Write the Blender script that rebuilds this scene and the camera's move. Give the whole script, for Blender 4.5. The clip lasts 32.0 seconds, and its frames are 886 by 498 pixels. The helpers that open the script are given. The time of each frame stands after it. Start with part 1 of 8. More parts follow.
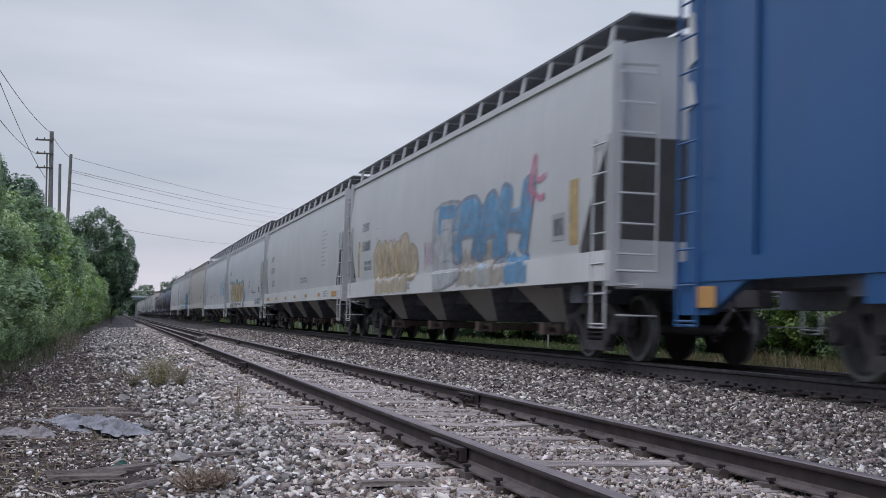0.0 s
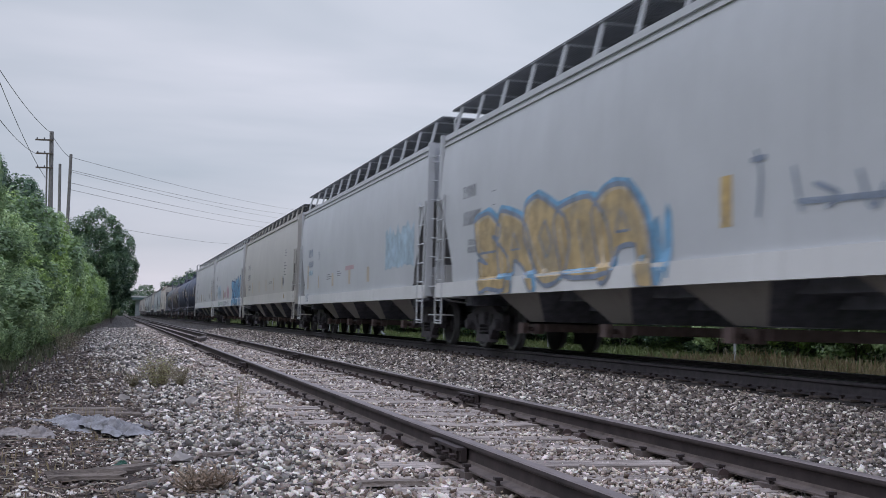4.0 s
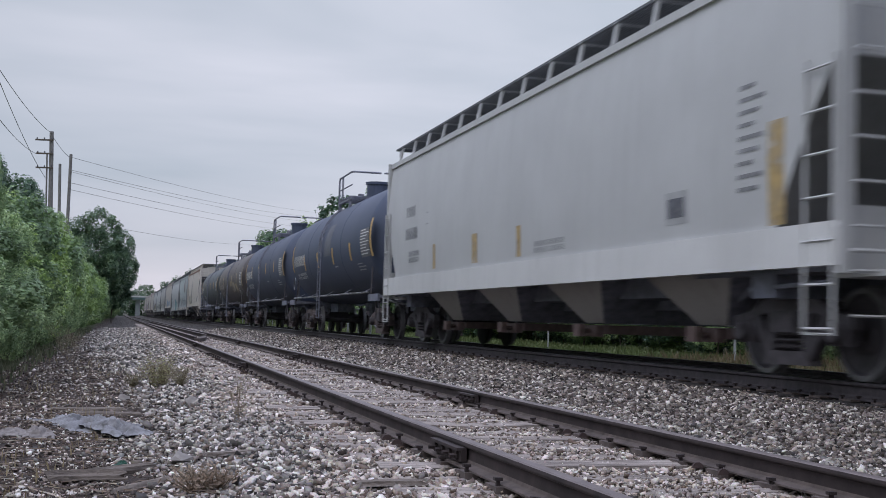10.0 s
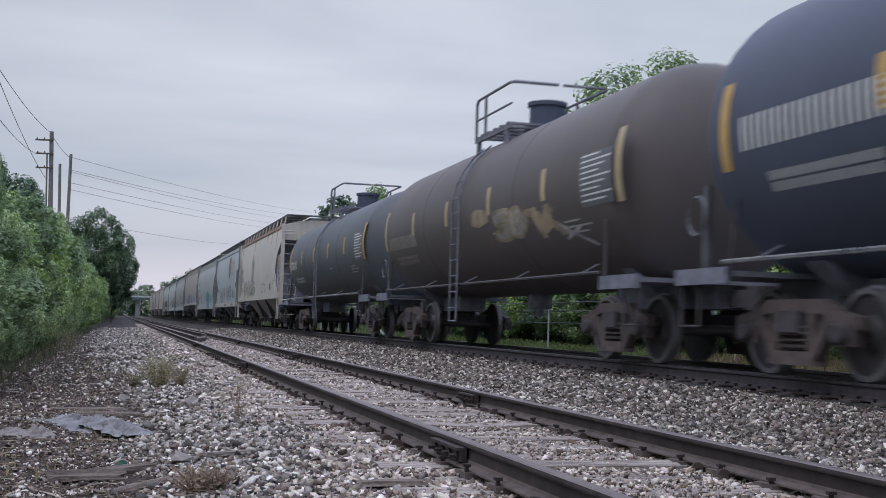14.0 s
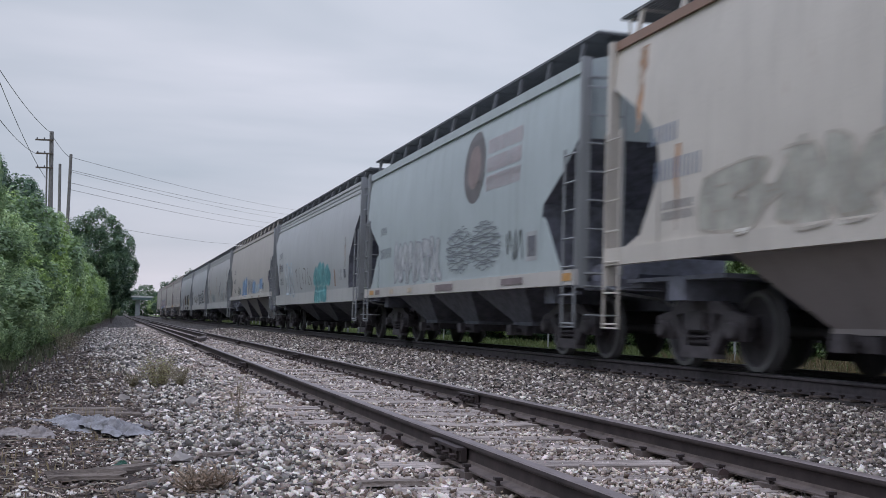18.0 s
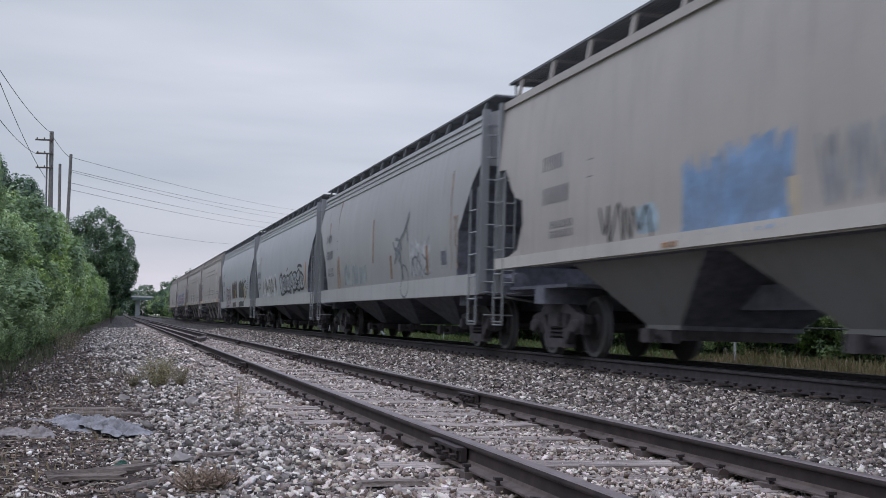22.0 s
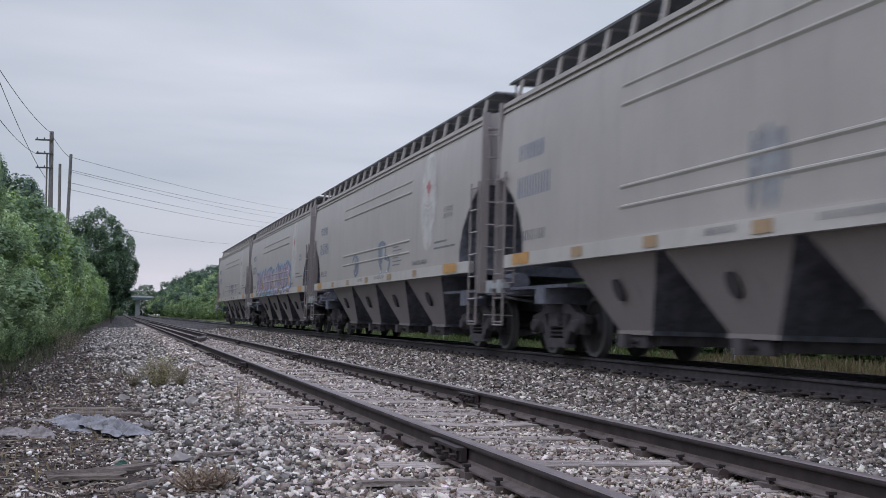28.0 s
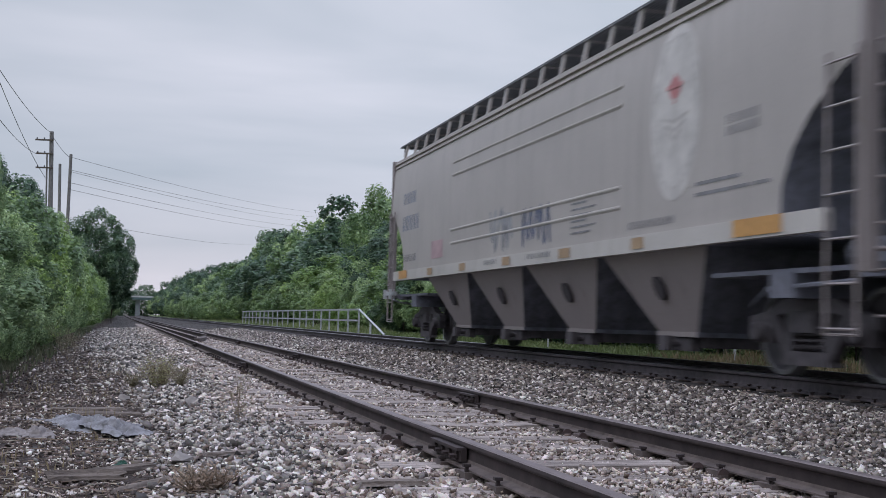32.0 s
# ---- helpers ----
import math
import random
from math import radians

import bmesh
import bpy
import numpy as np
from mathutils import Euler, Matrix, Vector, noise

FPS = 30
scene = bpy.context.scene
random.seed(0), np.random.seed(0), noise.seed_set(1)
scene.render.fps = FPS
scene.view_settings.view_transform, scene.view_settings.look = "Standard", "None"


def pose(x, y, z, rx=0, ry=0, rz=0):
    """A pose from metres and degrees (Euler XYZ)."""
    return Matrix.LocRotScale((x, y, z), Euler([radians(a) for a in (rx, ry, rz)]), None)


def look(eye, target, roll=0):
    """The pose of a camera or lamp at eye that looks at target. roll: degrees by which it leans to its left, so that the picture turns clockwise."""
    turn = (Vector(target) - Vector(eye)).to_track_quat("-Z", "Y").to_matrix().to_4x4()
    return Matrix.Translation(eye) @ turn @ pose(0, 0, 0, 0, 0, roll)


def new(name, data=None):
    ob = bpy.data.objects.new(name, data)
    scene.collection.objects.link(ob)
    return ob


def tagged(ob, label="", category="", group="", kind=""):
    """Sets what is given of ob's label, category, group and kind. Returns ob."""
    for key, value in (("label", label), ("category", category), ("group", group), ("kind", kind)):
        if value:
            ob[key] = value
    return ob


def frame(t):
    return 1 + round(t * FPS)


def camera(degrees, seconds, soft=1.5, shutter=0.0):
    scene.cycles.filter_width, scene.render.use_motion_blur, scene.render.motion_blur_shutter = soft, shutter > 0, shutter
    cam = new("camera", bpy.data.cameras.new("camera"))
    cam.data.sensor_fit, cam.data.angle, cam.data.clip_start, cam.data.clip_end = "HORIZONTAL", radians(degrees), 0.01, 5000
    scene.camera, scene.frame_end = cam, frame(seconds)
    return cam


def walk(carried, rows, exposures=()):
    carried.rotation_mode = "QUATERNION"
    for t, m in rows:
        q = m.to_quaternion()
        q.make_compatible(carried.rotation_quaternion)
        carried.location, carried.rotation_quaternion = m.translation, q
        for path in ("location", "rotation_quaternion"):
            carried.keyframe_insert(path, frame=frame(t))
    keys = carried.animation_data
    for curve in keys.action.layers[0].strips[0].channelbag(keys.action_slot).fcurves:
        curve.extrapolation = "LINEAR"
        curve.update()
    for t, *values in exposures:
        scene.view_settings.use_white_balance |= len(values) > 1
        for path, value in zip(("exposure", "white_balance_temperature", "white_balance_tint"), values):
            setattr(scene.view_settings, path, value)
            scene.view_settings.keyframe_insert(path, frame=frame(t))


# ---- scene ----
# Plan: y runs along the tracks away from the viewer, x to the right, z up; the top of the siding's sleepers lies at z = 0.
EYE = Vector((0.0, 0.0, 0.83))
GAZE = Vector((0.2592, 0.9638, 0.0619))
cam = camera(40.6, 32.0, soft=0.5, shutter=0.42)
walk(cam, [(0.0, look(EYE, EYE + GAZE, 1.71)), (32.0, look(EYE, EYE + GAZE, 1.71))], exposures=[(0.0, 0.0), (32.0, 0.0)])

SIDING_X = 1.9235            # near rail of the siding
MAIN_X = 6.97                # near rail of the main line
GAUGE = 1.505
SIDING_TOP = 0.18
MAIN_TOP = 0.383
MAIN_MID = MAIN_X + GAUGE / 2
SPEED, GAIN = 12.074, 0.0224  # train: metres a second at the start, and its slow gain


# ---- world and light ----
def build_world():
    w = bpy.data.worlds.new("overcast_sky")
    scene.world = w
    w.use_nodes = True
    nt = w.node_tree
    nt.nodes.clear()
    out = nt.nodes.new("ShaderNodeOutputWorld")
    bg = nt.nodes.new("ShaderNodeBackground")
    sky = nt.nodes.new("ShaderNodeTexSky")
    sky.sky_type = "NISHITA"
    sky.sun_disc = False
    sky.sun_elevation = radians(48)
    sky.sun_rotation = radians(250)
    scale = nt.nodes.new("ShaderNodeVectorMath")
    scale.operation = "SCALE"
    scale.inputs["Scale"].default_value = 0.07
    co = nt.nodes.new("ShaderNodeTexCoord")
    sep = nt.nodes.new("ShaderNodeSeparateXYZ")
    # flat cloud deck: stretch the direction so that clouds run long near the horizon
    mp = nt.nodes.new("ShaderNodeMapping")
    mp.inputs["Scale"].default_value = (-0.6, 1.2, 4.5)
    mp.inputs["Location"].default_value = (0.55, 0.0, 0.35)
    n1 = nt.nodes.new("ShaderNodeTexNoise")
    n1.inputs["Scale"].default_value = 1.6
    n1.inputs["Detail"].default_value = 5.0
    n1.inputs["Roughness"].default_value = 0.5
    n1.inputs["Distortion"].default_value = 0.4
    ramp = nt.nodes.new("ShaderNodeValToRGB")
    e = ramp.color_ramp.elements
    e[0].position, e[0].color = 0.36, (0.395, 0.448, 0.512, 1)
    e[1].position, e[1].color = 0.64, (0.64, 0.652, 0.722, 1)
    grad = nt.nodes.new("ShaderNodeValToRGB")
    g = grad.color_ramp.elements
    g[0].position, g[0].color = 0.0, (1.04, 0.96, 0.98, 1)
    g[1].position, g[1].color = 1.0, (2.40, 2.50, 3.10, 1)
    m = g.new(0.12)
    m.color = (0.89, 0.895, 0.93, 1)
    m2 = g.new(0.3)
    m2.color = (0.87, 0.89, 0.92, 1)
    mul = nt.nodes.new("ShaderNodeVectorMath")
    mul.operation = "MULTIPLY"
    add = nt.nodes.new("ShaderNodeMix")
    add.data_type = "RGBA"
    add.inputs["Factor"].default_value = 0.08
    L = nt.links.new
    L(co.outputs["Generated"], mp.inputs["Vector"])
    L(mp.outputs["Vector"], n1.inputs["Vector"])
    L(n1.outputs["Fac"], ramp.inputs["Fac"])
    L(co.outputs["Generated"], sep.inputs["Vector"])
    L(sep.outputs["Z"], grad.inputs["Fac"])
    L(ramp.outputs["Color"], mul.inputs[0])
    L(grad.outputs["Color"], mul.inputs[1])
    L(sky.outputs["Color"], scale.inputs[0])
    L(mul.outputs["Vector"], add.inputs["A"])
    L(scale.outputs["Vector"], add.inputs["B"])
    # the sky brightens a little towards positive x
    side = nt.nodes.new("ShaderNodeMapRange")
    for key, v in (("From Min", -0.5), ("From Max", 0.4), ("To Min", 0.95), ("To Max", 1.09)):
        side.inputs[key].default_value = v
    tilt = nt.nodes.new("ShaderNodeVectorMath")
    tilt.operation = "SCALE"
    L(sep.outputs["X"], side.inputs["Value"])
    L(add.outputs["Result"], tilt.inputs[0])
    L(side.outputs["Result"], tilt.inputs["Scale"])
    L(tilt.outputs["Vector"], bg.inputs["Color"])
    bg.inputs["Strength"].default_value = 1.2
    L(bg.outputs["Background"], out.inputs["Surface"])


build_world()
sun = new("sun", bpy.data.lights.new("sun", "SUN"))
sun.data.energy = 0.8
sun.data.angle = radians(35)
sun.data.color = (1.0, 0.97, 0.93)
# veiled sun high behind the viewer's left shoulder
sun.rotation_euler = (Vector((0.55, 0.35, -0.95))).to_track_quat("-Z", "Y").to_euler()


# ---- materials ----
def mat_new(name):
    m = bpy.data.materials.new(name)
    m.use_nodes = True
    nt = m.node_tree
    b = nt.nodes["Principled BSDF"]
    return m, nt, b


def node(nt, kind, **inputs):
    n = nt.nodes.new(kind)
    for k, v in inputs.items():
        n.inputs[k].default_value = v
    return n


def ramp_node(nt, stops):
    r = nt.nodes.new("ShaderNodeValToRGB")
    e = r.color_ramp.elements
    while len(e) < len(stops):
        e.new(0.5)
    for el, (p, c) in zip(e, stops):
        el.position = p
        el.color = (*c, 1) if len(c) == 3 else c
    return r


def mixed(nt, a, b, fac):
    """A colour mix; a, b, fac are sockets or values."""
    m = nt.nodes.new("ShaderNodeMix")
    m.data_type = "RGBA"
    for key, v in (("A", a), ("B", b), ("Factor", fac)):
        if isinstance(v, bpy.types.NodeSocket):
            nt.links.new(v, m.inputs[key])
        else:
            m.inputs[key].default_value = (*v, 1) if isinstance(v, tuple) else v
    return m.outputs["Result"]


def bumped(nt, b, height, strength, dist):
    bp = nt.nodes.new("ShaderNodeBump")
    bp.inputs["Strength"].default_value = strength
    bp.inputs["Distance"].default_value = dist
    nt.links.new(height, bp.inputs["Height"])
    nt.links.new(bp.outputs["Normal"], b.inputs["Normal"])


def paint(name, col, dirt=0.25, streak=0.3, rust=0.0, rough=0.45, metal=0.0, dirt_col=(0.09, 0.075, 0.06)):
    """Weathered paint: cloudy fading, vertical streaks and, where asked, rust that creeps in patches."""
    m, nt, b = mat_new(name)
    L = nt.links.new
    co = nt.nodes.new("ShaderNodeTexCoord")
    big = node(nt, "ShaderNodeTexNoise", Scale=0.55, Detail=6.0, Roughness=0.6)
    L(co.outputs["Object"], big.inputs["Vector"])
    mp = nt.nodes.new("ShaderNodeMapping")
    mp.inputs["Scale"].default_value = (5.0, 5.0, 0.35)
    L(co.outputs["Object"], mp.inputs["Vector"])
    st = node(nt, "ShaderNodeTexNoise", Scale=1.0, Detail=5.0, Roughness=0.65)
    L(mp.outputs["Vector"], st.inputs["Vector"])
    fine = node(nt, "ShaderNodeTexNoise", Scale=28.0, Detail=4.0, Roughness=0.7)
    L(co.outputs["Object"], fine.inputs["Vector"])
    hsv = tuple(c * 0.86 for c in col)
    base = mixed(nt, col, hsv, ramp_out(nt, big.outputs["Fac"], 0.35, 0.7))
    s1 = ramp_out(nt, st.outputs["Fac"], 0.52, 0.82, streak)
    base = mixed(nt, base, dirt_col, s1)
    s2 = ramp_out(nt, fine.outputs["Fac"], 0.55, 0.8, dirt)
    base = mixed(nt, base, dirt_col, s2)
    if rust:
        rn = node(nt, "ShaderNodeTexNoise", Scale=0.8, Detail=9.0, Roughness=0.72)
        mp2 = nt.nodes.new("ShaderNodeMapping")
        mp2.inputs["Scale"].default_value = (2.0, 1.6, 0.7)
        mp2.inputs["Location"].default_value = (3.1, 7.7, 1.3)
        L(co.outputs["Object"], mp2.inputs["Vector"])
        L(mp2.outputs["Vector"], rn.inputs["Vector"])
        base = mixed(nt, base, (0.20, 0.085, 0.04), ramp_out(nt, rn.outputs["Fac"], 0.70 - 0.22 * rust, 0.80 - 0.1 * rust, 0.85))
    L(base, b.inputs["Base Color"])
    b.inputs["Roughness"].default_value = rough
    b.inputs["Metallic"].default_value = metal
    bumped(nt, b, big.outputs["Fac"], 0.25, 0.012)
    return m


def ramp_out(nt, fac, lo, hi, top=1.0):
    r = nt.nodes.new("ShaderNodeMapRange")
    r.inputs["From Min"].default_value = lo
    r.inputs["From Max"].default_value = hi
    r.inputs["To Max"].default_value = top
    nt.links.new(fac, r.inputs["Value"])
    return r.outputs["Result"]


def plain(name, col, rough=0.6, metal=0.0, vary=0.3, scale=12.0, bump=0.15):
    m, nt, b = mat_new(name)
    co = nt.nodes.new("ShaderNodeTexCoord")
    n = node(nt, "ShaderNodeTexNoise", Scale=scale, Detail=6.0, Roughness=0.65)
    nt.links.new(co.outputs["Object"], n.inputs["Vector"])
    c = mixed(nt, tuple(x * (1 - vary) for x in col), tuple(min(1, x * (1 + vary)) for x in col), ramp_out(nt, n.outputs["Fac"], 0.3, 0.7))
    nt.links.new(c, b.inputs["Base Color"])
    b.inputs["Roughness"].default_value = rough
    b.inputs["Metallic"].default_value = metal
    if bump:
        bumped(nt, b, n.outputs["Fac"], bump, 0.01)
    return m


def island(name, stops, rough=0.85, bump=0.4, scale=30.0, sheen=0.0):
    """Each loose piece of a mesh takes its own colour out of the stops."""
    m, nt, b = mat_new(name)
    g = nt.nodes.new("ShaderNodeNewGeometry")
    r = ramp_node(nt, stops)
    nt.links.new(g.outputs["Random Per Island"], r.inputs["Fac"])
    co = nt.nodes.new("ShaderNodeTexCoord")
    n = node(nt, "ShaderNodeTexNoise", Scale=scale, Detail=5.0, Roughness=0.7)
    nt.links.new(co.outputs["Object"], n.inputs["Vector"])
    mul = nt.nodes.new("ShaderNodeMix")
    mul.data_type = "RGBA"
    mul.blend_type = "MULTIPLY"
    mul.inputs["Factor"].default_value = 0.55
    nt.links.new(r.outputs["Color"], mul.inputs["A"])
    nt.links.new(n.outputs["Color"], mul.inputs["B"])
    gain = nt.nodes.new("ShaderNodeVectorMath")
    gain.operation = "SCALE"
    gain.inputs["Scale"].default_value = 1.3
    nt.links.new(mul.outputs["Result"], gain.inputs[0])
    nt.links.new(gain.outputs["Vector"], b.inputs["Base Color"])
    b.inputs["Roughness"].default_value = rough
    if bump:
        bumped(nt, b, n.outputs["Fac"], bump, 0.01)
    return m


def leaf_mat(name, dark, mid, light, scale=0.8):
    """Leaves: each its own green, in drifts of lighter and darker growth, letting some light through."""
    m, nt, b = mat_new(name)
    L = nt.links.new
    g = nt.nodes.new("ShaderNodeNewGeometry")
    r = ramp_node(nt, [(0.0, dark), (0.55, mid), (1.0, light)])
    co = nt.nodes.new("ShaderNodeTexCoord")
    n = node(nt, "ShaderNodeTexNoise", Scale=scale, Detail=3.0)
    L(g.outputs["Position"], n.inputs["Vector"])
    mth = nt.nodes.new("ShaderNodeMath")
    mth.operation = "MULTIPLY_ADD"
    mth.inputs[1].default_value = 0.55
    L(g.outputs["Random Per Island"], mth.inputs[0])
    sh = ramp_out(nt, n.outputs["Fac"], 0.3, 0.72, 0.6)
    L(sh, mth.inputs[2])
    own = nt.nodes.new("ShaderNodeObjectInfo")
    shift = nt.nodes.new("ShaderNodeMath")
    shift.operation = "ADD"
    L(ramp_out(nt, own.outputs["Random"], 0.0, 1.0, 0.5), shift.inputs[0])
    L(mth.outputs["Value"], shift.inputs[1])
    low = nt.nodes.new("ShaderNodeMath")
    low.operation = "SUBTRACT"
    low.inputs[1].default_value = 0.22
    L(shift.outputs["Value"], low.inputs[0])
    L(low.outputs["Value"], r.inputs["Fac"])
    L(r.outputs["Color"], b.inputs["Base Color"])
    b.inputs["Roughness"].default_value = 0.42
    tr = nt.nodes.new("ShaderNodeBsdfTranslucent")
    L(r.outputs["Color"], tr.inputs["Color"])
    mx = nt.nodes.new("ShaderNodeMixShader")
    mx.inputs["Fac"].default_value = 0.38
    L(b.outputs["BSDF"], mx.inputs[1])
    L(tr.outputs["BSDF"], mx.inputs[2])
    L(mx.outputs["Shader"], nt.nodes["Material Output"].inputs["Surface"])
    return m


M = {}
M["white"] = paint("white_hopper_paint", (0.50, 0.50, 0.495), 0.10, 0.10)
M["offwhite"] = paint("cream_hopper_paint", (0.445, 0.425, 0.39), 0.10, 0.12)
M["pale"] = paint("pale_grey_white_paint", (0.485, 0.495, 0.505), 0.10, 0.10)
M["tan"] = paint("faded_tan_paint", (0.56, 0.515, 0.46), 0.3, 0.32, 0.42)
M["soo"] = paint("cool_grey_paint", (0.40, 0.45, 0.455), 0.25, 0.25)
M["acf"] = paint("weathered_light_grey_paint", (0.40, 0.41, 0.415), 0.25, 0.3, 0.08)
M["acf_warm"] = paint("warm_grey_paint", (0.345, 0.34, 0.335), 0.3, 0.35, 0.16)
# posts and ladders face forward: their shade is put into this grey
M["acf_trim"] = paint("grimy_shaded_grey_trim", (0.25, 0.26, 0.27), 0.35, 0.4, 0.1)
M["taupe"] = paint("dusty_beige_grey_paint", (0.41, 0.375, 0.345), 0.3, 0.35, 0.1)
M["beige"] = paint("beige_grey_paint", (0.415, 0.38, 0.355), 0.22, 0.25)
# dusty beige, darkened in the colour for the shade on down-facing bays
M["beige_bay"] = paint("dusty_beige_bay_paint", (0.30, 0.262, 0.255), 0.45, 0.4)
M["rust_trim"] = paint("rust_brown_trim", (0.26, 0.15, 0.105), 0.4, 0.4, 0.3)
M["flow_sill"] = paint("weathered_grey_sill_paint", (0.44, 0.435, 0.425), 0.4, 0.4, 0.12)
M["sill_pale"] = paint("pale_sill_and_highlight_paint", (0.52, 0.49, 0.455), 0.3, 0.3)
M["blue"] = paint("blue_boxcar_paint", (0.024, 0.098, 0.255), 0.12, 0.18, 0.05, 0.4)
M["black"] = paint("black_tank_paint", (0.072, 0.088, 0.132), 0.12, 0.2, 0.0, 0.55, dirt_col=(0.085, 0.08, 0.078))
M["dusty_black"] = paint("dusty_black_tank_paint", (0.078, 0.092, 0.132), 0.2, 0.3, 0.0, 0.58, dirt_col=(0.11, 0.10, 0.092))
M["grey_tank"] = paint("dark_grey_tank_paint", (0.088, 0.098, 0.108), 0.25, 0.35, 0.0, 0.55, dirt_col=(0.13, 0.115, 0.10))
M["brown"] = paint("rusty_black_tank_paint", (0.108, 0.094, 0.092), 0.3, 0.5, 0.3, 0.5, dirt_col=(0.15, 0.105, 0.078))
for key in ("black", "dusty_black", "brown"):
    M[key].node_tree.nodes["Principled BSDF"].inputs["Specular IOR Level"].default_value = 0.3
# grime colour, lifted blue for haze; also painted shade on slope sheets
M["under"] = plain("underframe_grime_and_shade", (0.165, 0.170, 0.205), 0.75, 0.0, 0.4, 6.0)
M["truck"] = plain("rusty_cast_steel", (0.070, 0.062, 0.067), 0.75, 0.1, 0.45, 7.0)
M["truck_brown"] = plain("rust_brown_cast_steel", (0.105, 0.082, 0.078), 0.8, 0.1, 0.45, 7.0)
M["wheel"] = plain("worn_wheel_steel", (0.064, 0.058, 0.062), 0.6, 0.3, 0.3, 5.0)
M["tread"] = plain("polished_wheel_tread", (0.19, 0.185, 0.19), 0.5, 0.5, 0.15, 5.0)
# dirty paint with the shade under the car put into its colour
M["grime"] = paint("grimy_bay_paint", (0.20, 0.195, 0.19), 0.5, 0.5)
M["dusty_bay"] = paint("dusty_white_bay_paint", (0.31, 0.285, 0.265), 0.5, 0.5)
M["gate"] = plain("red_brown_gate_steel", (0.105, 0.072, 0.065), 0.75, 0.1, 0.4, 7.0)
M["cream_sill"] = paint("cream_sill_paint", (0.54, 0.515, 0.475), 0.2, 0.25)
M["white_sill"] = paint("white_sill_paint", (0.66, 0.655, 0.64), 0.15, 0.2)
M["grate"] = plain("galvanised_grating", (0.15, 0.155, 0.165), 0.55, 0.6, 0.25, 4.0)
M["galv"] = plain("galvanised_steel", (0.48, 0.49, 0.5), 0.5, 0.5, 0.2, 4.0)
M["mainside"] = plain("dark_main_rail_side", (0.058, 0.049, 0.052), 0.75, 0.1, 0.4, 9.0)
M["railside"] = plain("rusty_rail_side", (0.040, 0.029, 0.028), 0.85, 0.1, 0.45, 5.0)
M["railfoot"] = plain("dusty_rail_foot", (0.098, 0.077, 0.069), 0.9, 0.0, 0.45, 7.0)
M["rust_steel"] = plain("rust_brown_clip", (0.075, 0.05, 0.045), 0.85, 0.1, 0.4, 9.0)
M["railtop"] = plain("worn_rail_top", (0.16, 0.128, 0.12), 0.5, 0.4, 0.2, 8.0)
M["maintop"] = plain("main_rail_head", (0.20, 0.20, 0.21), 0.35, 1.0, 0.2, 8.0)
M["mark_dark"] = plain("faded_dark_stencil", (0.13, 0.135, 0.155), 0.6, 0, 0.25)
M["faded_line"] = plain("faded_grey_stencil", (0.22, 0.22, 0.23), 0.6, 0, 0.25)
M["mark_blue"] = plain("faded_blue_stencil", (0.19, 0.23, 0.31), 0.6, 0, 0.25)
M["mark_white"] = plain("white_stencil", (0.62, 0.62, 0.60), 0.6, 0, 0.15)
M["orange"] = plain("orange_conspicuity_tape", (0.50, 0.27, 0.09), 0.5, 0, 0.2)
M["yellow"] = plain("faded_yellow_tape", (0.50, 0.35, 0.14), 0.55, 0, 0.2)
M["leafA"] = leaf_mat("willow_green_leaf", (0.098, 0.163, 0.078), (0.247, 0.358, 0.163), (0.520, 0.637, 0.325))
M["leafB"] = leaf_mat("deep_green_leaf", (0.041, 0.078, 0.051), (0.092, 0.159, 0.092), (0.203, 0.297, 0.155))
M["leafC"] = leaf_mat("bright_green_leaf", (0.102, 0.168, 0.054), (0.240, 0.360, 0.114), (0.432, 0.564, 0.192))
M["leafD"] = leaf_mat("woodland_green_leaf", (0.087, 0.145, 0.065), (0.203, 0.304, 0.131), (0.406, 0.522, 0.217))
M["bark"] = plain("grey_brown_bark", (0.10, 0.08, 0.065), 0.9, 0, 0.4, 9.0, 0.5)
M["pole"] = plain("weathered_pole_wood", (0.165, 0.155, 0.148), 0.9, 0, 0.3, 8.0, 0.4)
M["wire"] = plain("cable_black", (0.06, 0.06, 0.065), 0.5, 0, 0.1, 3.0, 0)


# ---- mesh helpers ----
def box(bm, x0, x1, y0, y1, z0, z1):
    v = [bm.verts.new(p) for p in ((x0, y0, z0), (x1, y0, z0), (x1, y1, z0), (x0, y1, z0), (x0, y0, z1), (x1, y0, z1), (x1, y1, z1), (x0, y1, z1))]
    for f in ((0, 3, 2, 1), (4, 5, 6, 7), (0, 1, 5, 4), (1, 2, 6, 5), (2, 3, 7, 6), (3, 0, 4, 7)):
        bm.faces.new([v[i] for i in f])
    return v


def tube(bm, p, q, r, seg=6, r2=None):
    p, q = Vector(p), Vector(q)
    d = (q - p).normalized()
    a = d.orthogonal().normalized()
    c = d.cross(a)
    r2 = r if r2 is None else r2
    A, B = [], []
    for i in range(seg):
        t = 2 * math.pi * i / seg
        o = a * math.cos(t) + c * math.sin(t)
        A.append(bm.verts.new(p + o * r))
        B.append(bm.verts.new(q + o * r2))
    for i in range(seg):
        j = (i + 1) % seg
        bm.faces.new((A[i], A[j], B[j], B[i]))
    bm.faces.new(A[::-1])
    bm.faces.new(B)


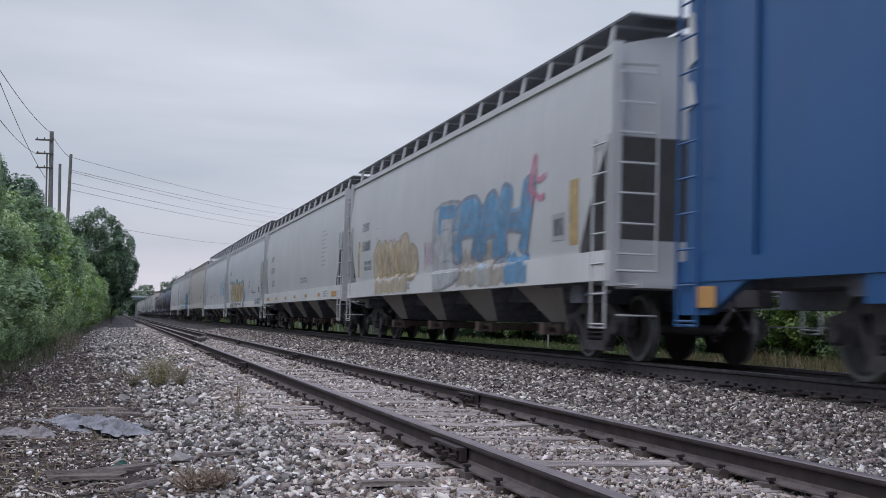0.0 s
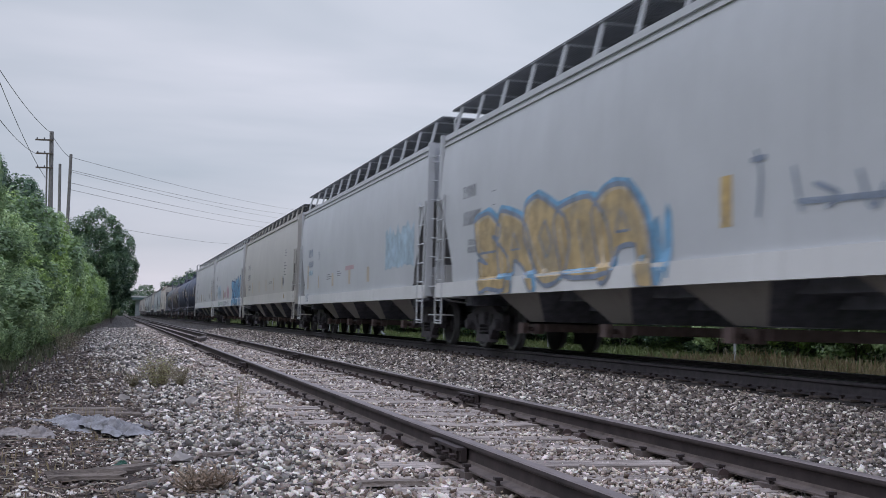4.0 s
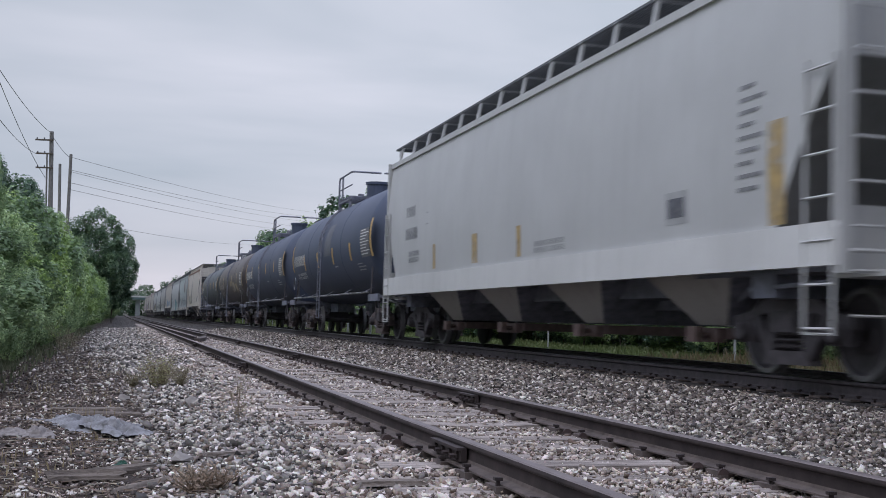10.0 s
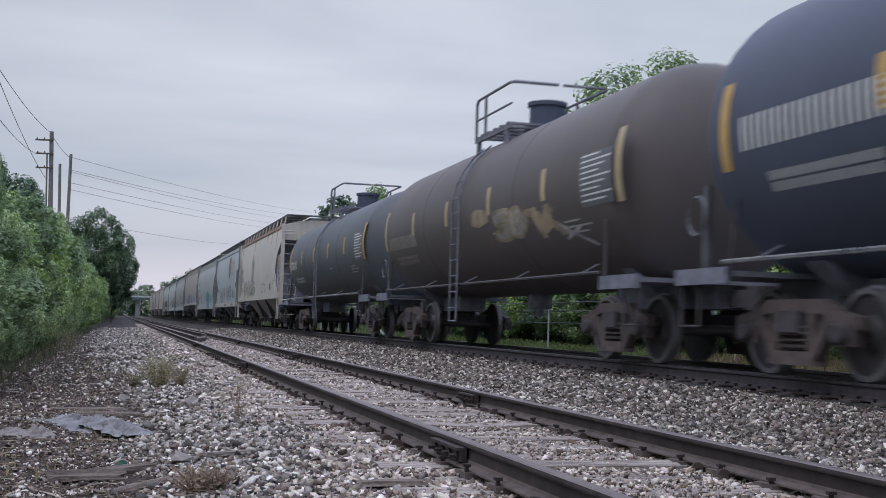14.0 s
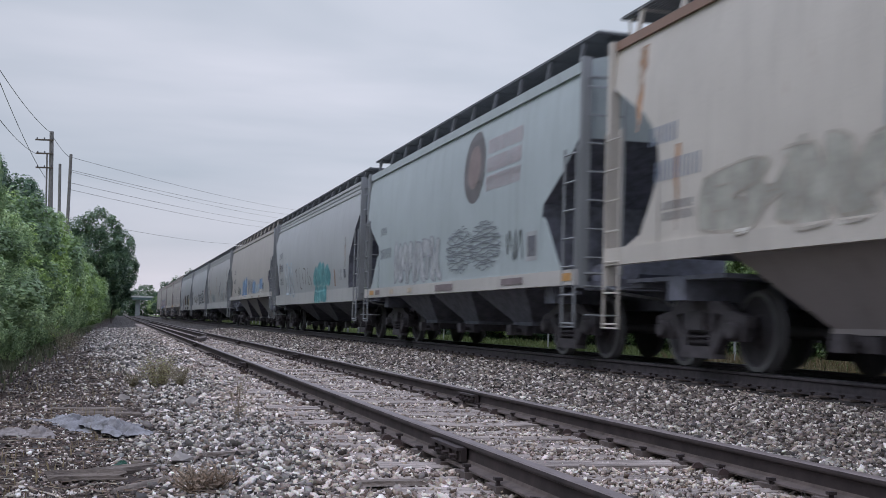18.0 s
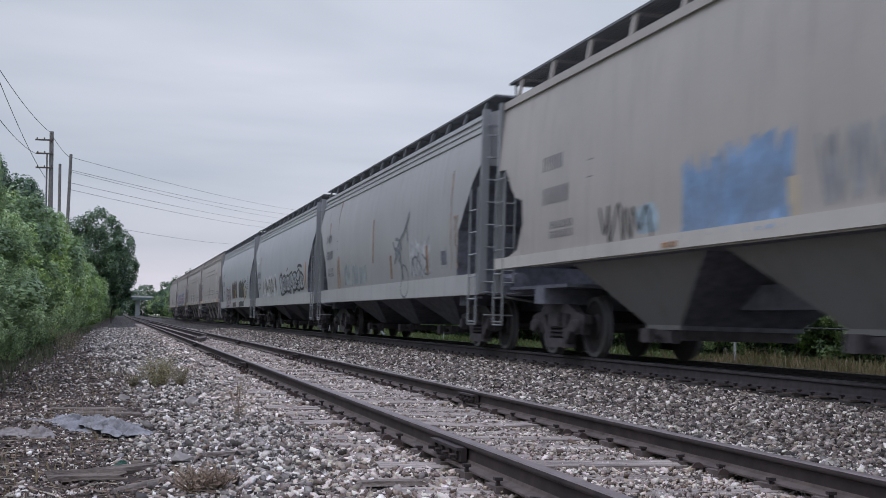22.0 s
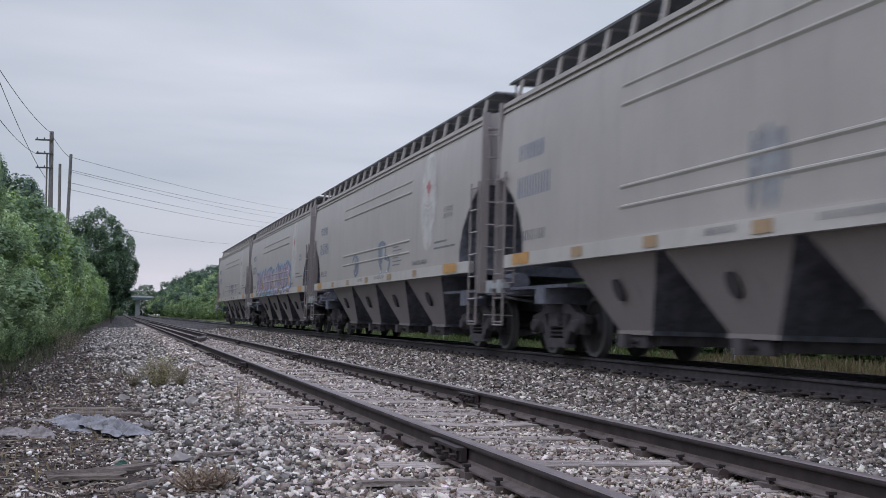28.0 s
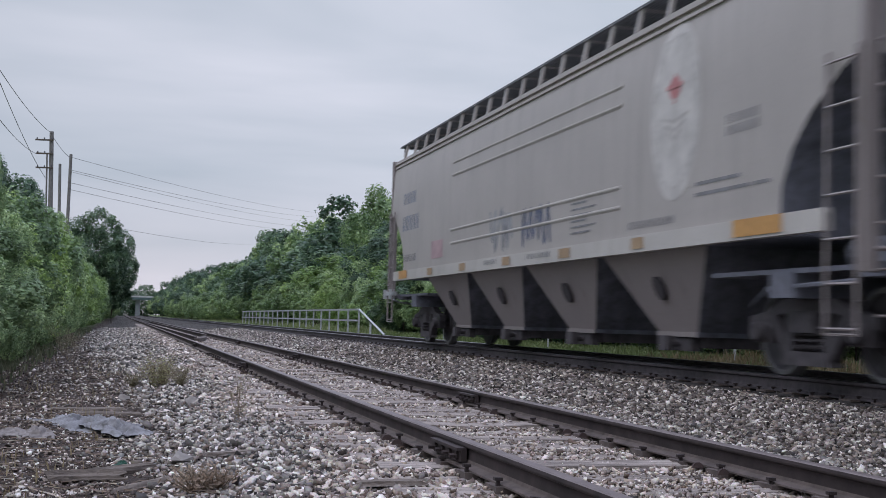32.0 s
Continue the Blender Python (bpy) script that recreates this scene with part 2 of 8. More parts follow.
def pipe(bm, pts, r, seg=6):
    """One bent round bar through the points."""
    pts = [Vector(p) for p in pts]
    n = len(pts)
    a = (pts[1] - pts[0]).normalized().orthogonal().normalized()
    rings = []
    for i, p in enumerate(pts):
        d = ((pts[min(n - 1, i + 1)] - p).normalized() + (p - pts[max(0, i - 1)]).normalized()).normalized()
        a = (a - d * a.dot(d)).normalized()
        c = d.cross(a)
        rings.append([p + (a * math.cos(2 * math.pi * k / seg) + c * math.sin(2 * math.pi * k / seg)) * r for k in range(seg)])
    loft(bm, rings)


def loft(bm, rings, cap=True):
    rows = [[bm.verts.new(p) for p in ring] for ring in rings]
    n = len(rows[0])
    for a, b in zip(rows, rows[1:]):
        for i in range(n):
            j = (i + 1) % n
            bm.faces.new((a[i], a[j], b[j], b[i]))
    if cap:
        bm.faces.new(rows[0][::-1])
        bm.faces.new(rows[-1])


def prism_x(bm, poly, x0, x1):
    """A polygon of (y, z) drawn out from x0 to x1."""
    loft(bm, [[(x0, y, z) for y, z in poly], [(x1, y, z) for y, z in poly]])


def prism_xz(bm, poly, y0, y1):
    loft(bm, [[(x, y0, z) for x, z in poly], [(x, y1, z) for x, z in poly]])


def disc_x(bm, y, z, prof, seg=24):
    """A turned body about the x axis through (y, z): prof is a list of (x, radius)."""
    rings = []
    for x, r in prof:
        rings.append([(x, y + r * math.cos(2 * math.pi * i / seg), z + r * math.sin(2 * math.pi * i / seg)) for i in range(seg)])
    loft(bm, rings)


def mesh_of(bm, name, smooth=0):
    bmesh.ops.recalc_face_normals(bm, faces=bm.faces)
    me = bpy.data.meshes.new(name)
    bm.to_mesh(me)
    bm.free()
    if smooth:
        me.polygons.foreach_set("use_smooth", [True] * len(me.polygons))
        me.set_sharp_from_angle(angle=radians(smooth))
    return me


def part(name, bm, material, parent, label="", smooth=0):
    me = bm if isinstance(bm, bpy.types.Mesh) else mesh_of(bm, name, smooth)
    ob = new(name, me)
    if not me.materials:
        me.materials.append(material)
    if me.materials[0] != material:
        ob.material_slots[0].link = "OBJECT"
        ob.material_slots[0].material = material
    ob.parent = parent
    if label:
        ob["label"] = label
    return ob


def lerp_tab(tab, z):
    for (a, va), (b, vb) in zip(tab, tab[1:]):
        if z <= b:
            return va + (vb - va) * (z - a) / (b - a) if b > a else vb
    return tab[-1][1]


CACHE = {}


def cached(key, make, smooth=0):
    """Meshes alike are made once and shared."""
    if key not in CACHE:
        bm = bmesh.new()
        make(bm)
        CACHE[key] = mesh_of(bm, key.split("|")[0], smooth)
    return CACHE[key]


def raw_mesh(name, verts, faces, mat):
    me = bpy.data.meshes.new(name)
    me.from_pydata(verts, [], faces)
    me.materials.append(mat)
    return me


# ---- ground ----
def ground_height(x):
    pts = [(-2000, -0.35), (-60, -0.3), (-4, -0.16), (-1.2, -0.13), (0.1, -0.11), (0.8, -0.055), (1.2, -0.012), (4.1, -0.012), (4.6, 0.0), (5.5, 0.11), (6.1, 0.165),
           (9.3, 0.165), (9.7, 0.12), (10.6, 0.02), (12.0, 0.10), (14.0, 0.2), (20, 0.3), (2000, 0.5)]
    for (a, za), (b, zb) in zip(pts, pts[1:]):
        if x <= b:
            return za + (zb - za) * (x - a) / (b - a)
    return 0.3


def ground_material():
    m, nt, b = mat_new("railway_ground")
    L = nt.links.new
    g = nt.nodes.new("ShaderNodeNewGeometry")
    sep = nt.nodes.new("ShaderNodeSeparateXYZ")
    L(g.outputs["Position"], sep.inputs["Vector"])
    wob = node(nt, "ShaderNodeTexNoise", Scale=0.7, Detail=6.0, Roughness=0.65)
    L(g.outputs["Position"], wob.inputs["Vector"])
    ofs = nt.nodes.new("ShaderNodeMath")
    ofs.operation = "MULTIPLY_ADD"
    ofs.inputs[1].default_value = 1.6
    rise = nt.nodes.new("ShaderNodeMath")
    rise.operation = "ADD"
    L(wob.outputs["Fac"], ofs.inputs[0])
    L(sep.outputs["X"], ofs.inputs[2])
    # crushed stone: cells of several greys
    vor = node(nt, "ShaderNodeTexVoronoi", Scale=34.0)
    L(g.outputs["Position"], vor.inputs["Vector"])
    rr = ramp_node(nt, [(0.0, (0.022, 0.018, 0.016)), (0.5, (0.075, 0.063, 0.056)), (1.0, (0.20, 0.175, 0.157))])
    L(vor.outputs["Color"], rr.inputs["Fac"])
    fine = node(nt, "ShaderNodeTexNoise", Scale=60.0, Detail=6.0, Roughness=0.75)
    L(g.outputs["Position"], fine.inputs["Vector"])
    stone = mixed(nt, rr.outputs["Color"], (0.03, 0.025, 0.021), ramp_out(nt, vor.outputs["Distance"], 0.3, 0.62))
    dn = node(nt, "ShaderNodeTexNoise", Scale=9.0, Detail=9.0, Roughness=0.75)
    L(g.outputs["Position"], dn.inputs["Vector"])
    soil = ramp_node(nt, [(0.3, (0.017, 0.011, 0.008)), (0.5, (0.052, 0.034, 0.026)), (0.72, (0.125, 0.084, 0.064))])
    L(dn.outputs["Fac"], soil.inputs["Fac"])
    turf = ramp_node(nt, [(0.3, (0.05, 0.075, 0.022)), (0.55, (0.13, 0.18, 0.055)), (0.75, (0.22, 0.24, 0.09))])
    L(dn.outputs["Fac"], turf.inputs["Fac"])
    L(ofs.outputs["Value"], rise.inputs[0])
    L(ramp_out(nt, sep.outputs["Y"], 12.0, 36.0, 1.3), rise.inputs[1])
    c1 = mixed(nt, soil.outputs["Color"], stone, ramp_out(nt, rise.outputs["Value"], 0.9, 1.7))
    c2 = mixed(nt, c1, turf.outputs["Color"], ramp_out(nt, ofs.outputs["Value"], 11.0, 11.6))
    c3 = mixed(nt, turf.outputs["Color"], c2, ramp_out(nt, ofs.outputs["Value"], -1.6, -0.6))
    L(c3, b.inputs["Base Color"])
    b.inputs["Roughness"].default_value = 0.95
    h = nt.nodes.new("ShaderNodeMath")
    h.operation = "ADD"
    inv = ramp_out(nt, vor.outputs["Distance"], 0.0, 0.7)
    sub = nt.nodes.new("ShaderNodeMath")
    sub.operation = "SUBTRACT"
    sub.inputs[0].default_value = 1.0
    L(inv, sub.inputs[1])
    L(sub.outputs["Value"], h.inputs[0])
    L(fine.outputs["Fac"], h.inputs[1])
    bumped(nt, b, h.outputs["Value"], 0.9, 0.03)
    return m


def build_ground():
    xs = [-2000, -600, -200, -80, -40, -20, -12, -8] + [-6 + 0.25 * i for i in range(81)] + [16, 18, 20, 30, 50, 100, 300, 800, 2000]
    ys = [-300, -100, -40, -15, -5] + [0.3 * i for i in range(0, 110)] + [34 + 1.5 * i for i in range(30)] + [80, 100, 130, 170, 230, 320, 450, 700, 1200, 2500]
    verts, faces = [], []
    for y in ys:
        for x in xs:
            z = ground_height(x)
            if -8 < x < 12 and -5 < y < 60:
                k = 1.0 if x < 1.2 else 0.35
                z += k * (0.05 * noise.noise((x * 0.8, y * 0.8, 3.0)) + 0.025 * noise.noise((x * 2.7, y * 2.7, 9.0)))
            verts.append((x, y, z))
    w = len(xs)
    for j in range(len(ys) - 1):
        for i in range(w - 1):
            a = j * w + i
            faces.append((a, a + 1, a + w + 1, a + w))
    me = raw_mesh("ground", verts, faces, ground_material())
    me.polygons.foreach_set("use_smooth", [True] * len(me.polygons))
    ob = new("ground", me)
    tagged(ob, "railway ground of brown dirt, crushed stone and grass verge", "ground", kind="structure")


build_ground()


# ---- loose stones ----
CUBE = (np.array([(x, y, z) for x in (-1, 1) for y in (-1, 1) for z in (-1, 1)], float) * 0.72,
        np.array([(0, 1, 3, 2), (4, 6, 7, 5), (0, 4, 5, 1), (2, 3, 7, 6), (0, 2, 6, 4), (1, 5, 7, 3)]))


def stones(name, spots, sizes, mat, label, flat=0.75):
    """Many loose stones as one mesh: spots is an (n, 3) array."""
    rng = np.random.default_rng(5 + len(spots))
    V, F = CUBE
    n, nv, nf = len(spots), len(V), F.shape[1]
    # angular lumps: squeeze each stone along random cutting planes
    P = np.repeat(V[None], n, 0) + rng.normal(0, 0.15, (n, nv, 3))
    for _ in range(5):
        d = rng.normal(size=(n, 1, 3))
        d /= np.linalg.norm(d, axis=2, keepdims=True)
        s = (P * d).sum(2, keepdims=True)
        lim = rng.uniform(0.45, 0.95, (n, 1, 1))
        P = P - d * np.maximum(0, s - lim)
    P *= rng.uniform(0.68, 1.3, (n, 1, 3))
    P[:, :, 2] *= flat
    a = rng.uniform(0, 2 * np.pi, n)
    ca, sa = np.cos(a)[:, None], np.sin(a)[:, None]
    tl, tm = rng.uniform(-1.0, 1.0, n)[:, None], rng.uniform(-0.9, 0.9, n)[:, None]
    x = P[:, :, 0] * ca - P[:, :, 1] * sa
    y = P[:, :, 0] * sa + P[:, :, 1] * ca
    z = P[:, :, 2] + (tl * P[:, :, 0] + tm * P[:, :, 1]) * 0.55
    Q = np.stack([x, y, z], 2) * sizes[:, None, None] + spots[:, None, :]
    faces = (F[None] + nv * np.arange(n)[:, None, None]).reshape(-1, nf)
    me = bpy.data.meshes.new(name)
    me.vertices.add(n * nv)
    me.vertices.foreach_set("co", Q.reshape(-1).astype(np.float32))
    me.loops.add(len(faces) * nf)
    me.loops.foreach_set("vertex_index", faces.reshape(-1).astype(np.int32))
    me.polygons.add(len(faces))
    me.polygons.foreach_set("loop_start", np.arange(0, len(faces) * nf, nf, dtype=np.int32))
    me.update(calc_edges=True)
    me.materials.append(mat)
    return tagged(new(name, me), label, "gravel", kind="stuff")


def scatter(rng, n, x0, x1, y0, y1, near=1.0):
    """Spots that thin out with distance along y."""
    u = rng.random(n)
    y = (y0 ** (1 - near) + u * (y1 ** (1 - near) - y0 ** (1 - near))) ** (1 / (1 - near)) if near != 1.0 else y0 * (y1 / y0) ** u
    x = rng.uniform(x0, x1, n)
    return x, y


TIES = np.cumsum([3.0] + [0.5 + 0.07 * random.Random(900 + i).random() for i in range(190)])   # sleepers of the siding


def build_stones():
    rng = np.random.default_rng(11)
    grey = island("ballast_stone", [(0.0, (0.03, 0.026, 0.025)), (0.18, (0.11, 0.095, 0.085)), (0.28, (0.25, 0.19, 0.15)), (0.4, (0.15, 0.138, 0.127)), (0.54, (0.39, 0.345, 0.295)), (0.66, (0.22, 0.203, 0.188)), (0.82, (0.58, 0.52, 0.455)), (0.94, (0.80, 0.725, 0.645)), (1.0, (0.92, 0.86, 0.79))], 0.9, 0.5, 45.0)
    warm = island("tan_ballast_stone", [(0.0, (0.045, 0.036, 0.031)), (0.18, (0.21, 0.15, 0.115)), (0.3, (0.16, 0.14, 0.13)), (0.46, (0.46, 0.365, 0.29)), (0.6, (0.28, 0.24, 0.215)), (0.78, (0.60, 0.505, 0.425)), (0.93, (0.74, 0.65, 0.57)), (1.0, (0.92, 0.83, 0.75))], 0.9, 0.5, 45.0)
    dim = island("main_ballast_stone", [(0.0, (0.018, 0.016, 0.015)), (0.22, (0.090, 0.069, 0.058)), (0.40, (0.165, 0.137, 0.12)), (0.58, (0.32, 0.26, 0.215)), (0.72, (0.10, 0.089, 0.087)), (0.88, (0.50, 0.44, 0.385)), (1.0, (0.86, 0.785, 0.70))], 0.9, 0.5, 45.0)
    earthy = island("dirt_pebble", [(0.0, (0.03, 0.022, 0.018)), (0.4, (0.09, 0.063, 0.05)), (0.62, (0.19, 0.143, 0.112)), (0.82, (0.42, 0.36, 0.31)), (1.0, (0.84, 0.77, 0.69))], 0.95, 0.5, 45.0)
    x, y = scatter(rng, 175000, -1.3, 4.6, 4.4, 80, 1.25)
    size = (0.008 + 0.018 * rng.random(len(x)) ** 1.5) * np.clip(y / 9, 1.0, 3.4) ** 0.4
    big = rng.random(len(x)) < 0.05
    size[big] *= 1.5
    # fewer where dirt takes over, and where sleepers lie bare
    keep = (rng.random(len(x)) < np.clip((x - 0.02 + np.clip((y - 14) / 22, 0, 1.3) + 0.3 * np.sin(y * 1.3) * np.sin(y * 0.37 + 1)) / 0.75, 0.018, 1.0))
    inner = (x > SIDING_X - 0.1) & (x < SIDING_X + GAUGE + 0.1)
    on_tie = np.abs(np.array([v - TIES[np.argmin(np.abs(TIES - v))] for v in y])) < 0.10
    bed = (x > SIDING_X - 0.55) & (x < SIDING_X + GAUGE + 0.55)
    keep &= ~(bed & on_tie) | (rng.random(len(x)) < 0.2)
    size[bed & on_tie] *= 0.72
    size[inner] *= 0.85
    x, y, size, top = x[keep], y[keep], size[keep], (bed & on_tie)[keep]
    z = np.array([ground_height(a) for a in x]) + size * rng.uniform(0.0, 0.75, len(x))
    z[top] = size[top] * 0.35 + 0.012
    for i in range(len(x)):
        if x[i] < 1.2 and y[i] < 60 and not top[i]:
            z[i] += 0.05 * noise.noise((x[i] * 0.8, y[i] * 0.8, 3.0)) + 0.025 * noise.noise((x[i] * 2.7, y[i] * 2.7, 9.0))
    # tan fines lie along the rails, greyer stones on the shoulder
    tan = (x > 1.15 + 0.25 * np.sin(y * 0.9) + rng.normal(0, 0.15, len(x))) & (x < 4.0)
    P = np.stack([x, y, z], 1)
    for name, pick, mat, label in (("siding_shoulder_ballast", ~tan, grey, "loose pale grey crushed limestone ballast beside the siding"), ("siding_ballast", tan, warm, "tan and grey crushed stone ballast round the siding rails")):
        stones(name, P[pick], size[pick], mat, label)
    x, y = scatter(rng, 58000, 4.5, 6.6, 6.0, 70, 1.2)
    size = (0.011 + 0.018 * rng.random(len(x)) ** 1.5) * np.clip(y / 11, 1.0, 2.4) ** 0.5
    z = np.array([ground_height(a) for a in x]) + size * rng.uniform(0.0, 0.8, len(x))
    bare = (x > MAIN_X - 0.42 + 0.06 * np.sin(y * 5.1)) & (rng.random(len(x)) < 0.9)
    x, y, z, size = x[~bare], y[~bare], z[~bare], size[~bare]
    stones("main_line_ballast", np.stack([x, y, z], 1), size, dim, "grey crushed stone ballast shoulder of the main line")
    x, y = scatter(rng, 5000, 6.6, 9.8, 8.0, 70, 1.1)
    size = rng.uniform(0.02, 0.036, len(x)) * np.clip(y / 11, 1.0, 2.4) ** 0.5
    z = np.array([ground_height(a) for a in x]) + size * 0.15
    stones("track_bed_ballast", np.stack([x, y, z], 1), size, dim, "dark grey ballast between the main line sleepers")
    x, y = scatter(rng, 46000, -1.7, 0.95, 4.6, 40, 1.5)
    size = (0.003 + 0.014 * rng.random(len(x)) ** 1.4) * np.clip(y / 9, 1.0, 2.0) ** 0.5
    z = np.array([ground_height(a) for a in x]) + size * 0.15
    for i in range(len(x)):
        z[i] += 0.05 * noise.noise((x[i] * 0.8, y[i] * 0.8, 3.0)) + 0.025 * noise.noise((x[i] * 2.7, y[i] * 2.7, 9.0))
    stones("dirt_path_pebbles", np.stack([x, y, z], 1), size, earthy, "scattered pebbles on the brown dirt path")


build_stones()


# ---- tracks ----
RAIL = [(-0.069, 0), (0.069, 0), (0.069, 0.012), (0.015, 0.03), (0.009, 0.05), (0.009, 0.125), (0.033, 0.137), (0.036, 0.150), (0.034, 0.168), (0.026, 0.176), (-0.026, 0.176), (-0.034, 0.168), (-0.036, 0.150), (-0.033, 0.137),
        (-0.009, 0.125), (-0.009, 0.05), (-0.015, 0.03), (-0.069, 0.012)]


def rail(parent, x, top, y0, y1, head, side, bend=None, label="", high=0.176, foot=None):
    ys = [y0 + (y1 - y0) * i / 12 for i in range(13)]
    bm = bmesh.new()
    rows = []
    for y in ys:
        dx = bend(y) if bend else 0.0
        rows.append([bm.verts.new((x + dx + a, y, top - high + b * high / 0.176)) for a, b in RAIL])
    n = len(RAIL)
    for a, b in zip(rows, rows[1:]):
        for i in range(n):
            f = bm.faces.new((a[i], a[(i + 1) % n], b[(i + 1) % n], b[i]))
            f.material_index = 1 if i in (8, 9, 10) else 2 if i in (1, 2, 3, 15, 16, 17) else 0
    bm.faces.new(rows[0][::-1])
    bm.faces.new(rows[-1])
    me = mesh_of(bm, "rail")
    me.materials.append(side)
    me.materials.append(head)
    me.materials.append(foot or side)
    ob = new("rail", me)
    ob.parent = parent
    if label:
        ob["label"] = label
    return ob


def tie_mesh(seed):
    rng = random.Random(seed)

    def make(bm):
        xs = [-1.28 + 2.56 * i / 8 for i in range(9)]
        rings = []
        for x in xs:
            w, d = 0.112 + rng.uniform(-0.008, 0.008), rng.uniform(-0.012, 0.006)
            rings.append([(x, -w, -0.15), (x, w, -0.15), (x, w, d - 0.015), (x, w * 0.5, d), (x, 0.0, d - rng.uniform(0.004, 0.02)), (x, -w * 0.5, d), (x, -w, d - 0.015)])
        loft(bm, rings)
    return cached("sleeper|%d" % seed, make)


def sleeper_material(name, a, b):
    m, nt, bs = mat_new(name)
    L = nt.links.new
    co = nt.nodes.new("ShaderNodeTexCoord")
    info = nt.nodes.new("ShaderNodeObjectInfo")
    mp = nt.nodes.new("ShaderNodeMapping")
    mp.inputs["Scale"].default_value = (1.2, 16.0, 16.0)
    L(co.outputs["Object"], mp.inputs["Vector"])
    n = node(nt, "ShaderNodeTexNoise", Scale=2.2, Detail=8.0, Roughness=0.7)
    n.noise_dimensions = "4D"
    L(mp.outputs["Vector"], n.inputs["Vector"])
    k = nt.nodes.new("ShaderNodeMath")
    k.operation = "MULTIPLY"
    k.inputs[1].default_value = 40.0
    L(info.outputs["Random"], k.inputs[0])
    L(k.outputs["Value"], n.inputs["W"])
    c = mixed(nt, a, b, ramp_out(nt, n.outputs["Fac"], 0.32, 0.68))
    L(c, bs.inputs["Base Color"])
    bs.inputs["Roughness"].default_value = 0.92
    bumped(nt, bs, n.outputs["Fac"], 0.8, 0.02)
    return m


def build_siding():
    tr = tagged(new("siding_track"), "rusty siding track on weathered wooden sleepers in pale ballast", "railway track", kind="structure")
    for k, joints in ((0, (6.72, 18.5, 30.6)), (1, (11.45, 23.4, 35.0))):
        x = SIDING_X + GAUGE * k
        ys = [-12, *joints, 60, 110, 170, 260, 420]
        for a, b in zip(ys, ys[1:]):
            rail(tr, x, SIDING_TOP, a + 0.003, b - 0.003, M["railtop"], M["railside"], high=0.142, foot=M["railfoot"])
        for y in joints:
            for s in (-1, 1):
                bm = bmesh.new()
                xx = x + s * 0.022
                lo, hi = min(xx, xx + s * 0.034), max(xx, xx + s * 0.034)
                box(bm, lo, hi, y - 0.29, y + 0.29, 0.064, 0.13)
                lo2, hi2 = min(xx, xx + s * 0.06), max(xx, xx + s * 0.06)
                box(bm, lo2, hi2, y - 0.29, y + 0.29, 0.128, 0.144)
                bmesh.ops.bevel(bm, geom=bm.edges[:8], offset=0.006, segments=1)
                bar = part("joint_bar", bm, M["railside"], tr)
                for i in range(4):
                    yy = y - 0.23 + i * 0.153
                    bm = bmesh.new()
                    tube(bm, (xx + s * 0.03, yy, 0.096), (xx + s * 0.05, yy, 0.096), 0.026, 6)
                    tube(bm, (xx + s * 0.05, yy, 0.096), (xx + s * 0.085, yy, 0.096), 0.013, 6)
                    part("bolt", bm, M["railside"], bar)
    wood = sleeper_material("weathered_sleeper_wood", (0.085, 0.068, 0.060), (0.46, 0.395, 0.35))
    rng = random.Random(4)
    plate = cached("tie_plate", lambda bm: box(bm, -0.105, 0.105, -0.09, 0.09, -0.06, 0.004))

    def spike_make(bm):
        box(bm, -0.009, 0.009, -0.009, 0.009, -0.03, 0.018)
        box(bm, -0.02, 0.022, -0.016, 0.016, 0.018, 0.034)
    spike = cached("spike", spike_make)
    for i, y in enumerate(TIES):
        ob = part("sleeper", tie_mesh(i % 7), wood, tr)
        ob.location = (SIDING_X + GAUGE / 2 + rng.uniform(-0.06, 0.06), y, rng.uniform(0.006, 0.034))
        ob.rotation_euler = (0, 0, radians(rng.uniform(-1.6, 1.6)))
        if y < 26:
            for k in (0, 1):
                x = SIDING_X + GAUGE * k
                p = part("tie_plate", plate, M["railfoot"], tr)
                p.location = (x, y, 0.035)
                for s in (-1, 1):
                    q = part("spike", spike, M["railside"], tr)
                    q.location = (x + s * 0.085, y + s * 0.05, 0.036 + rng.uniform(-0.004, 0.022))
                    q.rotation_euler = (0, rng.uniform(-0.1, 0.1), 0 if s > 0 else math.pi)
    # rail anchors: pairs of bent steel clips gripping the rail's foot beside a sleeper
    def anchor_make(bm):
        arc = [(0.036 * math.cos(math.pi * i / 7), 0.036 * math.sin(math.pi * i / 7)) for i in range(8)]
        prism_xz(bm, [(a - 0.05, b) for a, b in arc], -0.008, 0.008)
    anchor = cached("rail_anchor", anchor_make)
    for i, y in enumerate(TIES[:46]):
        for k, s in ((0, -1), (1, -1), (0, 1)):
            if (i + 2 * k) % (4 if s < 0 and k == 1 else 9) == 0:
                for d in (-0.15, 0.15):
                    o = part("rail_anchor", anchor, M["rust_steel"], tr)
                    o.location = (SIDING_X + GAUGE * k + s * 0.075, y + d, 0.03)
                    o.rotation_euler = (0, 0, rng.uniform(-0.2, 0.2) + (math.pi if s > 0 else 0))
    # turnout beyond: closing rails that run together into the frog
    for x0, x1, ya, yb in ((2.42, 2.15, 39, 120), (3.12, 2.95, 44, 120)):
        rail(tr, 0, SIDING_TOP - 0.003, ya, yb, M["railtop"], M["railside"], lambda y, a=x0, b=x1, p=ya, q=yb: a + (b - a) * (y - p) / (q - p))
    # the ends of the guard rails are bent aside and tied by a plate
    bm = bmesh.new()
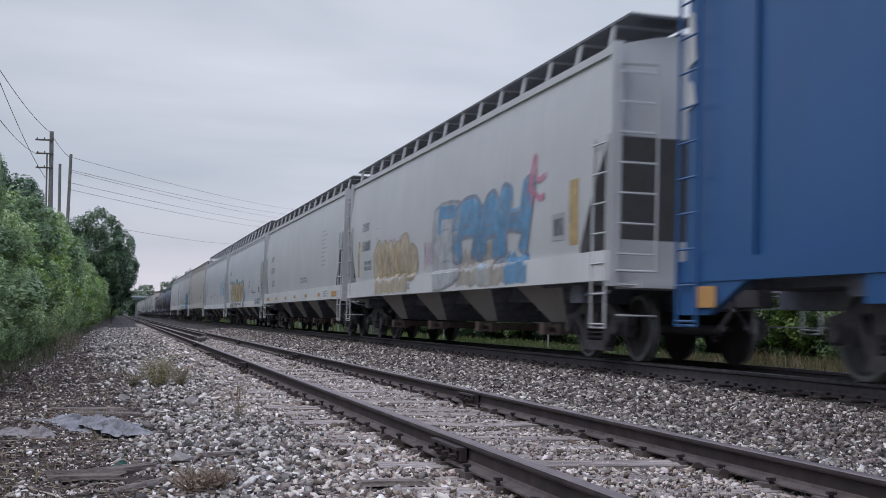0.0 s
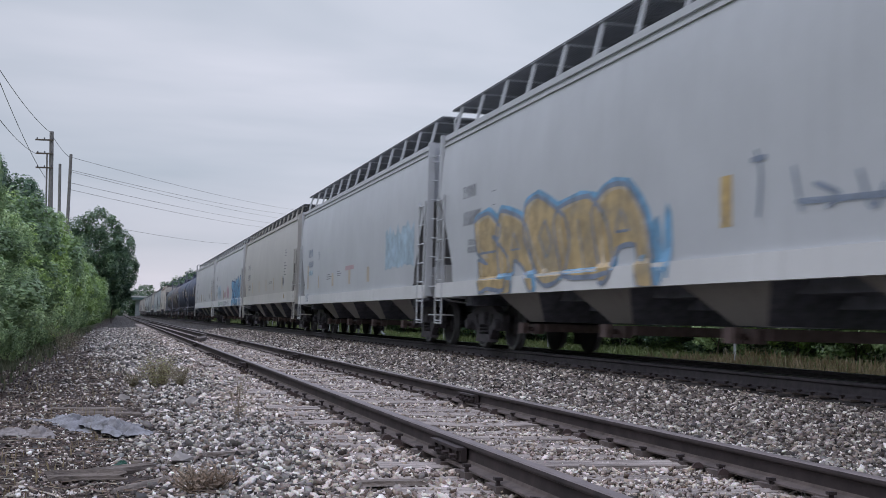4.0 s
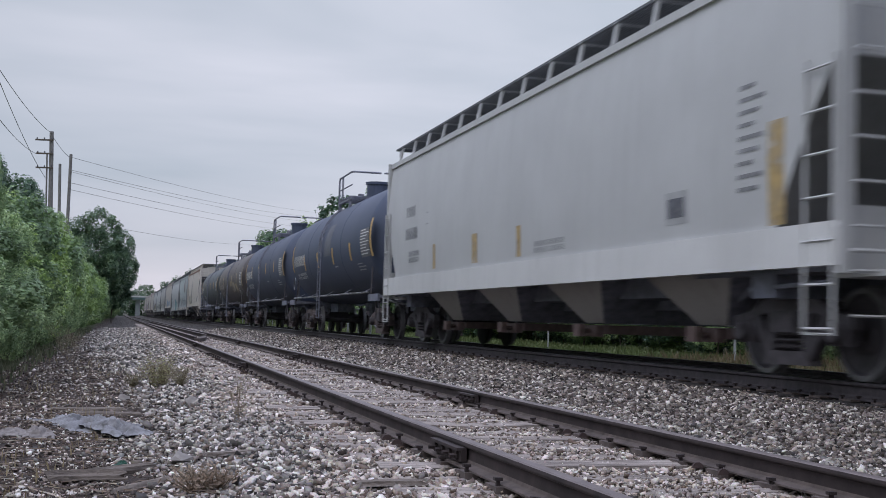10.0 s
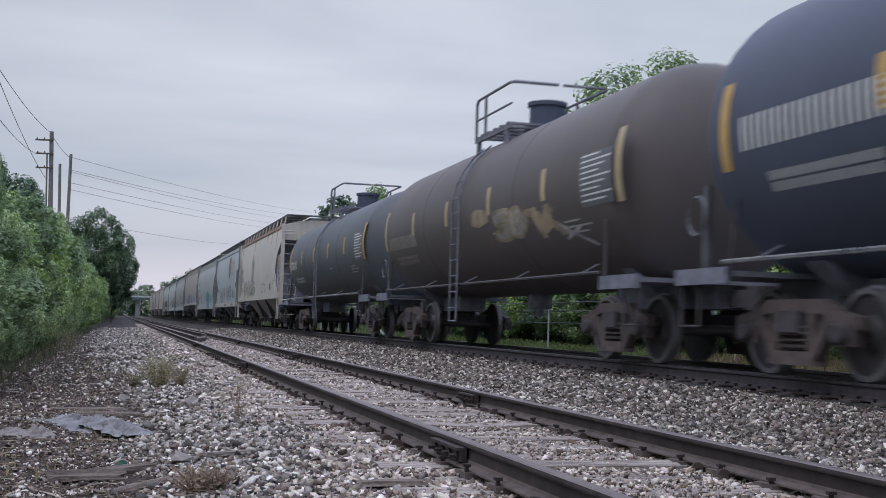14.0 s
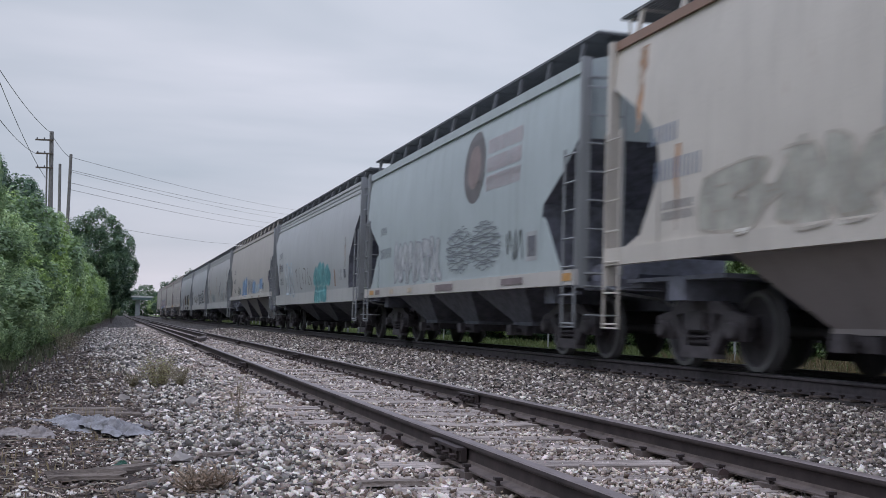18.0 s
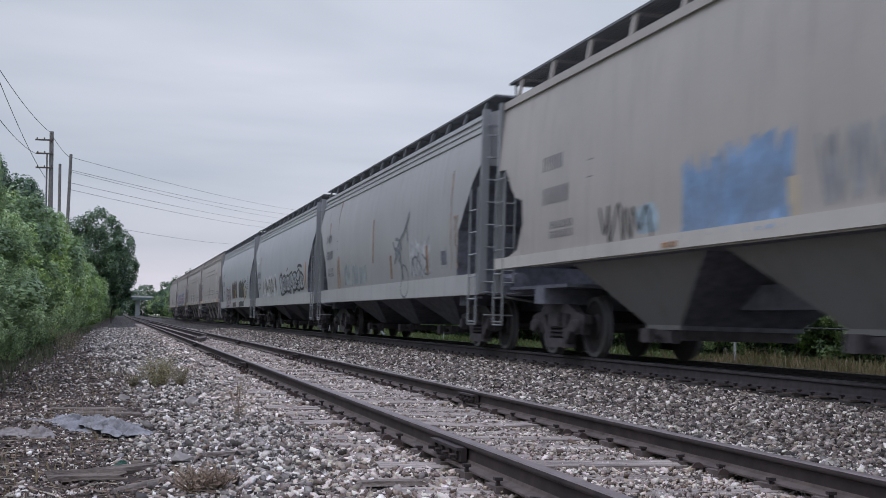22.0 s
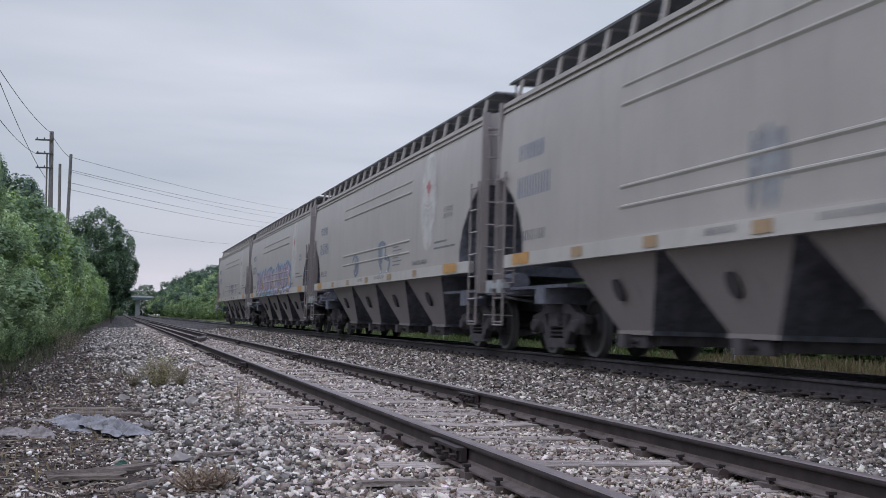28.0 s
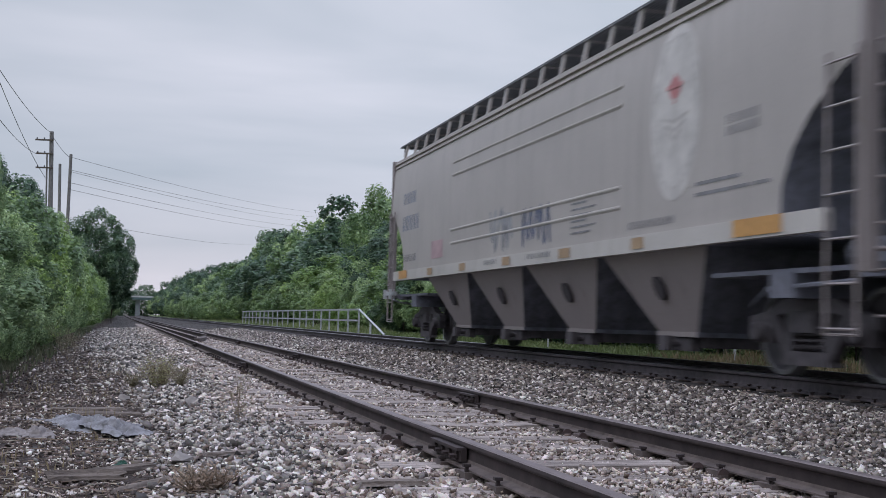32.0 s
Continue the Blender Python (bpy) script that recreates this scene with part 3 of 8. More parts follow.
    prism = [(2.34, 38.4), (2.50, 38.4), (2.72, 39.6), (3.10, 43.6), (3.16, 44.4), (3.04, 44.4), (2.56, 40.2)]
    loft(bm, [[(x, y, 0.05) for x, y in prism], [(x, y, 0.13) for x, y in prism]])
    part("switch_casting", bm, M["railfoot"], tr, "dusty worn steel casting")


build_siding()


def build_main_line():
    tr = tagged(new("main_line_track"), "main line track with dark heavy rails and tarred sleepers", "railway track", kind="structure")
    for k in (0, 1):
        for a, b in ((-40, 20), (20, 60), (60, 130), (130, 260), (260, 430)):
            rail(tr, MAIN_X + GAUGE * k, MAIN_TOP, a, b, M["maintop"], M["mainside"])
    wood = sleeper_material("tarred_sleeper_wood", (0.022, 0.020, 0.020), (0.075, 0.066, 0.062))
    plate = cached("main_tie_plate", lambda bm: box(bm, -0.17, 0.17, -0.1, 0.1, -0.004, 0.016))
    spike = CACHE["spike"]
    y, i = 5.0, 0
    while y < 112:
        ob = part("sleeper", tie_mesh(i % 7), wood, tr)
        ob.location = (MAIN_MID + 0.06 * math.sin(i * 2.3), y, MAIN_TOP - 0.182)
        if y < 60:
            p = part("tie_plate", plate, M["railfoot"], tr)
            p.location = (MAIN_X, y, MAIN_TOP - 0.184)
            if y < 45:
                for d in (-0.05, 0.06):
                    q = part("spike", spike, M["railside"], tr)
                    q.location = (MAIN_X - 0.10 - d, y + d, MAIN_TOP - 0.166)
                    q.rotation_euler = (0, 0, math.pi)
        y += 0.52
        i += 1


build_main_line()


# ---- plants ----
def leaf_cloud(name, seed, n, clumps, size, mat):
    """A crown about one metre in half-width and two high: broad lobes, each built of many small leafy tufts with gaps between."""
    rng = np.random.default_rng(seed)

    def ways(k):
        d = rng.normal(size=(k, 3))
        return d / np.linalg.norm(d, axis=1, keepdims=True)
    # lobes stand on a shell, spread out evenly
    d0 = ways(clumps)
    for _ in range(12):
        gap = d0[:, None] - d0[None]
        d0 = d0 + 0.05 * (gap / (np.linalg.norm(gap, axis=2, keepdims=True) ** 3 + 0.02)).sum(1) / clumps * 8
        d0 /= np.linalg.norm(d0, axis=1, keepdims=True)
    lobe = d0 * rng.uniform(0.48, 0.72, (clumps, 1))
    wide = rng.uniform(0.8, 1.25, clumps) * (1.05 / clumps ** 0.42)
    tufts = clumps * 22
    own = rng.integers(0, clumps, tufts)
    d1 = ways(tufts) + 0.45 * d0[own] + np.array([0, 0, 0.25])
    d1 /= np.linalg.norm(d1, axis=1, keepdims=True)
    tuft = lobe[own] + d1 * (wide[own] * rng.uniform(0.75, 1.05, tufts))[:, None] * np.array([1, 1, 0.8])
    pick = rng.integers(0, tufts, n)
    d = ways(n)
    spread = (0.20 / clumps ** 0.25) * rng.uniform(0.3, 1.0, n) ** 0.6
    pos = tuft[pick] + d * spread[:, None]
    fill = rng.random(n) < 0.12
    pos[fill] = d[fill] * (rng.uniform(0.2, 1.0, fill.sum()) ** 0.4)[:, None] * 0.66
    nor = d * 0.5 + d1[pick] * 0.8 + rng.normal(size=(n, 3)) * 0.45 + np.array([0, 0, 0.5])
    nor /= np.linalg.norm(nor, axis=1, keepdims=True)
    t = np.cross(nor, rng.normal(size=(n, 3)))
    t /= np.linalg.norm(t, axis=1, keepdims=True) + 1e-9
    s = np.cross(nor, t)
    L = (size * rng.uniform(0.7, 1.35, n))[:, None]
    A = pos - t * L
    B = pos + s * L * 0.62 + nor * L * 0.12
    C = pos + t * L
    D = pos - s * L * 0.62 + nor * L * 0.12
    V = np.stack([A, B, C, D], 1)
    V[:, :, 2] = pos[:, None, 2] + (V[:, :, 2] - pos[:, None, 2]) / 1.45      # crowns are drawn out upwards, leaves are not
    V = V.reshape(-1, 3)
    V[:, 2] += 1.0
    me = bpy.data.meshes.new(name)
    me.vertices.add(4 * n)
    me.vertices.foreach_set("co", V.reshape(-1).astype(np.float32))
    me.loops.add(4 * n)
    me.loops.foreach_set("vertex_index", np.arange(4 * n, dtype=np.int32))
    me.polygons.add(n)
    me.polygons.foreach_set("loop_start", np.arange(0, 4 * n, 4, dtype=np.int32))
    me.update(calc_edges=True)
    me.materials.append(mat)
    return me


def trunk_mesh(seed, high, r, limbs):
    rng = random.Random(seed)

    def make(bm):
        pts = [Vector((0, 0, -0.1))]
        for i in range(6):
            pts.append(Vector((rng.uniform(-0.06, 0.06) * (i + 1), rng.uniform(-0.06, 0.06) * (i + 1), high * (i + 1) / 6)))
        for i, (p, q) in enumerate(zip(pts, pts[1:])):
            tube(bm, p, q, r * (1 - 0.14 * i), 7, r * (1 - 0.14 * (i + 1)))
        for k in range(limbs):
            b = pts[1 + k % 5]
            a = rng.uniform(0, 6.28)
            ln = rng.uniform(0.35, 0.7)
            e = b + Vector((math.cos(a) * ln, math.sin(a) * ln, rng.uniform(0.25, 0.6)))
            tube(bm, b, e, r * 0.42, 5, r * 0.12)
            e2 = e + Vector((math.cos(a + 0.6) * ln * 0.5, math.sin(a + 0.6) * ln * 0.5, 0.3))
            tube(bm, e, e2, r * 0.12, 4, r * 0.04)
    return cached("trunk|%d" % seed, make)


CROWNS = {}


def crown(kind, k):
    key = (kind, k)
    if key not in CROWNS:
        spec = {"near": (26000, 16, 0.024, "leafA"), "bush": (11000, 14, 0.034, "leafA"), "bright": (11000, 14, 0.034, "leafC"), "wood": (15000, 15, 0.030, "leafD"), "deep": (15000, 15, 0.030, "leafB"),
                "big": (30000, 20, 0.026, "leafB"), "tall": (32000, 16, 0.020, "leafD"), "far": (6000, 13, 0.048, "leafB"), "farlight": (6000, 13, 0.048, "leafD")}[kind]
        CROWNS[key] = leaf_cloud("crown", 100 + 7 * k + len(kind), spec[0], spec[1], spec[2], M[spec[3]])
    return CROWNS[key]


def plant(name, kind, k, x, y, wide, high, label, cat, group, z=None, turn=0.0, stem=0.0):
    """A bush or tree: a trunk with limbs, and a leafy crown from the height stem up."""
    z = ground_height(x) if z is None else z
    ob = tagged(new(name), label, cat, group)
    ob.matrix_world = pose(x, y, z, 0, 0, turn)
    t = part("trunk", trunk_mesh(k % 3, 1.7, 0.035 if stem < 0.5 else 0.06, 7), M["bark"], ob)
    t.scale = (wide * 0.6, wide * 0.6, high * 0.36)
    c = part("crown", crown(kind, k % 4), crown(kind, k % 4).materials[0], ob)
    c.location = (0, 0, stem)
    c.scale = (wide, wide, (high - stem) / 2.0)
    return ob


HEDGE = ((0, -1.6), (45, -1.85), (98, -1.7), (200, -0.7), (437, -0.2))


def build_plants():
    # the foot of the hedge swings towards the siding with distance
    rng = random.Random(21)
    shrub = "leafy green shrub in the dense hedge beside the dirt path"
    # front of the hedge along the dirt path
    y = 14.8
    i = 0
    while y < 320:
        hi = 3.2 + 0.022 * (min(y, 50) - 14) + 0.004 * max(0, y - 50) + rng.uniform(-1.3, 0.9)
        wd = 1.15 + 0.006 * y + rng.uniform(-0.4, 0.45)
        x = lerp_tab(HEDGE, y) - 0.95 - max(0, wd - 1.7) + rng.uniform(-0.5, 0.3)
        kind = "near" if y < 26 else "farlight" if y > 125 else ("bright" if y < 100 and rng.random() < 0.7 else "bush")
        plant("shrub", kind, i, x, y, wd, hi, shrub, "shrub", "hedge shrubs", turn=rng.uniform(0, 360))
        y += 1.2 * wd
        i += 1
    # low shoots at its foot
    y = 14.0
    while y < 118:
        plant("shrub", "near" if y < 24 else "bush", i, lerp_tab(HEDGE, y) - 0.35 + rng.uniform(-0.25, 0.15), y, 0.62 + rng.uniform(-0.12, 0.2), 1.5 + rng.uniform(-0.5, 0.9), "low leafy shoot at the foot of the hedge", "shrub", "hedge shrubs", turn=rng.uniform(0, 360))
        y += 0.55 + 0.035 * y
        i += 1
    # taller growth behind
    y = 17.0
    while y < 120:
        hi = 4.4 + 0.012 * min(y, 50) - 0.012 * max(0, y - 50) + rng.uniform(-0.6, 0.7)
        plant("shrub", "near" if y < 30 else "bush", i, -4.7 + rng.uniform(-0.5, 0.5), y, 1.7 + rng.uniform(0, 0.5), hi, "tall leafy green shrub rising behind the hedge", "shrub", "hedge shrubs", turn=rng.uniform(0, 360))
        y += 2.7
        i += 1
    plant("shrub", "near", 2, -1.72, 16.0, 0.32, 3.35, "slender leafy shoot standing above the hedge", "shrub", "hedge shrubs", stem=1.4)
    plant("tree", "big", 0, -2.1, 114.0, 3.7, 10.9, "round dark green broadleaf tree behind the hedge", "tree", "trees left of the tracks", stem=1.0)
    plant("tree", "big", 1, -0.6, 119.0, 2.4, 8.0, "dark green broadleaf tree behind the hedge", "tree", "trees left of the tracks", stem=0.6)
    plant("tree", "deep", 1, -4.7, 46.0, 2.0, 7.1, "dark green broadleaf tree behind the poles", "tree", "trees left of the tracks", stem=1.0)
    plant("tree", "deep", 2, -3.6, 128.0, 3.0, 8.0, "dark green broadleaf tree behind the hedge", "tree", "trees left of the tracks", stem=0.6)
    for k in range(9):
        plant("tree", "far", k, -3.4 + 0.3 * k, 140 + 28 * k, 4.2, 8.0 + 0.5 * k, "distant dark green tree beside the line", "tree", "trees left of the tracks", stem=0.5)
    for k in range(14):
        plant("tree", "far", k, -50 + 8.5 * k, 470 + 9 * (k % 3), 8.5, 13.5 + 1.5 * (k % 2), "distant green trees behind the overpass", "tree", "trees behind the overpass", z=-2.2, stem=0.2)
    plant("tree", "tall", 2, 21.5, 45.0, 4.4, 12.6, "tall dark green broadleaf tree rising above the woods", "tree", "woods beyond the main line", stem=1.5)
    # woods beyond the main line
    wood = "tall green broadleaf tree in the woods beyond the main line"
    y = 17.0
    while y < 430:
        far = y > 105
        bend = max(0.0, (y - 180) * 0.019)
        for row in range(2):
            tall = lerp_tab(((0, 0.0), (70, 0.0), (95, 2.2), (125, 3.4), (172, 3.4), (212, 2.0), (450, 3.4)), y)
            hi = (5.9 + 0.45 * tall if row == 0 else 8.8 + tall) + rng.uniform(-2.2, 1.6)
            x = 17.4 + 4.2 * row + rng.uniform(-1.0, 0.9) - bend
            kind = rng.choice(("wood", "wood", "bright", "deep") if row == 0 else ("deep", "wood", "deep"))
            if far:
                kind = rng.choice(("far", "farlight", "far"))
            plant("tree", kind, i, x, y + rng.uniform(-1, 1), 3.1 + 0.6 * row + rng.uniform(-0.7, 0.9) + (0.9 if far else 0), hi, wood, "tree", "woods beyond the main line", turn=rng.uniform(0, 360), stem=0.4)
            i += 1
        y += 3.4 + 0.016 * y
    y = 12.0
    while y < 75:
        plant("shrub", rng.choice(("deep", "wood", "deep")), i, 15.6 + rng.uniform(-0.5, 0.9), y, 1.7 + rng.uniform(-0.3, 0.4), 2.9 + rng.uniform(-0.6, 1.2), "dense dark green undergrowth bush at the edge of the woods", "shrub", "undergrowth at the woods", z=-0.15, turn=rng.uniform(0, 360))
        y += 1.7
        i += 1
    y = 13.0
    while y < 300:
        plant("shrub", rng.choice(("bush", "bright", "bush")) if y < 90 else "farlight", i, 14.6 + rng.uniform(-0.6, 0.8) - max(0, (y - 120) * 0.012), y, 1.2 + rng.uniform(-0.3, 0.5) + (0.6 if y > 90 else 0), 2.6 + rng.uniform(-1.0, 1.3) + (0.8 if y > 90 else 0), "leafy green undergrowth bush at the edge of the woods", "shrub", "undergrowth at the woods", turn=rng.uniform(0, 360))
        y += 2.0 + 0.014 * y
        i += 1


build_plants()


# ---- railing, poles, wires, overpass ----
def build_railing():
    X, ya, yb = 10.3, 52.3, 103.5
    rl = tagged(new("steel_railing"), "pale galvanised steel pipe railing along the culvert", "railing")
    n = 20
    base, top = 0.34, 1.33
    for i in range(n + 1):
        y = ya + (yb - ya) * i / n
        bm = bmesh.new()
        box(bm, X - 0.035, X + 0.035, y - 0.04, y + 0.04, base - 0.55, top)
        part("post", bm, M["galv"], rl)
    for z in (base + 0.5, top):
        bm = bmesh.new()
        box(bm, X - 0.06, X - 0.035, ya, yb, z - 0.04, z + 0.04)
        part("rail", bm, M["galv"], rl)
    bm = bmesh.new()
    tube(bm, (X, ya, top), (X, ya - 5.4, base - 0.05), 0.045, 6)
    part("brace", bm, M["galv"], rl)
    bm = bmesh.new()
    tube(bm, (X, ya - 2.6, base - 0.4), (X, ya - 2.6, base + 0.45), 0.05, 6)
    part("post", bm, M["galv"], rl)


build_railing()


def utility_pole(x, y, top, r, arms, lean, label):
    po = tagged(new("utility_pole"), label, "utility pole", "poles behind the hedge")
    po.matrix_world = pose(x, y, -0.3, 0, lean, 0)
    bm = bmesh.new()
    tube(bm, (0, 0, -0.5), (0, 0, top), r, 10, r * 0.75)
    part("pole_shaft", bm, M["pole"], po)
    for z, ln in arms:
        bm = bmesh.new()
        box(bm, -ln, 0.12, -0.2, -0.12, z - 0.04, z + 0.04)
        part("crossarm", bm, M["bark"], po)
        for k in range(3):
            bm = bmesh.new()
            xx = -ln + 0.1 + k * (ln * 0.45)
            tube(bm, (xx, -0.16, z + 0.04), (xx, -0.16, z + 0.13), 0.04, 6, 0.03)
            part("insulator", bm, M["wire"], po)
    return po


def build_poles():
    utility_pole(-3.66, 69.0, 11.05, 0.15, ((10.55, 0.85), (9.8, 0.8), (9.02, 0.8)), -1.7, "tall grey wooden utility pole with three crossarms")
    utility_pole(-3.92, 69.6, 9.9, 0.06, (), -1.7, "thin grey pipe pole beside the utility pole")
    utility_pole(-3.78, 81.5, 10.75, 0.12, (), -1.7, "grey wooden utility pole without crossarms")
    utility_pole(-3.12, 73.0, 10.35, 0.115, (), 0.2, "dark leaning wooden utility pole with wire brackets")


build_poles()


def wire(p, q, sag, label):
    p, q = Vector(p), Vector(q)
    bm = bmesh.new()
    pts = []
    for i in range(25):
        t = i / 24
        c = p.lerp(q, t)
        c.z -= 4 * sag * t * (1 - t)
        pts.append(c)
    pipe(bm, pts, 0.013, 4)
    w = new("overhead_wire", mesh_of(bm, "overhead_wire"))
    w.data.materials.append(M["wire"])
    tagged(w, label, "wire", "overhead wires")


def build_wires():
    for z0, e in ((9.9, (36.7, 217, 20.4)), (9.15, (36.7, 217, 19.6)), (9.05, (36.7, 217, 18.6)), (8.4, (36.7, 217, 17.7)), (8.0, (34.5, 218, 17.1)), (6.3, (25.4, 220, 14.5))):
        wire((-3.2, 72.9, z0), e, 0.7, "thin black overhead wire crossing above the tracks")
    for p, q in (((-4.08, 69, 10.7), LEFT[0]), ((-4.75, 69, 9.47), LEFT[1]), ((-4.2, 69, 8.16), LEFT[2]), ((-4.0, 69, 10.6), (-3.2, 73, 9.9))):
        wire(p, q, 0.3 if q[1] < 60 else 0.1, "thin black overhead wire strung between the poles")


LEFT = ((-4.31, 36.0, 8.78), (-4.23, 36.0, 7.2), (-4.07, 36.0, 8.51))
build_wires()


def build_overpass():
    conc = plain("pale_overpass_concrete", (0.44, 0.45, 0.45), 0.85, 0, 0.2, 0.6)
    teal = plain("teal_girder_paint", (0.13, 0.19, 0.20), 0.6, 0, 0.15, 0.5)
    stone = plain("stained_pier_concrete", (0.20, 0.22, 0.22), 0.85, 0, 0.25, 0.6)
    br = tagged(new("road_overpass"), "distant pale road overpass with a teal girder", "bridge")
    bm = bmesh.new()
    box(bm, -60, 80, 432, 442, 6.72, 7.25)
    part("deck", bm, conc, br)
    for y in (432.4, 437, 441):
        bm = bmesh.new()
        box(bm, -60, 80, y, y + 0.4, 5.95, 6.72)
        part("girder", bm, teal, br)
    for x in (-6.5, 6.5, 19.5):
        bm = bmesh.new()
        box(bm, x - 0.8, x + 0.8, 434, 440, -0.8, 5.6)
        box(bm, x - 2.2, x + 2.2, 434, 440, 5.6, 5.95)
        part("pier", bm, stone, br)


build_overpass()


# ---- grass, weeds and litter ----
def blades(name, rng, n, box_xy, high, mat, label, wide=0.012):
    """Single grass blades, bent over at the tip, as one mesh."""
    x0, x1, y0, y1 = box_xy
    x = rng.uniform(x0, x1, n)
    y = y0 * (y1 / y0) ** rng.random(n)
    z = np.array([ground_height(a) for a in x]) - 0.02
    h = rng.uniform(high[0], high[1], n) * (0.6 + 0.6 * (np.sin(x * 3.1 + y * 0.7) * 0.5 + 0.5))
    a = rng.uniform(0, 2 * np.pi, n)
    w = wide * np.clip(y / 12, 1, 3) * rng.uniform(0.7, 1.3, n)
    lean = rng.uniform(0.05, 0.5, n) * h
    la = rng.uniform(0, 2 * np.pi, n)
    P = np.stack([x, y, z], 1)
    s = np.stack([np.cos(a) * w, np.sin(a) * w, np.zeros(n)], 1)
    m = P + np.stack([np.cos(la) * lean * 0.35, np.sin(la) * lean * 0.35, h * 0.6], 1)
    t = P + np.stack([np.cos(la) * lean, np.sin(la) * lean, h], 1)
    V = np.stack([P - s, P + s, m + s * 0.7, m - s * 0.7, t], 1).reshape(-1, 3)
    base = 5 * np.arange(n)
    loops = np.stack([base, base + 1, base + 2, base + 3, base + 3, base + 2, base + 4], 1).reshape(-1)
    starts = np.stack([7 * np.arange(n), 7 * np.arange(n) + 4], 1).reshape(-1)
    me = bpy.data.meshes.new(name)
    me.vertices.add(len(V))
    me.vertices.foreach_set("co", V.reshape(-1).astype(np.float32))
    me.loops.add(len(loops))
    me.loops.foreach_set("vertex_index", loops.astype(np.int32))
    me.polygons.add(len(starts))
    me.polygons.foreach_set("loop_start", starts.astype(np.int32))
    me.update(calc_edges=True)
    me.materials.append(mat)
    return tagged(new(name, me), label, "grass", kind="stuff")


def build_grass():
    rng = np.random.default_rng(31)
    green = leaf_mat("verge_grass", (0.09, 0.12, 0.042), (0.165, 0.21, 0.08), (0.29, 0.32, 0.15), 0.6)
    straw = leaf_mat("dry_grass", (0.14, 0.11, 0.06), (0.26, 0.20, 0.11), (0.38, 0.31, 0.19), 0.9)
    dull = leaf_mat("hedge_foot_grass", (0.07, 0.085, 0.045), (0.12, 0.14, 0.075), (0.2, 0.2, 0.12), 0.9)
    blades("grass_verge", rng, 26000, (10.2, 14.2, 14, 60), (0.08, 0.2), green, "bright green grass verge between the main line and the woods")
    blades("far_grass_verge", rng, 6000, (9.9, 14.0, 60, 160), (0.2, 0.45), green, "green grass verge along the distant main line", 0.02)
    blades("dry_grass_verge", rng, 6500, (10.0, 13.6, 12, 24), (0.1, 0.34), straw, "dry straw-coloured grass beside the main line")
    blades("hedge_grass", rng, 1500, (-2.4, -1.3, 13, 70), (0.06, 0.22), dull, "green weeds and grass at the foot of the hedge", 0.009)
    blades("path_dry_grass", rng, 700, (-1.5, 0.1, 6, 26), (0.03, 0.12), straw, "short dry grass on the dirt path", 0.005)


build_grass()


def weed(x, y, high, n, seed, label, leaf="weedleaf", spread=0.8, leafy=20):
    """A dry stalky weed: thin branching stems with small leaves."""
    rng = random.Random(seed)
    z = ground_height(x) - 0.03 + (0.05 * noise.noise((x * 0.8, y * 0.8, 3.0)) if x < 1.2 else 0)
    w = tagged(new("weed"), label, "weed", "weeds in the ballast")
    w.matrix_world = pose(x, y, z)
    leaves = bmesh.new()
    for k in range(n):
        a = rng.uniform(0, 6.28)
        ln = high * rng.uniform(0.55, 1.0)
        sp = rng.uniform(0.12, spread) * high
        c, d = math.cos(a), math.sin(a)
        pts = [Vector((c * 0.02, d * 0.02, 0)), Vector((c * sp * 0.35, d * sp * 0.35, ln * 0.5)), Vector((c * sp, d * sp, ln))]
        stalk = bmesh.new()
        pipe(stalk, pts, 0.0024, 4)
        for j in range(3):
            p = pts[1].lerp(pts[2], rng.uniform(0, 0.7))
            pipe(stalk, [p, p + Vector((rng.uniform(-0.2, 0.2), rng.uniform(-0.2, 0.2), rng.uniform(0.1, 0.3))) * high], 0.0015, 3)
        part("stem", stalk, M["weedstem"], w)
        for j in range(leafy):
            t = rng.uniform(0.2, 1.0)
            p = pts[0].lerp(pts[1], t * 2) if t < 0.5 else pts[1].lerp(pts[2], t * 2 - 1)
            p = p + Vector((rng.gauss(0, 0.07), rng.gauss(0, 0.07), rng.gauss(0, 0.04))) * high
            e = Vector((rng.uniform(-1, 1), rng.uniform(-1, 1), rng.uniform(-0.2, 0.9))).normalized() * rng.uniform(0.014, 0.04)
            f = e.orthogonal().normalized() * 0.006
            leaves.faces.new([leaves.verts.new(v) for v in (p, p + e * 0.5 + f, p + e, p + e * 0.5 - f)])
    tagged(part("foliage", leaves, M[leaf], w), kind="stuff")


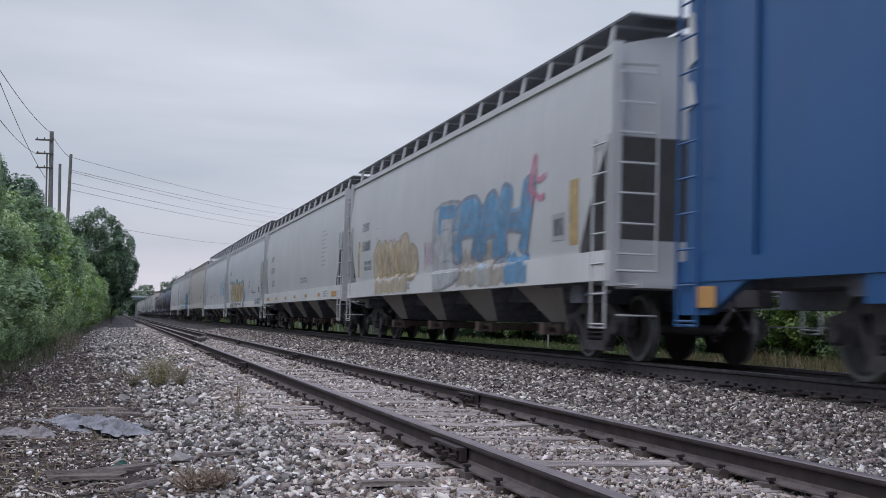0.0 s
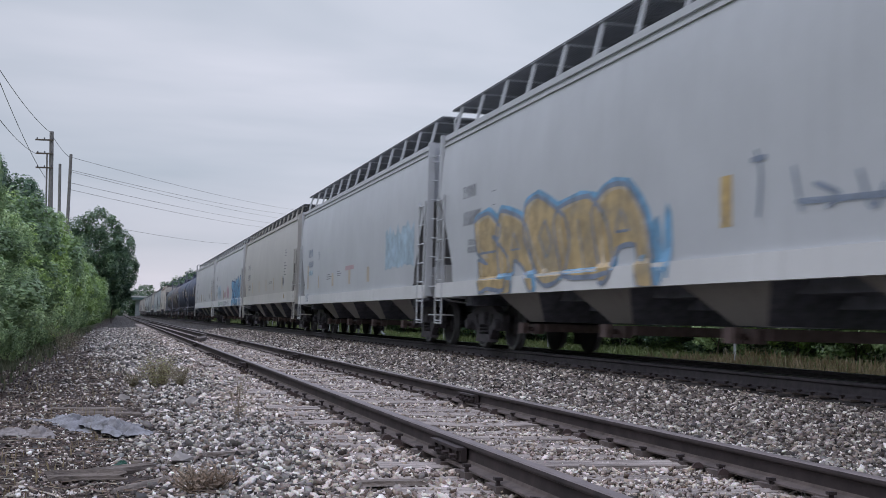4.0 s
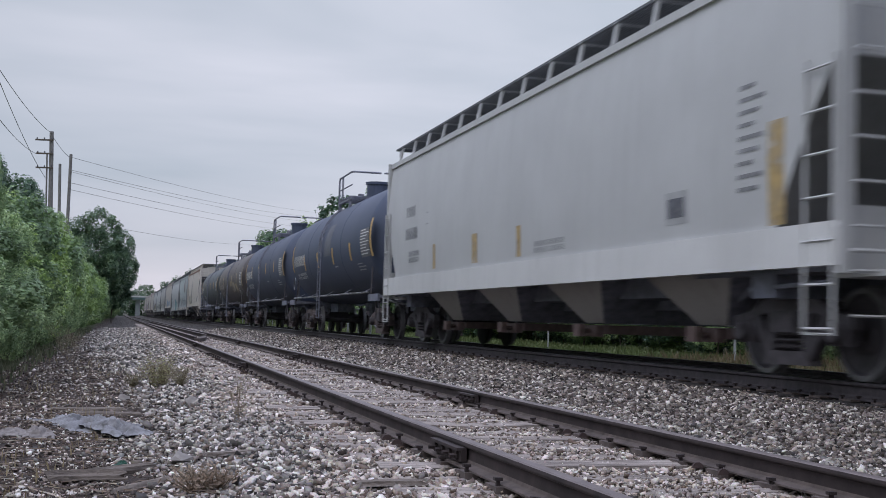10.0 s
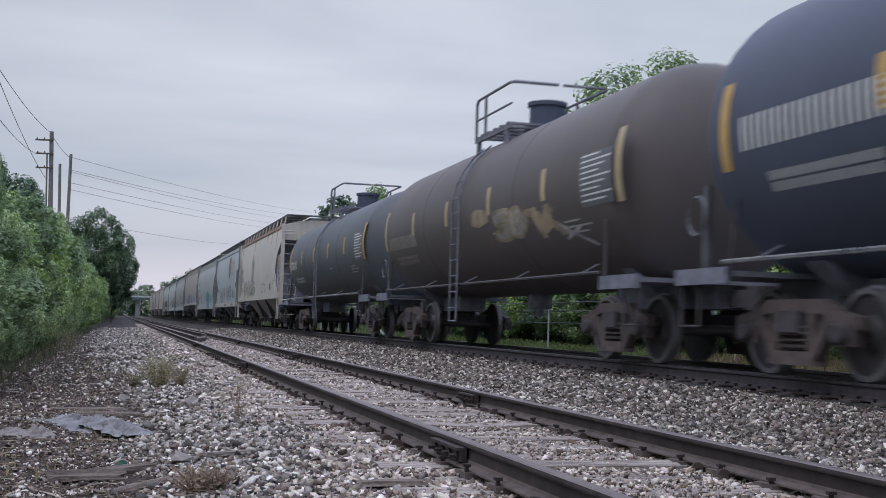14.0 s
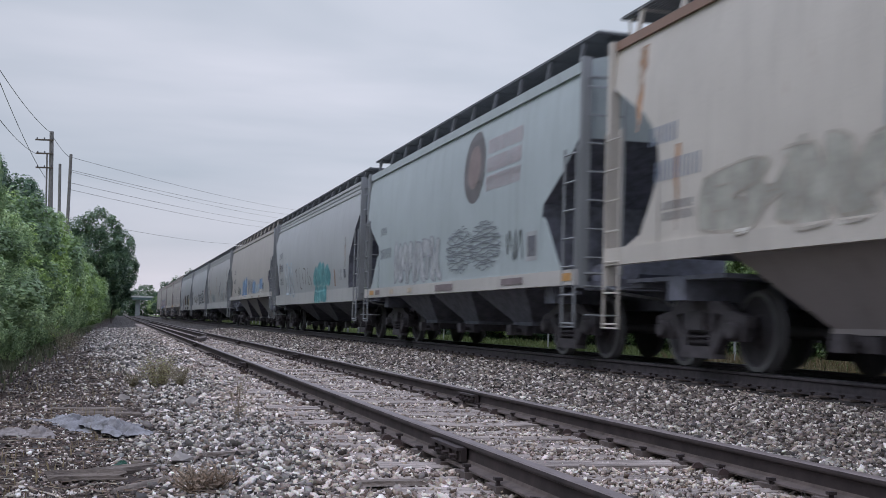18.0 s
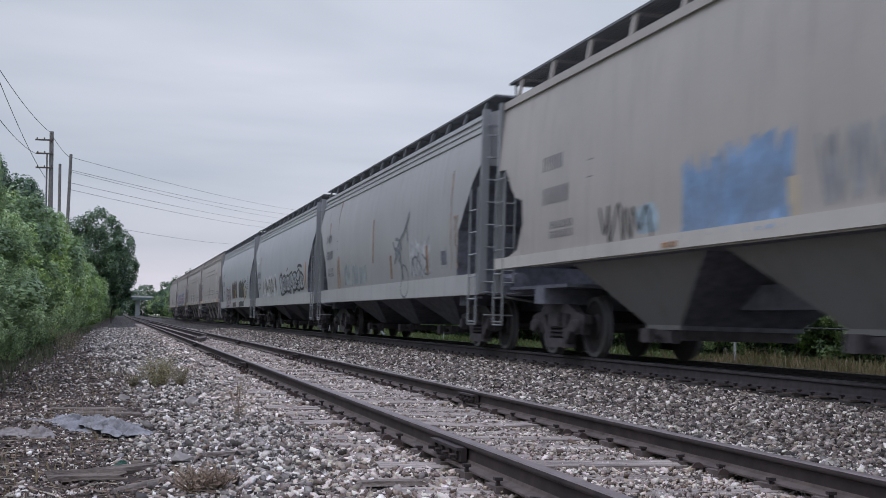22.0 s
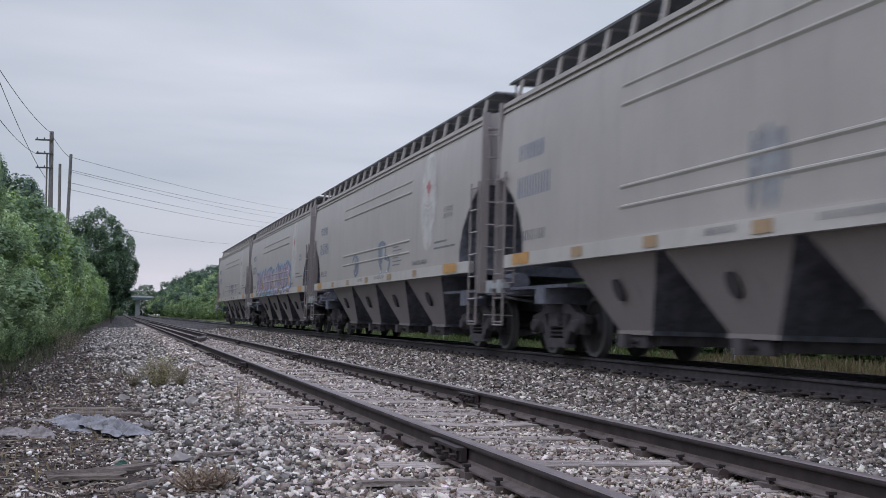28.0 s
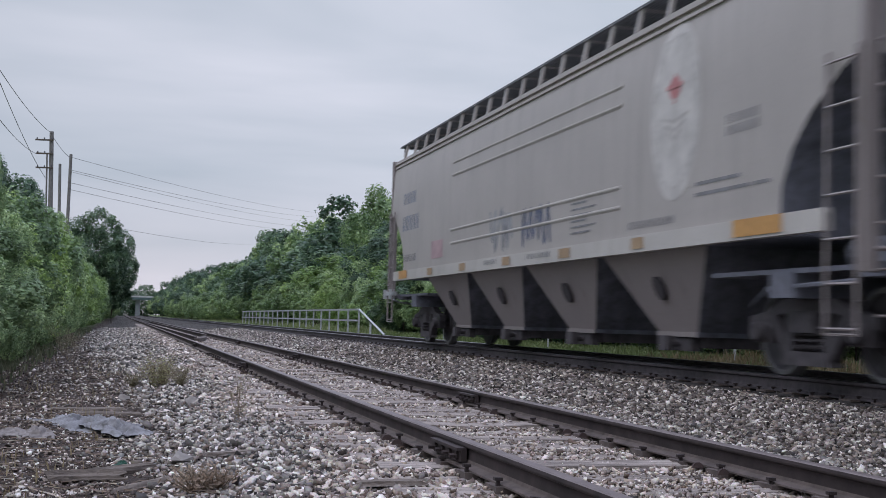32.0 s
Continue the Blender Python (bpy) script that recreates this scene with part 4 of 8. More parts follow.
M["weedstem"] = plain("dry_weed_stem", (0.20, 0.155, 0.11), 0.9, 0, 0.3, 20.0)
M["weedtop"] = leaf_mat("yellow_green_weed_leaf", (0.17, 0.165, 0.07), (0.31, 0.29, 0.13), (0.44, 0.40, 0.20), 3.0)
M["weedleaf"] = leaf_mat("dry_weed_leaf", (0.14, 0.125, 0.075), (0.25, 0.22, 0.135), (0.37, 0.32, 0.21), 3.0)
M["weeddry"] = leaf_mat("russet_weed_leaf", (0.15, 0.10, 0.07), (0.27, 0.19, 0.13), (0.42, 0.32, 0.23), 3.0)
for x, y, h, n, tone_name, text in (
        (0.48, 15.4, 0.48, 20, "weedtop", "dry yellow-green weed clump growing in the ballast"),
        (0.56, 15.35, 0.44, 14, "weedtop", "dry yellow-green weed clump growing in the ballast"),
        (0.78, 15.2, 0.30, 22, "weedleaf", "dry olive weed clump growing in the ballast"),
        (0.22, 15.5, 0.24, 18, "weedleaf", "dry brown weed clump growing in the ballast")):
    weed(x, y, h, n, int(x * 100), text, tone_name, 0.6, 34)
weed(0.98, 9.9, 0.46, 5, 4, "thin dry weed stalk growing in the ballast", "weedleaf", 0.28, 16)
weed(0.43, 6.3, 0.19, 34, 5, "low bushy reddish dry weed in the ballast", "weeddry", 1.0, 12)
weed(0.55, 6.35, 0.15, 24, 8, "low bushy reddish dry weed in the ballast", "weeddry", 1.0, 12)
weed(-1.1, 27.5, 0.7, 20, 6, "dry brown weed at the hedge's foot")
weed(-0.95, 30.0, 0.6, 18, 7, "dry brown weed at the hedge's foot")


def ground_at(x, y):
    return ground_height(x) + 0.05 * noise.noise((x * 0.8, y * 0.8, 3.0)) + 0.025 * noise.noise((x * 2.7, y * 2.7, 9.0))


def crumpled(name, x, y, a, b, high, turn, mat, label, cat, seed):
    """A crumpled sheet lying on the ground: folds running along it."""
    bm = bmesh.new()
    nx, ny = 36, 72
    rows = []
    for i in range(nx + 1):
        row = []
        for j in range(ny + 1):
            u, v = i / nx * 2 - 1, j / ny * 2 - 1
            r = max(0.0, 1 - (u * u) ** 1.3) * max(0.0, 1 - (v * v) ** 1.2)
            bow = v + 0.35 * noise.noise((u * 1.3, v * 1.3, seed + 2))
            fold = noise.noise((u * 1.6 + seed, bow * 3, seed)) * 0.6 + (0.35 - abs(noise.noise((u * 1.2 + seed, bow * 7 + u * 2, 2.0)))) * 0.9 + (0.3 - abs(noise.noise((u * 1.4, bow * 11 - u * 3, seed)))) * 0.3
            edge = 1 + 0.3 * noise.noise((u * 3 + seed, v * 3, 5.0))
            row.append(bm.verts.new((u * a * edge, v * b * edge, max(-0.015, high * (0.3 * r + 1.25 * fold * (0.08 + r))))))
        rows.append(row)
    for p, q in zip(rows, rows[1:]):
        for j in range(ny):
            bm.faces.new((p[j], q[j], q[j + 1], p[j + 1]))
    me = mesh_of(bm, name, 60)
    me.materials.append(mat)
    ob = new(name, me)
    ob.matrix_world = pose(x, y, ground_at(x, y) + 0.012, 0, 0, turn)
    tagged(ob, label, cat)
    return ob


def plank(x, y, ln, w, turn, mat, label, seed, tilt=0.0, thick=1.0):
    rng = random.Random(seed)
    bm = bmesh.new()
    rings = []
    rough = [rng.uniform(0.75, 1.15) for _ in range(9)]
    for i in range(16):
        t = i / 15 - 0.5
        k = w * (1 - 0.5 * abs(t)) * rng.uniform(0.9, 1.08)
        o = 0.012 * math.sin(t * 5 + seed) + rng.uniform(-0.003, 0.003)
        ring = [(t * ln + rng.uniform(-0.01, 0.01), k * 0.55 + o, 0.0), (t * ln, -k * 0.55 + o, 0.0)]
        for j in range(9):
            e = math.pi * (1 - j / 8)
            q = rough[j] * rng.uniform(0.93, 1.05)
            ring.append((t * ln + (rng.uniform(-0.03, 0.03) if i in (0, 15) else 0), 0.5 * k * math.cos(e) * q + o, 0.004 + 0.027 * thick * math.sin(e) * q))
        rings.append(ring[::-1])
    loft(bm, rings)
    me = mesh_of(bm, "wood_scrap")
    me.materials.append(mat)
    ob = new("wood_scrap", me)
    ob.matrix_world = pose(x, y, ground_at(x, y) + 0.014, 0, tilt, turn)
    tagged(ob, label, "wood scrap", "wood scraps on the path")


def build_litter():
    film = plain("dirty_plastic_film", (0.165, 0.16, 0.165), 0.5, 0, 0.5, 9.0, 0.5)
    cloth = plain("grey_rag", (0.21, 0.185, 0.172), 0.9, 0, 0.3, 9.0, 0.4)
    grn = plain("green_plastic", (0.03, 0.11, 0.075), 0.4, 0, 0.2, 9.0, 0.1)
    crumpled("plastic_sheet", -0.2, 10.5, 0.27, 0.62, 0.115, 24, film, "crumpled pale grey plastic sheet on the dirt", "plastic sheet", 3.0)
    crumpled("plastic_sheet", 0.04, 9.8, 0.18, 0.5, 0.09, 16, film, "crumpled pale grey plastic sheet on the ballast edge", "plastic sheet", 8.0)
    crumpled("rag", -0.55, 9.75, 0.12, 0.3, 0.07, 8, cloth, "crumpled grey rag on the dirt path", "rag", 5.0)
    crumpled("rag", -0.76, 9.8, 0.15, 0.22, 0.045, 4, cloth, "crumpled grey rag on the dirt path", "rag", 7.0)
    crumpled("green_scrap", 0.06, 7.45, 0.07, 0.05, 0.05, 20, grn, "small crumpled green plastic scrap", "litter", 1.0)
    pale = plain("bare_pale_wood", (0.30, 0.25, 0.21), 0.9, 0, 0.3, 14.0, 0.4)
    old = sleeper_material("old_grey_wood", (0.055, 0.042, 0.035), (0.27, 0.225, 0.19))
    plank(0.0, 7.2, 0.62, 0.07, 41, old, "weathered grey wood scrap lying on the dirt", 1, thick=2.2)
    plank(-0.13, 6.92, 0.4, 0.06, 9, old, "weathered grey wood scrap lying on the dirt", 2, thick=1.8)
    plank(0.2, 6.83, 0.8, 0.02, 62, pale, "thin pale stick on the ballast edge", 3)
    plank(0.75, 7.7, 0.42, 0.05, 35, old, "weathered grey wood scrap lying in the ballast", 4)
    plank(-0.25, 12.2, 0.7, 0.09, 4, old, "brown wood scrap lying on the dirt path", 5)
    plank(-0.05, 11.7, 0.6, 0.07, -6, old, "brown wood scrap lying on the dirt path", 6)
    plank(1.35, 5.9, 0.34, 0.1, 2, old, "splintered sleeper scrap lying in the ballast", 7)
    rock = plain("grey_brown_rock", (0.25, 0.225, 0.205), 0.9, 0, 0.3, 8.0, 0.6)
    for x, y, r, s in ((0.42, 7.6, 0.075, 1), (0.28, 15.9, 0.1, 2), (0.1, 13.2, 0.08, 3), (0.95, 8.1, 0.055, 4), (0.75, 12.3, 0.08, 5)):
        rng = random.Random(s)
        bm = bmesh.new()
        for j in range(16):
            d = Vector((rng.gauss(0, 1), rng.gauss(0, 1), rng.gauss(0, 1))).normalized() * r * rng.uniform(0.75, 1.1)
            bm.verts.new((d.x, d.y, d.z * 0.7))
        hull = bmesh.ops.convex_hull(bm, input=bm.verts[:])
        bmesh.ops.delete(bm, geom=[v for v in hull["geom_interior"] if isinstance(v, bmesh.types.BMVert)], context="VERTS")
        me = mesh_of(bm, "rock")
        me.materials.append(rock)
        ob = new("rock", me)
        ob.matrix_world = pose(x, y, ground_at(x, y) + r * 0.3, 0, 0, rng.uniform(0, 360))
        tagged(ob, "fist-sized angular grey rock lying on the ballast", "rock", "loose rocks")


build_litter()


def build_twigs():
    """Bark, twigs and dead leaves strewn over the dirt path."""
    rng = np.random.default_rng(77)
    mat = island("dead_twig", [(0.0, (0.03, 0.022, 0.017)), (0.5, (0.10, 0.07, 0.05)), (0.85, (0.22, 0.165, 0.12)), (1.0, (0.40, 0.34, 0.27))], 0.95, 0.3, 30.0)
    verts, faces = [], []
    for k in range(2800):
        y = 5.0 * (30 / 5.0) ** rng.random()
        x = rng.uniform(-1.6, 0.55)
        z = ground_height(x) + 0.05 * noise.noise((x * 0.8, y * 0.8, 3.0)) + 0.025 * noise.noise((x * 2.7, y * 2.7, 9.0)) + 0.008
        a = rng.uniform(0, math.pi)
        leaf = rng.random() < 0.45
        ln = rng.uniform(0.015, 0.04) if leaf else rng.uniform(0.03, 0.16) * (1.6 if rng.random() < 0.1 else 1.0)
        w = ln * 0.6 if leaf else rng.uniform(0.002, 0.006)
        h = 0.004 if leaf else w
        c, s = math.cos(a), math.sin(a)
        b = len(verts)
        for t, ww in ((-1, 0.7), (0, 1.0), (1, 0.4)):
            bx, by, bz = x + c * ln * t, y + s * ln * t, z + rng.uniform(-0.006, 0.01)
            verts += [(bx - s * w * ww, by + c * w * ww, bz), (bx + s * w * ww, by - c * w * ww, bz + rng.uniform(-0.004, 0.004)), (bx, by, bz + h)]
        for o in (0, 3):
            faces += [(b + o, b + o + 1, b + o + 4, b + o + 3), (b + o + 1, b + o + 2, b + o + 5, b + o + 4), (b + o + 2, b + o, b + o + 3, b + o + 5)]
    tagged(new("twig_litter", raw_mesh("twig_litter", verts, faces, mat)), "brown twigs and dead leaves strewn over the dirt path", "twigs", kind="stuff")


build_twigs()


def build_wire_fence():
    fe = tagged(new("wire_fence"), "thin wire fence with pale posts at the woods' edge", "fence")
    for y in (22.7, 34.0, 46.0):
        bm = bmesh.new()
        tube(bm, (12.5, y, 0.0), (12.5, y, 1.72), 0.03, 8)
        part("post", bm, M["galv"], fe)
    for z in (0.95, 1.3, 1.55):
        bm = bmesh.new()
        pipe(bm, [(12.5, 12, z - 0.02), (12.5, 22.7, z), (12.5, 34, z - 0.01), (12.5, 46, z)], 0.014, 5)
        part("strand", bm, M["wire"], fe)


build_wire_fence()


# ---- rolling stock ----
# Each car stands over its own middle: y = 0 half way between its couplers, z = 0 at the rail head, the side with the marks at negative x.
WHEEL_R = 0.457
TRUCKS = []     # wheelsets, to be rolled along


def wheelset_make(bm):
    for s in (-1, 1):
        prof = [(0.66, 0.05), (0.66, 0.30), (0.675, 0.40), (0.675, 0.485), (0.705, 0.485), (0.712, 0.458), (0.80, 0.452), (0.80, 0.40), (0.765, 0.37), (0.745, 0.20), (0.80, 0.16), (0.80, 0.05)]
        disc_x(bm, 0, 0, [(s * x, r) for x, r in prof], 28)
    tube(bm, (-1.0, 0, 0), (1.0, 0, 0), 0.075, 10)


def side_frame_make(bm):
    # cast frame seen from the side: bowed top member, sloping struts and a spring seat
    def bar(poly, x0=0.93, x1=1.06):
        prism_x(bm, poly, -x1, -x0)
    bar([(-1.13, 0.50), (-1.13, 0.62), (-0.78, 0.68), (-0.5, 0.80), (0.5, 0.80), (0.78, 0.68), (1.13, 0.62), (1.13, 0.50), (0.85, 0.56), (0.45, 0.66), (-0.45, 0.66), (-0.85, 0.56)])
    bar([(-0.72, 0.58), (-0.58, 0.64), (-0.30, 0.26), (-0.36, 0.14)])
    bar([(0.72, 0.58), (0.58, 0.64), (0.30, 0.26), (0.36, 0.14)])
    bar([(-0.42, 0.13), (-0.36, 0.27), (0.36, 0.27), (0.42, 0.13)], 0.90, 1.09)
    bar([(-0.40, 0.26), (-0.28, 0.26), (-0.28, 0.68), (-0.40, 0.68)])
    bar([(0.28, 0.26), (0.40, 0.26), (0.40, 0.68), (0.28, 0.68)])
    for s in (-1, 1):
        bar([(s * 0.89 - 0.15, 0.34), (s * 0.89 + 0.15, 0.34), (s * 0.89 + 0.19, 0.58), (s * 0.89 - 0.19, 0.58)], 0.92, 1.05)


def spring_make(bm):
    n = 4 * 9
    pipe(bm, [(-1.02 + 0.062 * math.cos(2 * math.pi * i / 9), 0.062 * math.sin(2 * math.pi * i / 9), 0.28 + 0.26 * i / n) for i in range(n + 1)], 0.017, 5)


def lattice(bm, xs, ys, z0, z1, solid):
    """One flat grating in a single piece: the cells (i, j) that are solid, between two heights."""
    seen = {}

    def v(i, j, k):
        if (i, j, k) not in seen:
            seen[i, j, k] = bm.verts.new((xs[i], ys[j], (z0, z1)[k]))
        return seen[i, j, k]
    n, m = len(xs) - 1, len(ys) - 1
    full = lambda i, j: 0 <= i < n and 0 <= j < m and solid(i, j)
    for i in range(n):
        for j in range(m):
            if not full(i, j):
                continue
            bm.faces.new((v(i, j, 1), v(i + 1, j, 1), v(i + 1, j + 1, 1), v(i, j + 1, 1)))
            bm.faces.new((v(i, j, 0), v(i, j + 1, 0), v(i + 1, j + 1, 0), v(i + 1, j, 0)))
            for a, b, di, dj in (((i, j), (i + 1, j), 0, -1), ((i + 1, j), (i + 1, j + 1), 1, 0), ((i + 1, j + 1), (i, j + 1), 0, 1), ((i, j + 1), (i, j), -1, 0)):
                if not full(i + di, j + dj):
                    bm.faces.new((v(*a, 0), v(*b, 0), v(*b, 1), v(*a, 1)))


def bars(lo, hi, n, w):
    """Edges of n bars of width w with gaps between, from lo to hi."""
    out = []
    for i in range(n):
        c = lo + (hi - lo) * i / (n - 1)
        out += [c - w / 2, c + w / 2]
    return out


def cap_make(bm):
    disc_x(bm, 0, 0, [(-1.15, 0.02), (-1.15, 0.085), (-1.13, 0.105), (-1.05, 0.115), (-1.0, 0.115)], 12)


def bolster_make(bm):
    box(bm, -1.12, 1.12, -0.2, 0.2, 0.46, 0.68)
    box(bm, -0.35, 0.35, -0.22, 0.22, 0.66, 0.86)
    box(bm, -0.9, 0.9, -0.62, -0.52, 0.38, 0.5)
    box(bm, -0.9, 0.9, 0.52, 0.62, 0.38, 0.5)


def bogie(car, y, tone="truck"):
    tk = part("truck", cached("bolster", bolster_make), M["truck"], car)
    tk.location = (0, y, 0)
    for turn in (0, 180):
        f = part("side_frame", cached("side_frame", side_frame_make), M[tone], tk)
        f.rotation_euler = (0, 0, radians(turn))
        for k in (-0.16, 0.0, 0.16):
            s = part("coil_spring", cached("coil_spring", spring_make, 40), M[tone], tk)
            s.location = (0, k, 0)
            s.rotation_euler = (0, 0, radians(turn))
    for yy in (-0.89, 0.89):
        me = cached("wheelset", wheelset_make, 35)
        if not me.materials:
            me.materials.append(M["wheel"])
            me.materials.append(M["tread"])
            for f in me.polygons:
                if math.hypot(f.center.y, f.center.z) > 0.40 and abs(f.center.x) > 0.7:
                    f.material_index = 1
        w = part("wheelset", me, M["wheel"], tk)
        w.location = (0, yy, WHEEL_R)
        TRUCKS.append(w)
        for turn in (0, 180):
            c = part("bearing_cap", cached("bearing_cap", cap_make, 40), M["truck"], tk)
            c.location = (0, yy, WHEEL_R)
            c.rotation_euler = (0, 0, radians(turn))


def coupler_make(bm):
    box(bm, -0.11, 0.11, -0.75, -0.12, 0.76, 0.98)
    box(bm, -0.16, 0.17, -0.2, 0.06, 0.72, 1.02)
    box(bm, -0.05, 0.2, -0.02, 0.14, 0.74, 1.0)
    pipe(bm, [(-0.32, -0.55, 0.72), (-0.36, -0.3, 0.5), (-0.3, -0.1, 0.42), (-0.15, 0.0, 0.5)], 0.03, 6)


def ends(car, P, span):
    """Couplers and draft gear at both ends."""
    for s, turn in ((-1, 0), (1, 180)):
        c = part("coupler", cached("coupler", coupler_make), M["truck"], car)
        c.location = (0, s * P / 2, 0)
        c.rotation_euler = (0, 0, radians(180 + turn))
    bm = bmesh.new()
    box(bm, -0.28, 0.28, -span / 2 - 0.1, span / 2 + 0.1, 0.72, 1.02)
    part("center_sill", bm, M["under"], car)


def side_rib(bm, prof, y0, y1, z, h, out):
    """A long rib on the near and far side at height z."""
    for s in (-1, 1):
        x = s * lerp_tab(prof, z)
        lo, hi = sorted((x - s * 0.01, x + s * out))
        box(bm, lo, hi, y0, y1, z - h / 2, z + h / 2)


def hopper(name, P, y, st, label):
    """A covered hopper car of length P over the couplers."""
    car = tagged(new(name), label, "hopper car", "cars of the freight train")
    body, trim = M[st["paint"]], M[st.get("trim", st["paint"])]
    H = P / 2 - 0.5                      # posts at both ends
    prof, cut = st["prof"], st["cut"]
    z_top = prof[-1][0]
    z_sill0, z_sill1 = st.get("sill", (1.06, 1.44))
    key = st["type"] + "|%.2f" % P

    def body_make(bm):
        ystat = []
        for d, z in cut:
            ystat.append((-H + 0.06 + d, z))
        mid = [(-H + 0.06 + cut[-1][0] + 0.4 + (2 * H - 0.92 - 2 * cut[-1][0]) * i / 6, z_sill1 - 0.2) for i in range(7)]
        ystat = ystat + mid + [(-a, b) for a, b in ystat[::-1]]
        rings = []
        for yy, zl in ystat:
            zs = [zl + (z_top - zl) * (i / 7) for i in range(8)]
            near = [(-lerp_tab(prof, z), yy, z) for z in zs]
            roof = [(-0.9, yy, z_top + 0.14), (-0.42, yy, z_top + 0.2), (0.42, yy, z_top + 0.2), (0.9, yy, z_top + 0.14)]
            far = [(lerp_tab(prof, z), yy, z) for z in zs[::-1]]
            rings.append(near + roof + far)
        loft(bm, rings)
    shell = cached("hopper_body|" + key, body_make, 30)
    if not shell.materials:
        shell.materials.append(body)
        shell.materials.append(M[st.get("slope_shade", "under")])
        # faces that look down or lie low at the ends get shade by colour
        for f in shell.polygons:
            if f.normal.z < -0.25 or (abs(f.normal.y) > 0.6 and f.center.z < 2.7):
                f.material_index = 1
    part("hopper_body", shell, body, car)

    # eaves and long ribs
    for n, (z, h, o) in enumerate(st["eaves"]):
        for s in (-1, 1):
            x = s * lerp_tab(prof, z)
            lo, hi = sorted((x - s * 0.01, x + s * o))
            rib = cached("eave_rail|%s%d%d" % (key, n, s), lambda bm: box(bm, lo, hi, -H + 0.06, H - 0.06, z - h / 2, z + h / 2))
            part("eave_rail", rib, M[st.get("eave_paint", st.get("trim", st["paint"]))], car)
    for s in (-1, 1):
        bm = bmesh.new()
        x = s * (prof[0][1] + 0.05)
        lo, hi = sorted((x, x - s * 0.1))
        a = H - st.get("sill_in", 0.0)
        box(bm, lo, hi, -a, a, z_sill0, z_sill1 - 0.05)
        prism = [(-a, z_sill1 - 0.05), (a, z_sill1 - 0.05), (a - 0.02, z_sill1), (-a + 0.02, z_sill1)]
        prism_x(bm, prism, lo + (0 if s > 0 else 0.0), hi)
        part("side_sill", bm, M[st.get("sill_paint", st.get("trim", st["paint"]))], car)
    # ends: stub panel, corner posts, ladders
    for s in (-1, 1):
        bm = bmesh.new()
        lo, hi = sorted((s * (H - 0.02), s * (H - 0.1)))
        box(bm, -1.42, 1.42, lo, hi, 1.0, st.get("stub", 1.1))
        lo, hi = sorted((s * (H + 0.3), s * (H - 0.5)))
        box(bm, -1.25, 1.25, lo, hi, 0.98, 1.04)
        part("end_platform", bm, M[st.get("platform_paint", "under")], car)
        for x in (-1.5, 1.5):
            bm = bmesh.new()
            box(bm, x - 0.07, x + 0.07, s * H - 0.05, s * H + 0.05, 1.0, z_top + 0.02)
            part("corner_post", bm, trim, car)
    end_ladder = cached("end_ladder|%.2f" % z_top, lambda bm: ladder_end(bm, z_top))
    side_ladder = cached("side_ladder|%.1f" % st.get("lad", 3.0), lambda bm: ladder_side(bm, st.get("lad", 3.0)))
    for s, turn in ((-1, 0), (1, 180)):
        for ob_mesh, nm in ((end_ladder, "end_ladder"), (side_ladder, "side_ladder")):
            o = part(nm, ob_mesh, trim, car)
            o.location = (0, s * H, 0)
            o.rotation_euler = (0, 0, radians(turn))
            if nm == "end_ladder":
                rungs(o, (-1.5, -0.12), (-0.96, -0.12), 0.62, z_top - 0.1, trim)
            else:
                rungs(o, (-1.61, 0.03), (-1.61, 0.5), 0.5, st.get("lad", 3.0), trim)
    # the near rear corner and its opposite
    mir = cached("side_ladder_mirror|%.1f" % st.get("lad", 3.0), lambda bm: ladder_side(bm, st.get("lad", 3.0), True))
    for s, turn in ((1, 0), (-1, 180)):
        o = part("side_ladder", mir, trim, car)
        o.location = (0, s * H, 0)
        o.rotation_euler = (0, 0, radians(turn))
        rungs(o, (-1.61, -0.03), (-1.61, -0.5), 0.5, st.get("lad", 3.0), trim)
    if st.get("gusset"):
        for turn in (0, 180):
            bm = bmesh.new()
            xo = st["prof"][0][1] + 0.012
            poly = [(-H + d, z) for d, z in st["gusset"]]
            if turn:
                poly = [(-yy, z) for yy, z in poly]
            prism_x(bm, poly, -xo - 0.004, -xo + 0.02)
            o = part("gusset_plate", bm, body, car)
    # running boards on brackets over the roof
    rb, zb = st.get("board", (0.42, 1.36)), z_top + st.get("board_z", 0.40)

    def board_make(bm):
        k = int(2 * H / 1.3)
        lattice(bm, bars(rb[0], rb[1], 20, 0.033), bars(-H - 0.1, H + 0.1, k + 1, 0.025), zb - 0.035, zb, lambda i, j: i % 2 == 0 or j % 2 == 0)
    bmesh_board = cached("running_board|" + key, board_make)
    for turn in (0, 180):
        o = part("running_board", bmesh_board, M["grate"], car)
        o.rotation_euler = (0, 0, radians(turn))

    def bracket_make(bm):
        prism_xz(bm, [(-1.43, z_top + 0.02), (-1.38, z_top + 0.02), (-rb[1] + 0.05, zb - 0.04), (-rb[1] - 0.0, zb - 0.04)], -0.035, 0.035)
        prism_xz(bm, [(-rb[1] - 0.02, zb - 0.045), (-0.4, zb - 0.045), (-0.4, zb - 0.02), (-rb[1] - 0.02, zb - 0.02)], -0.02, 0.02)
    br = cached("board_bracket|" + st["type"], bracket_make)
    nb = st.get("brackets", 15)
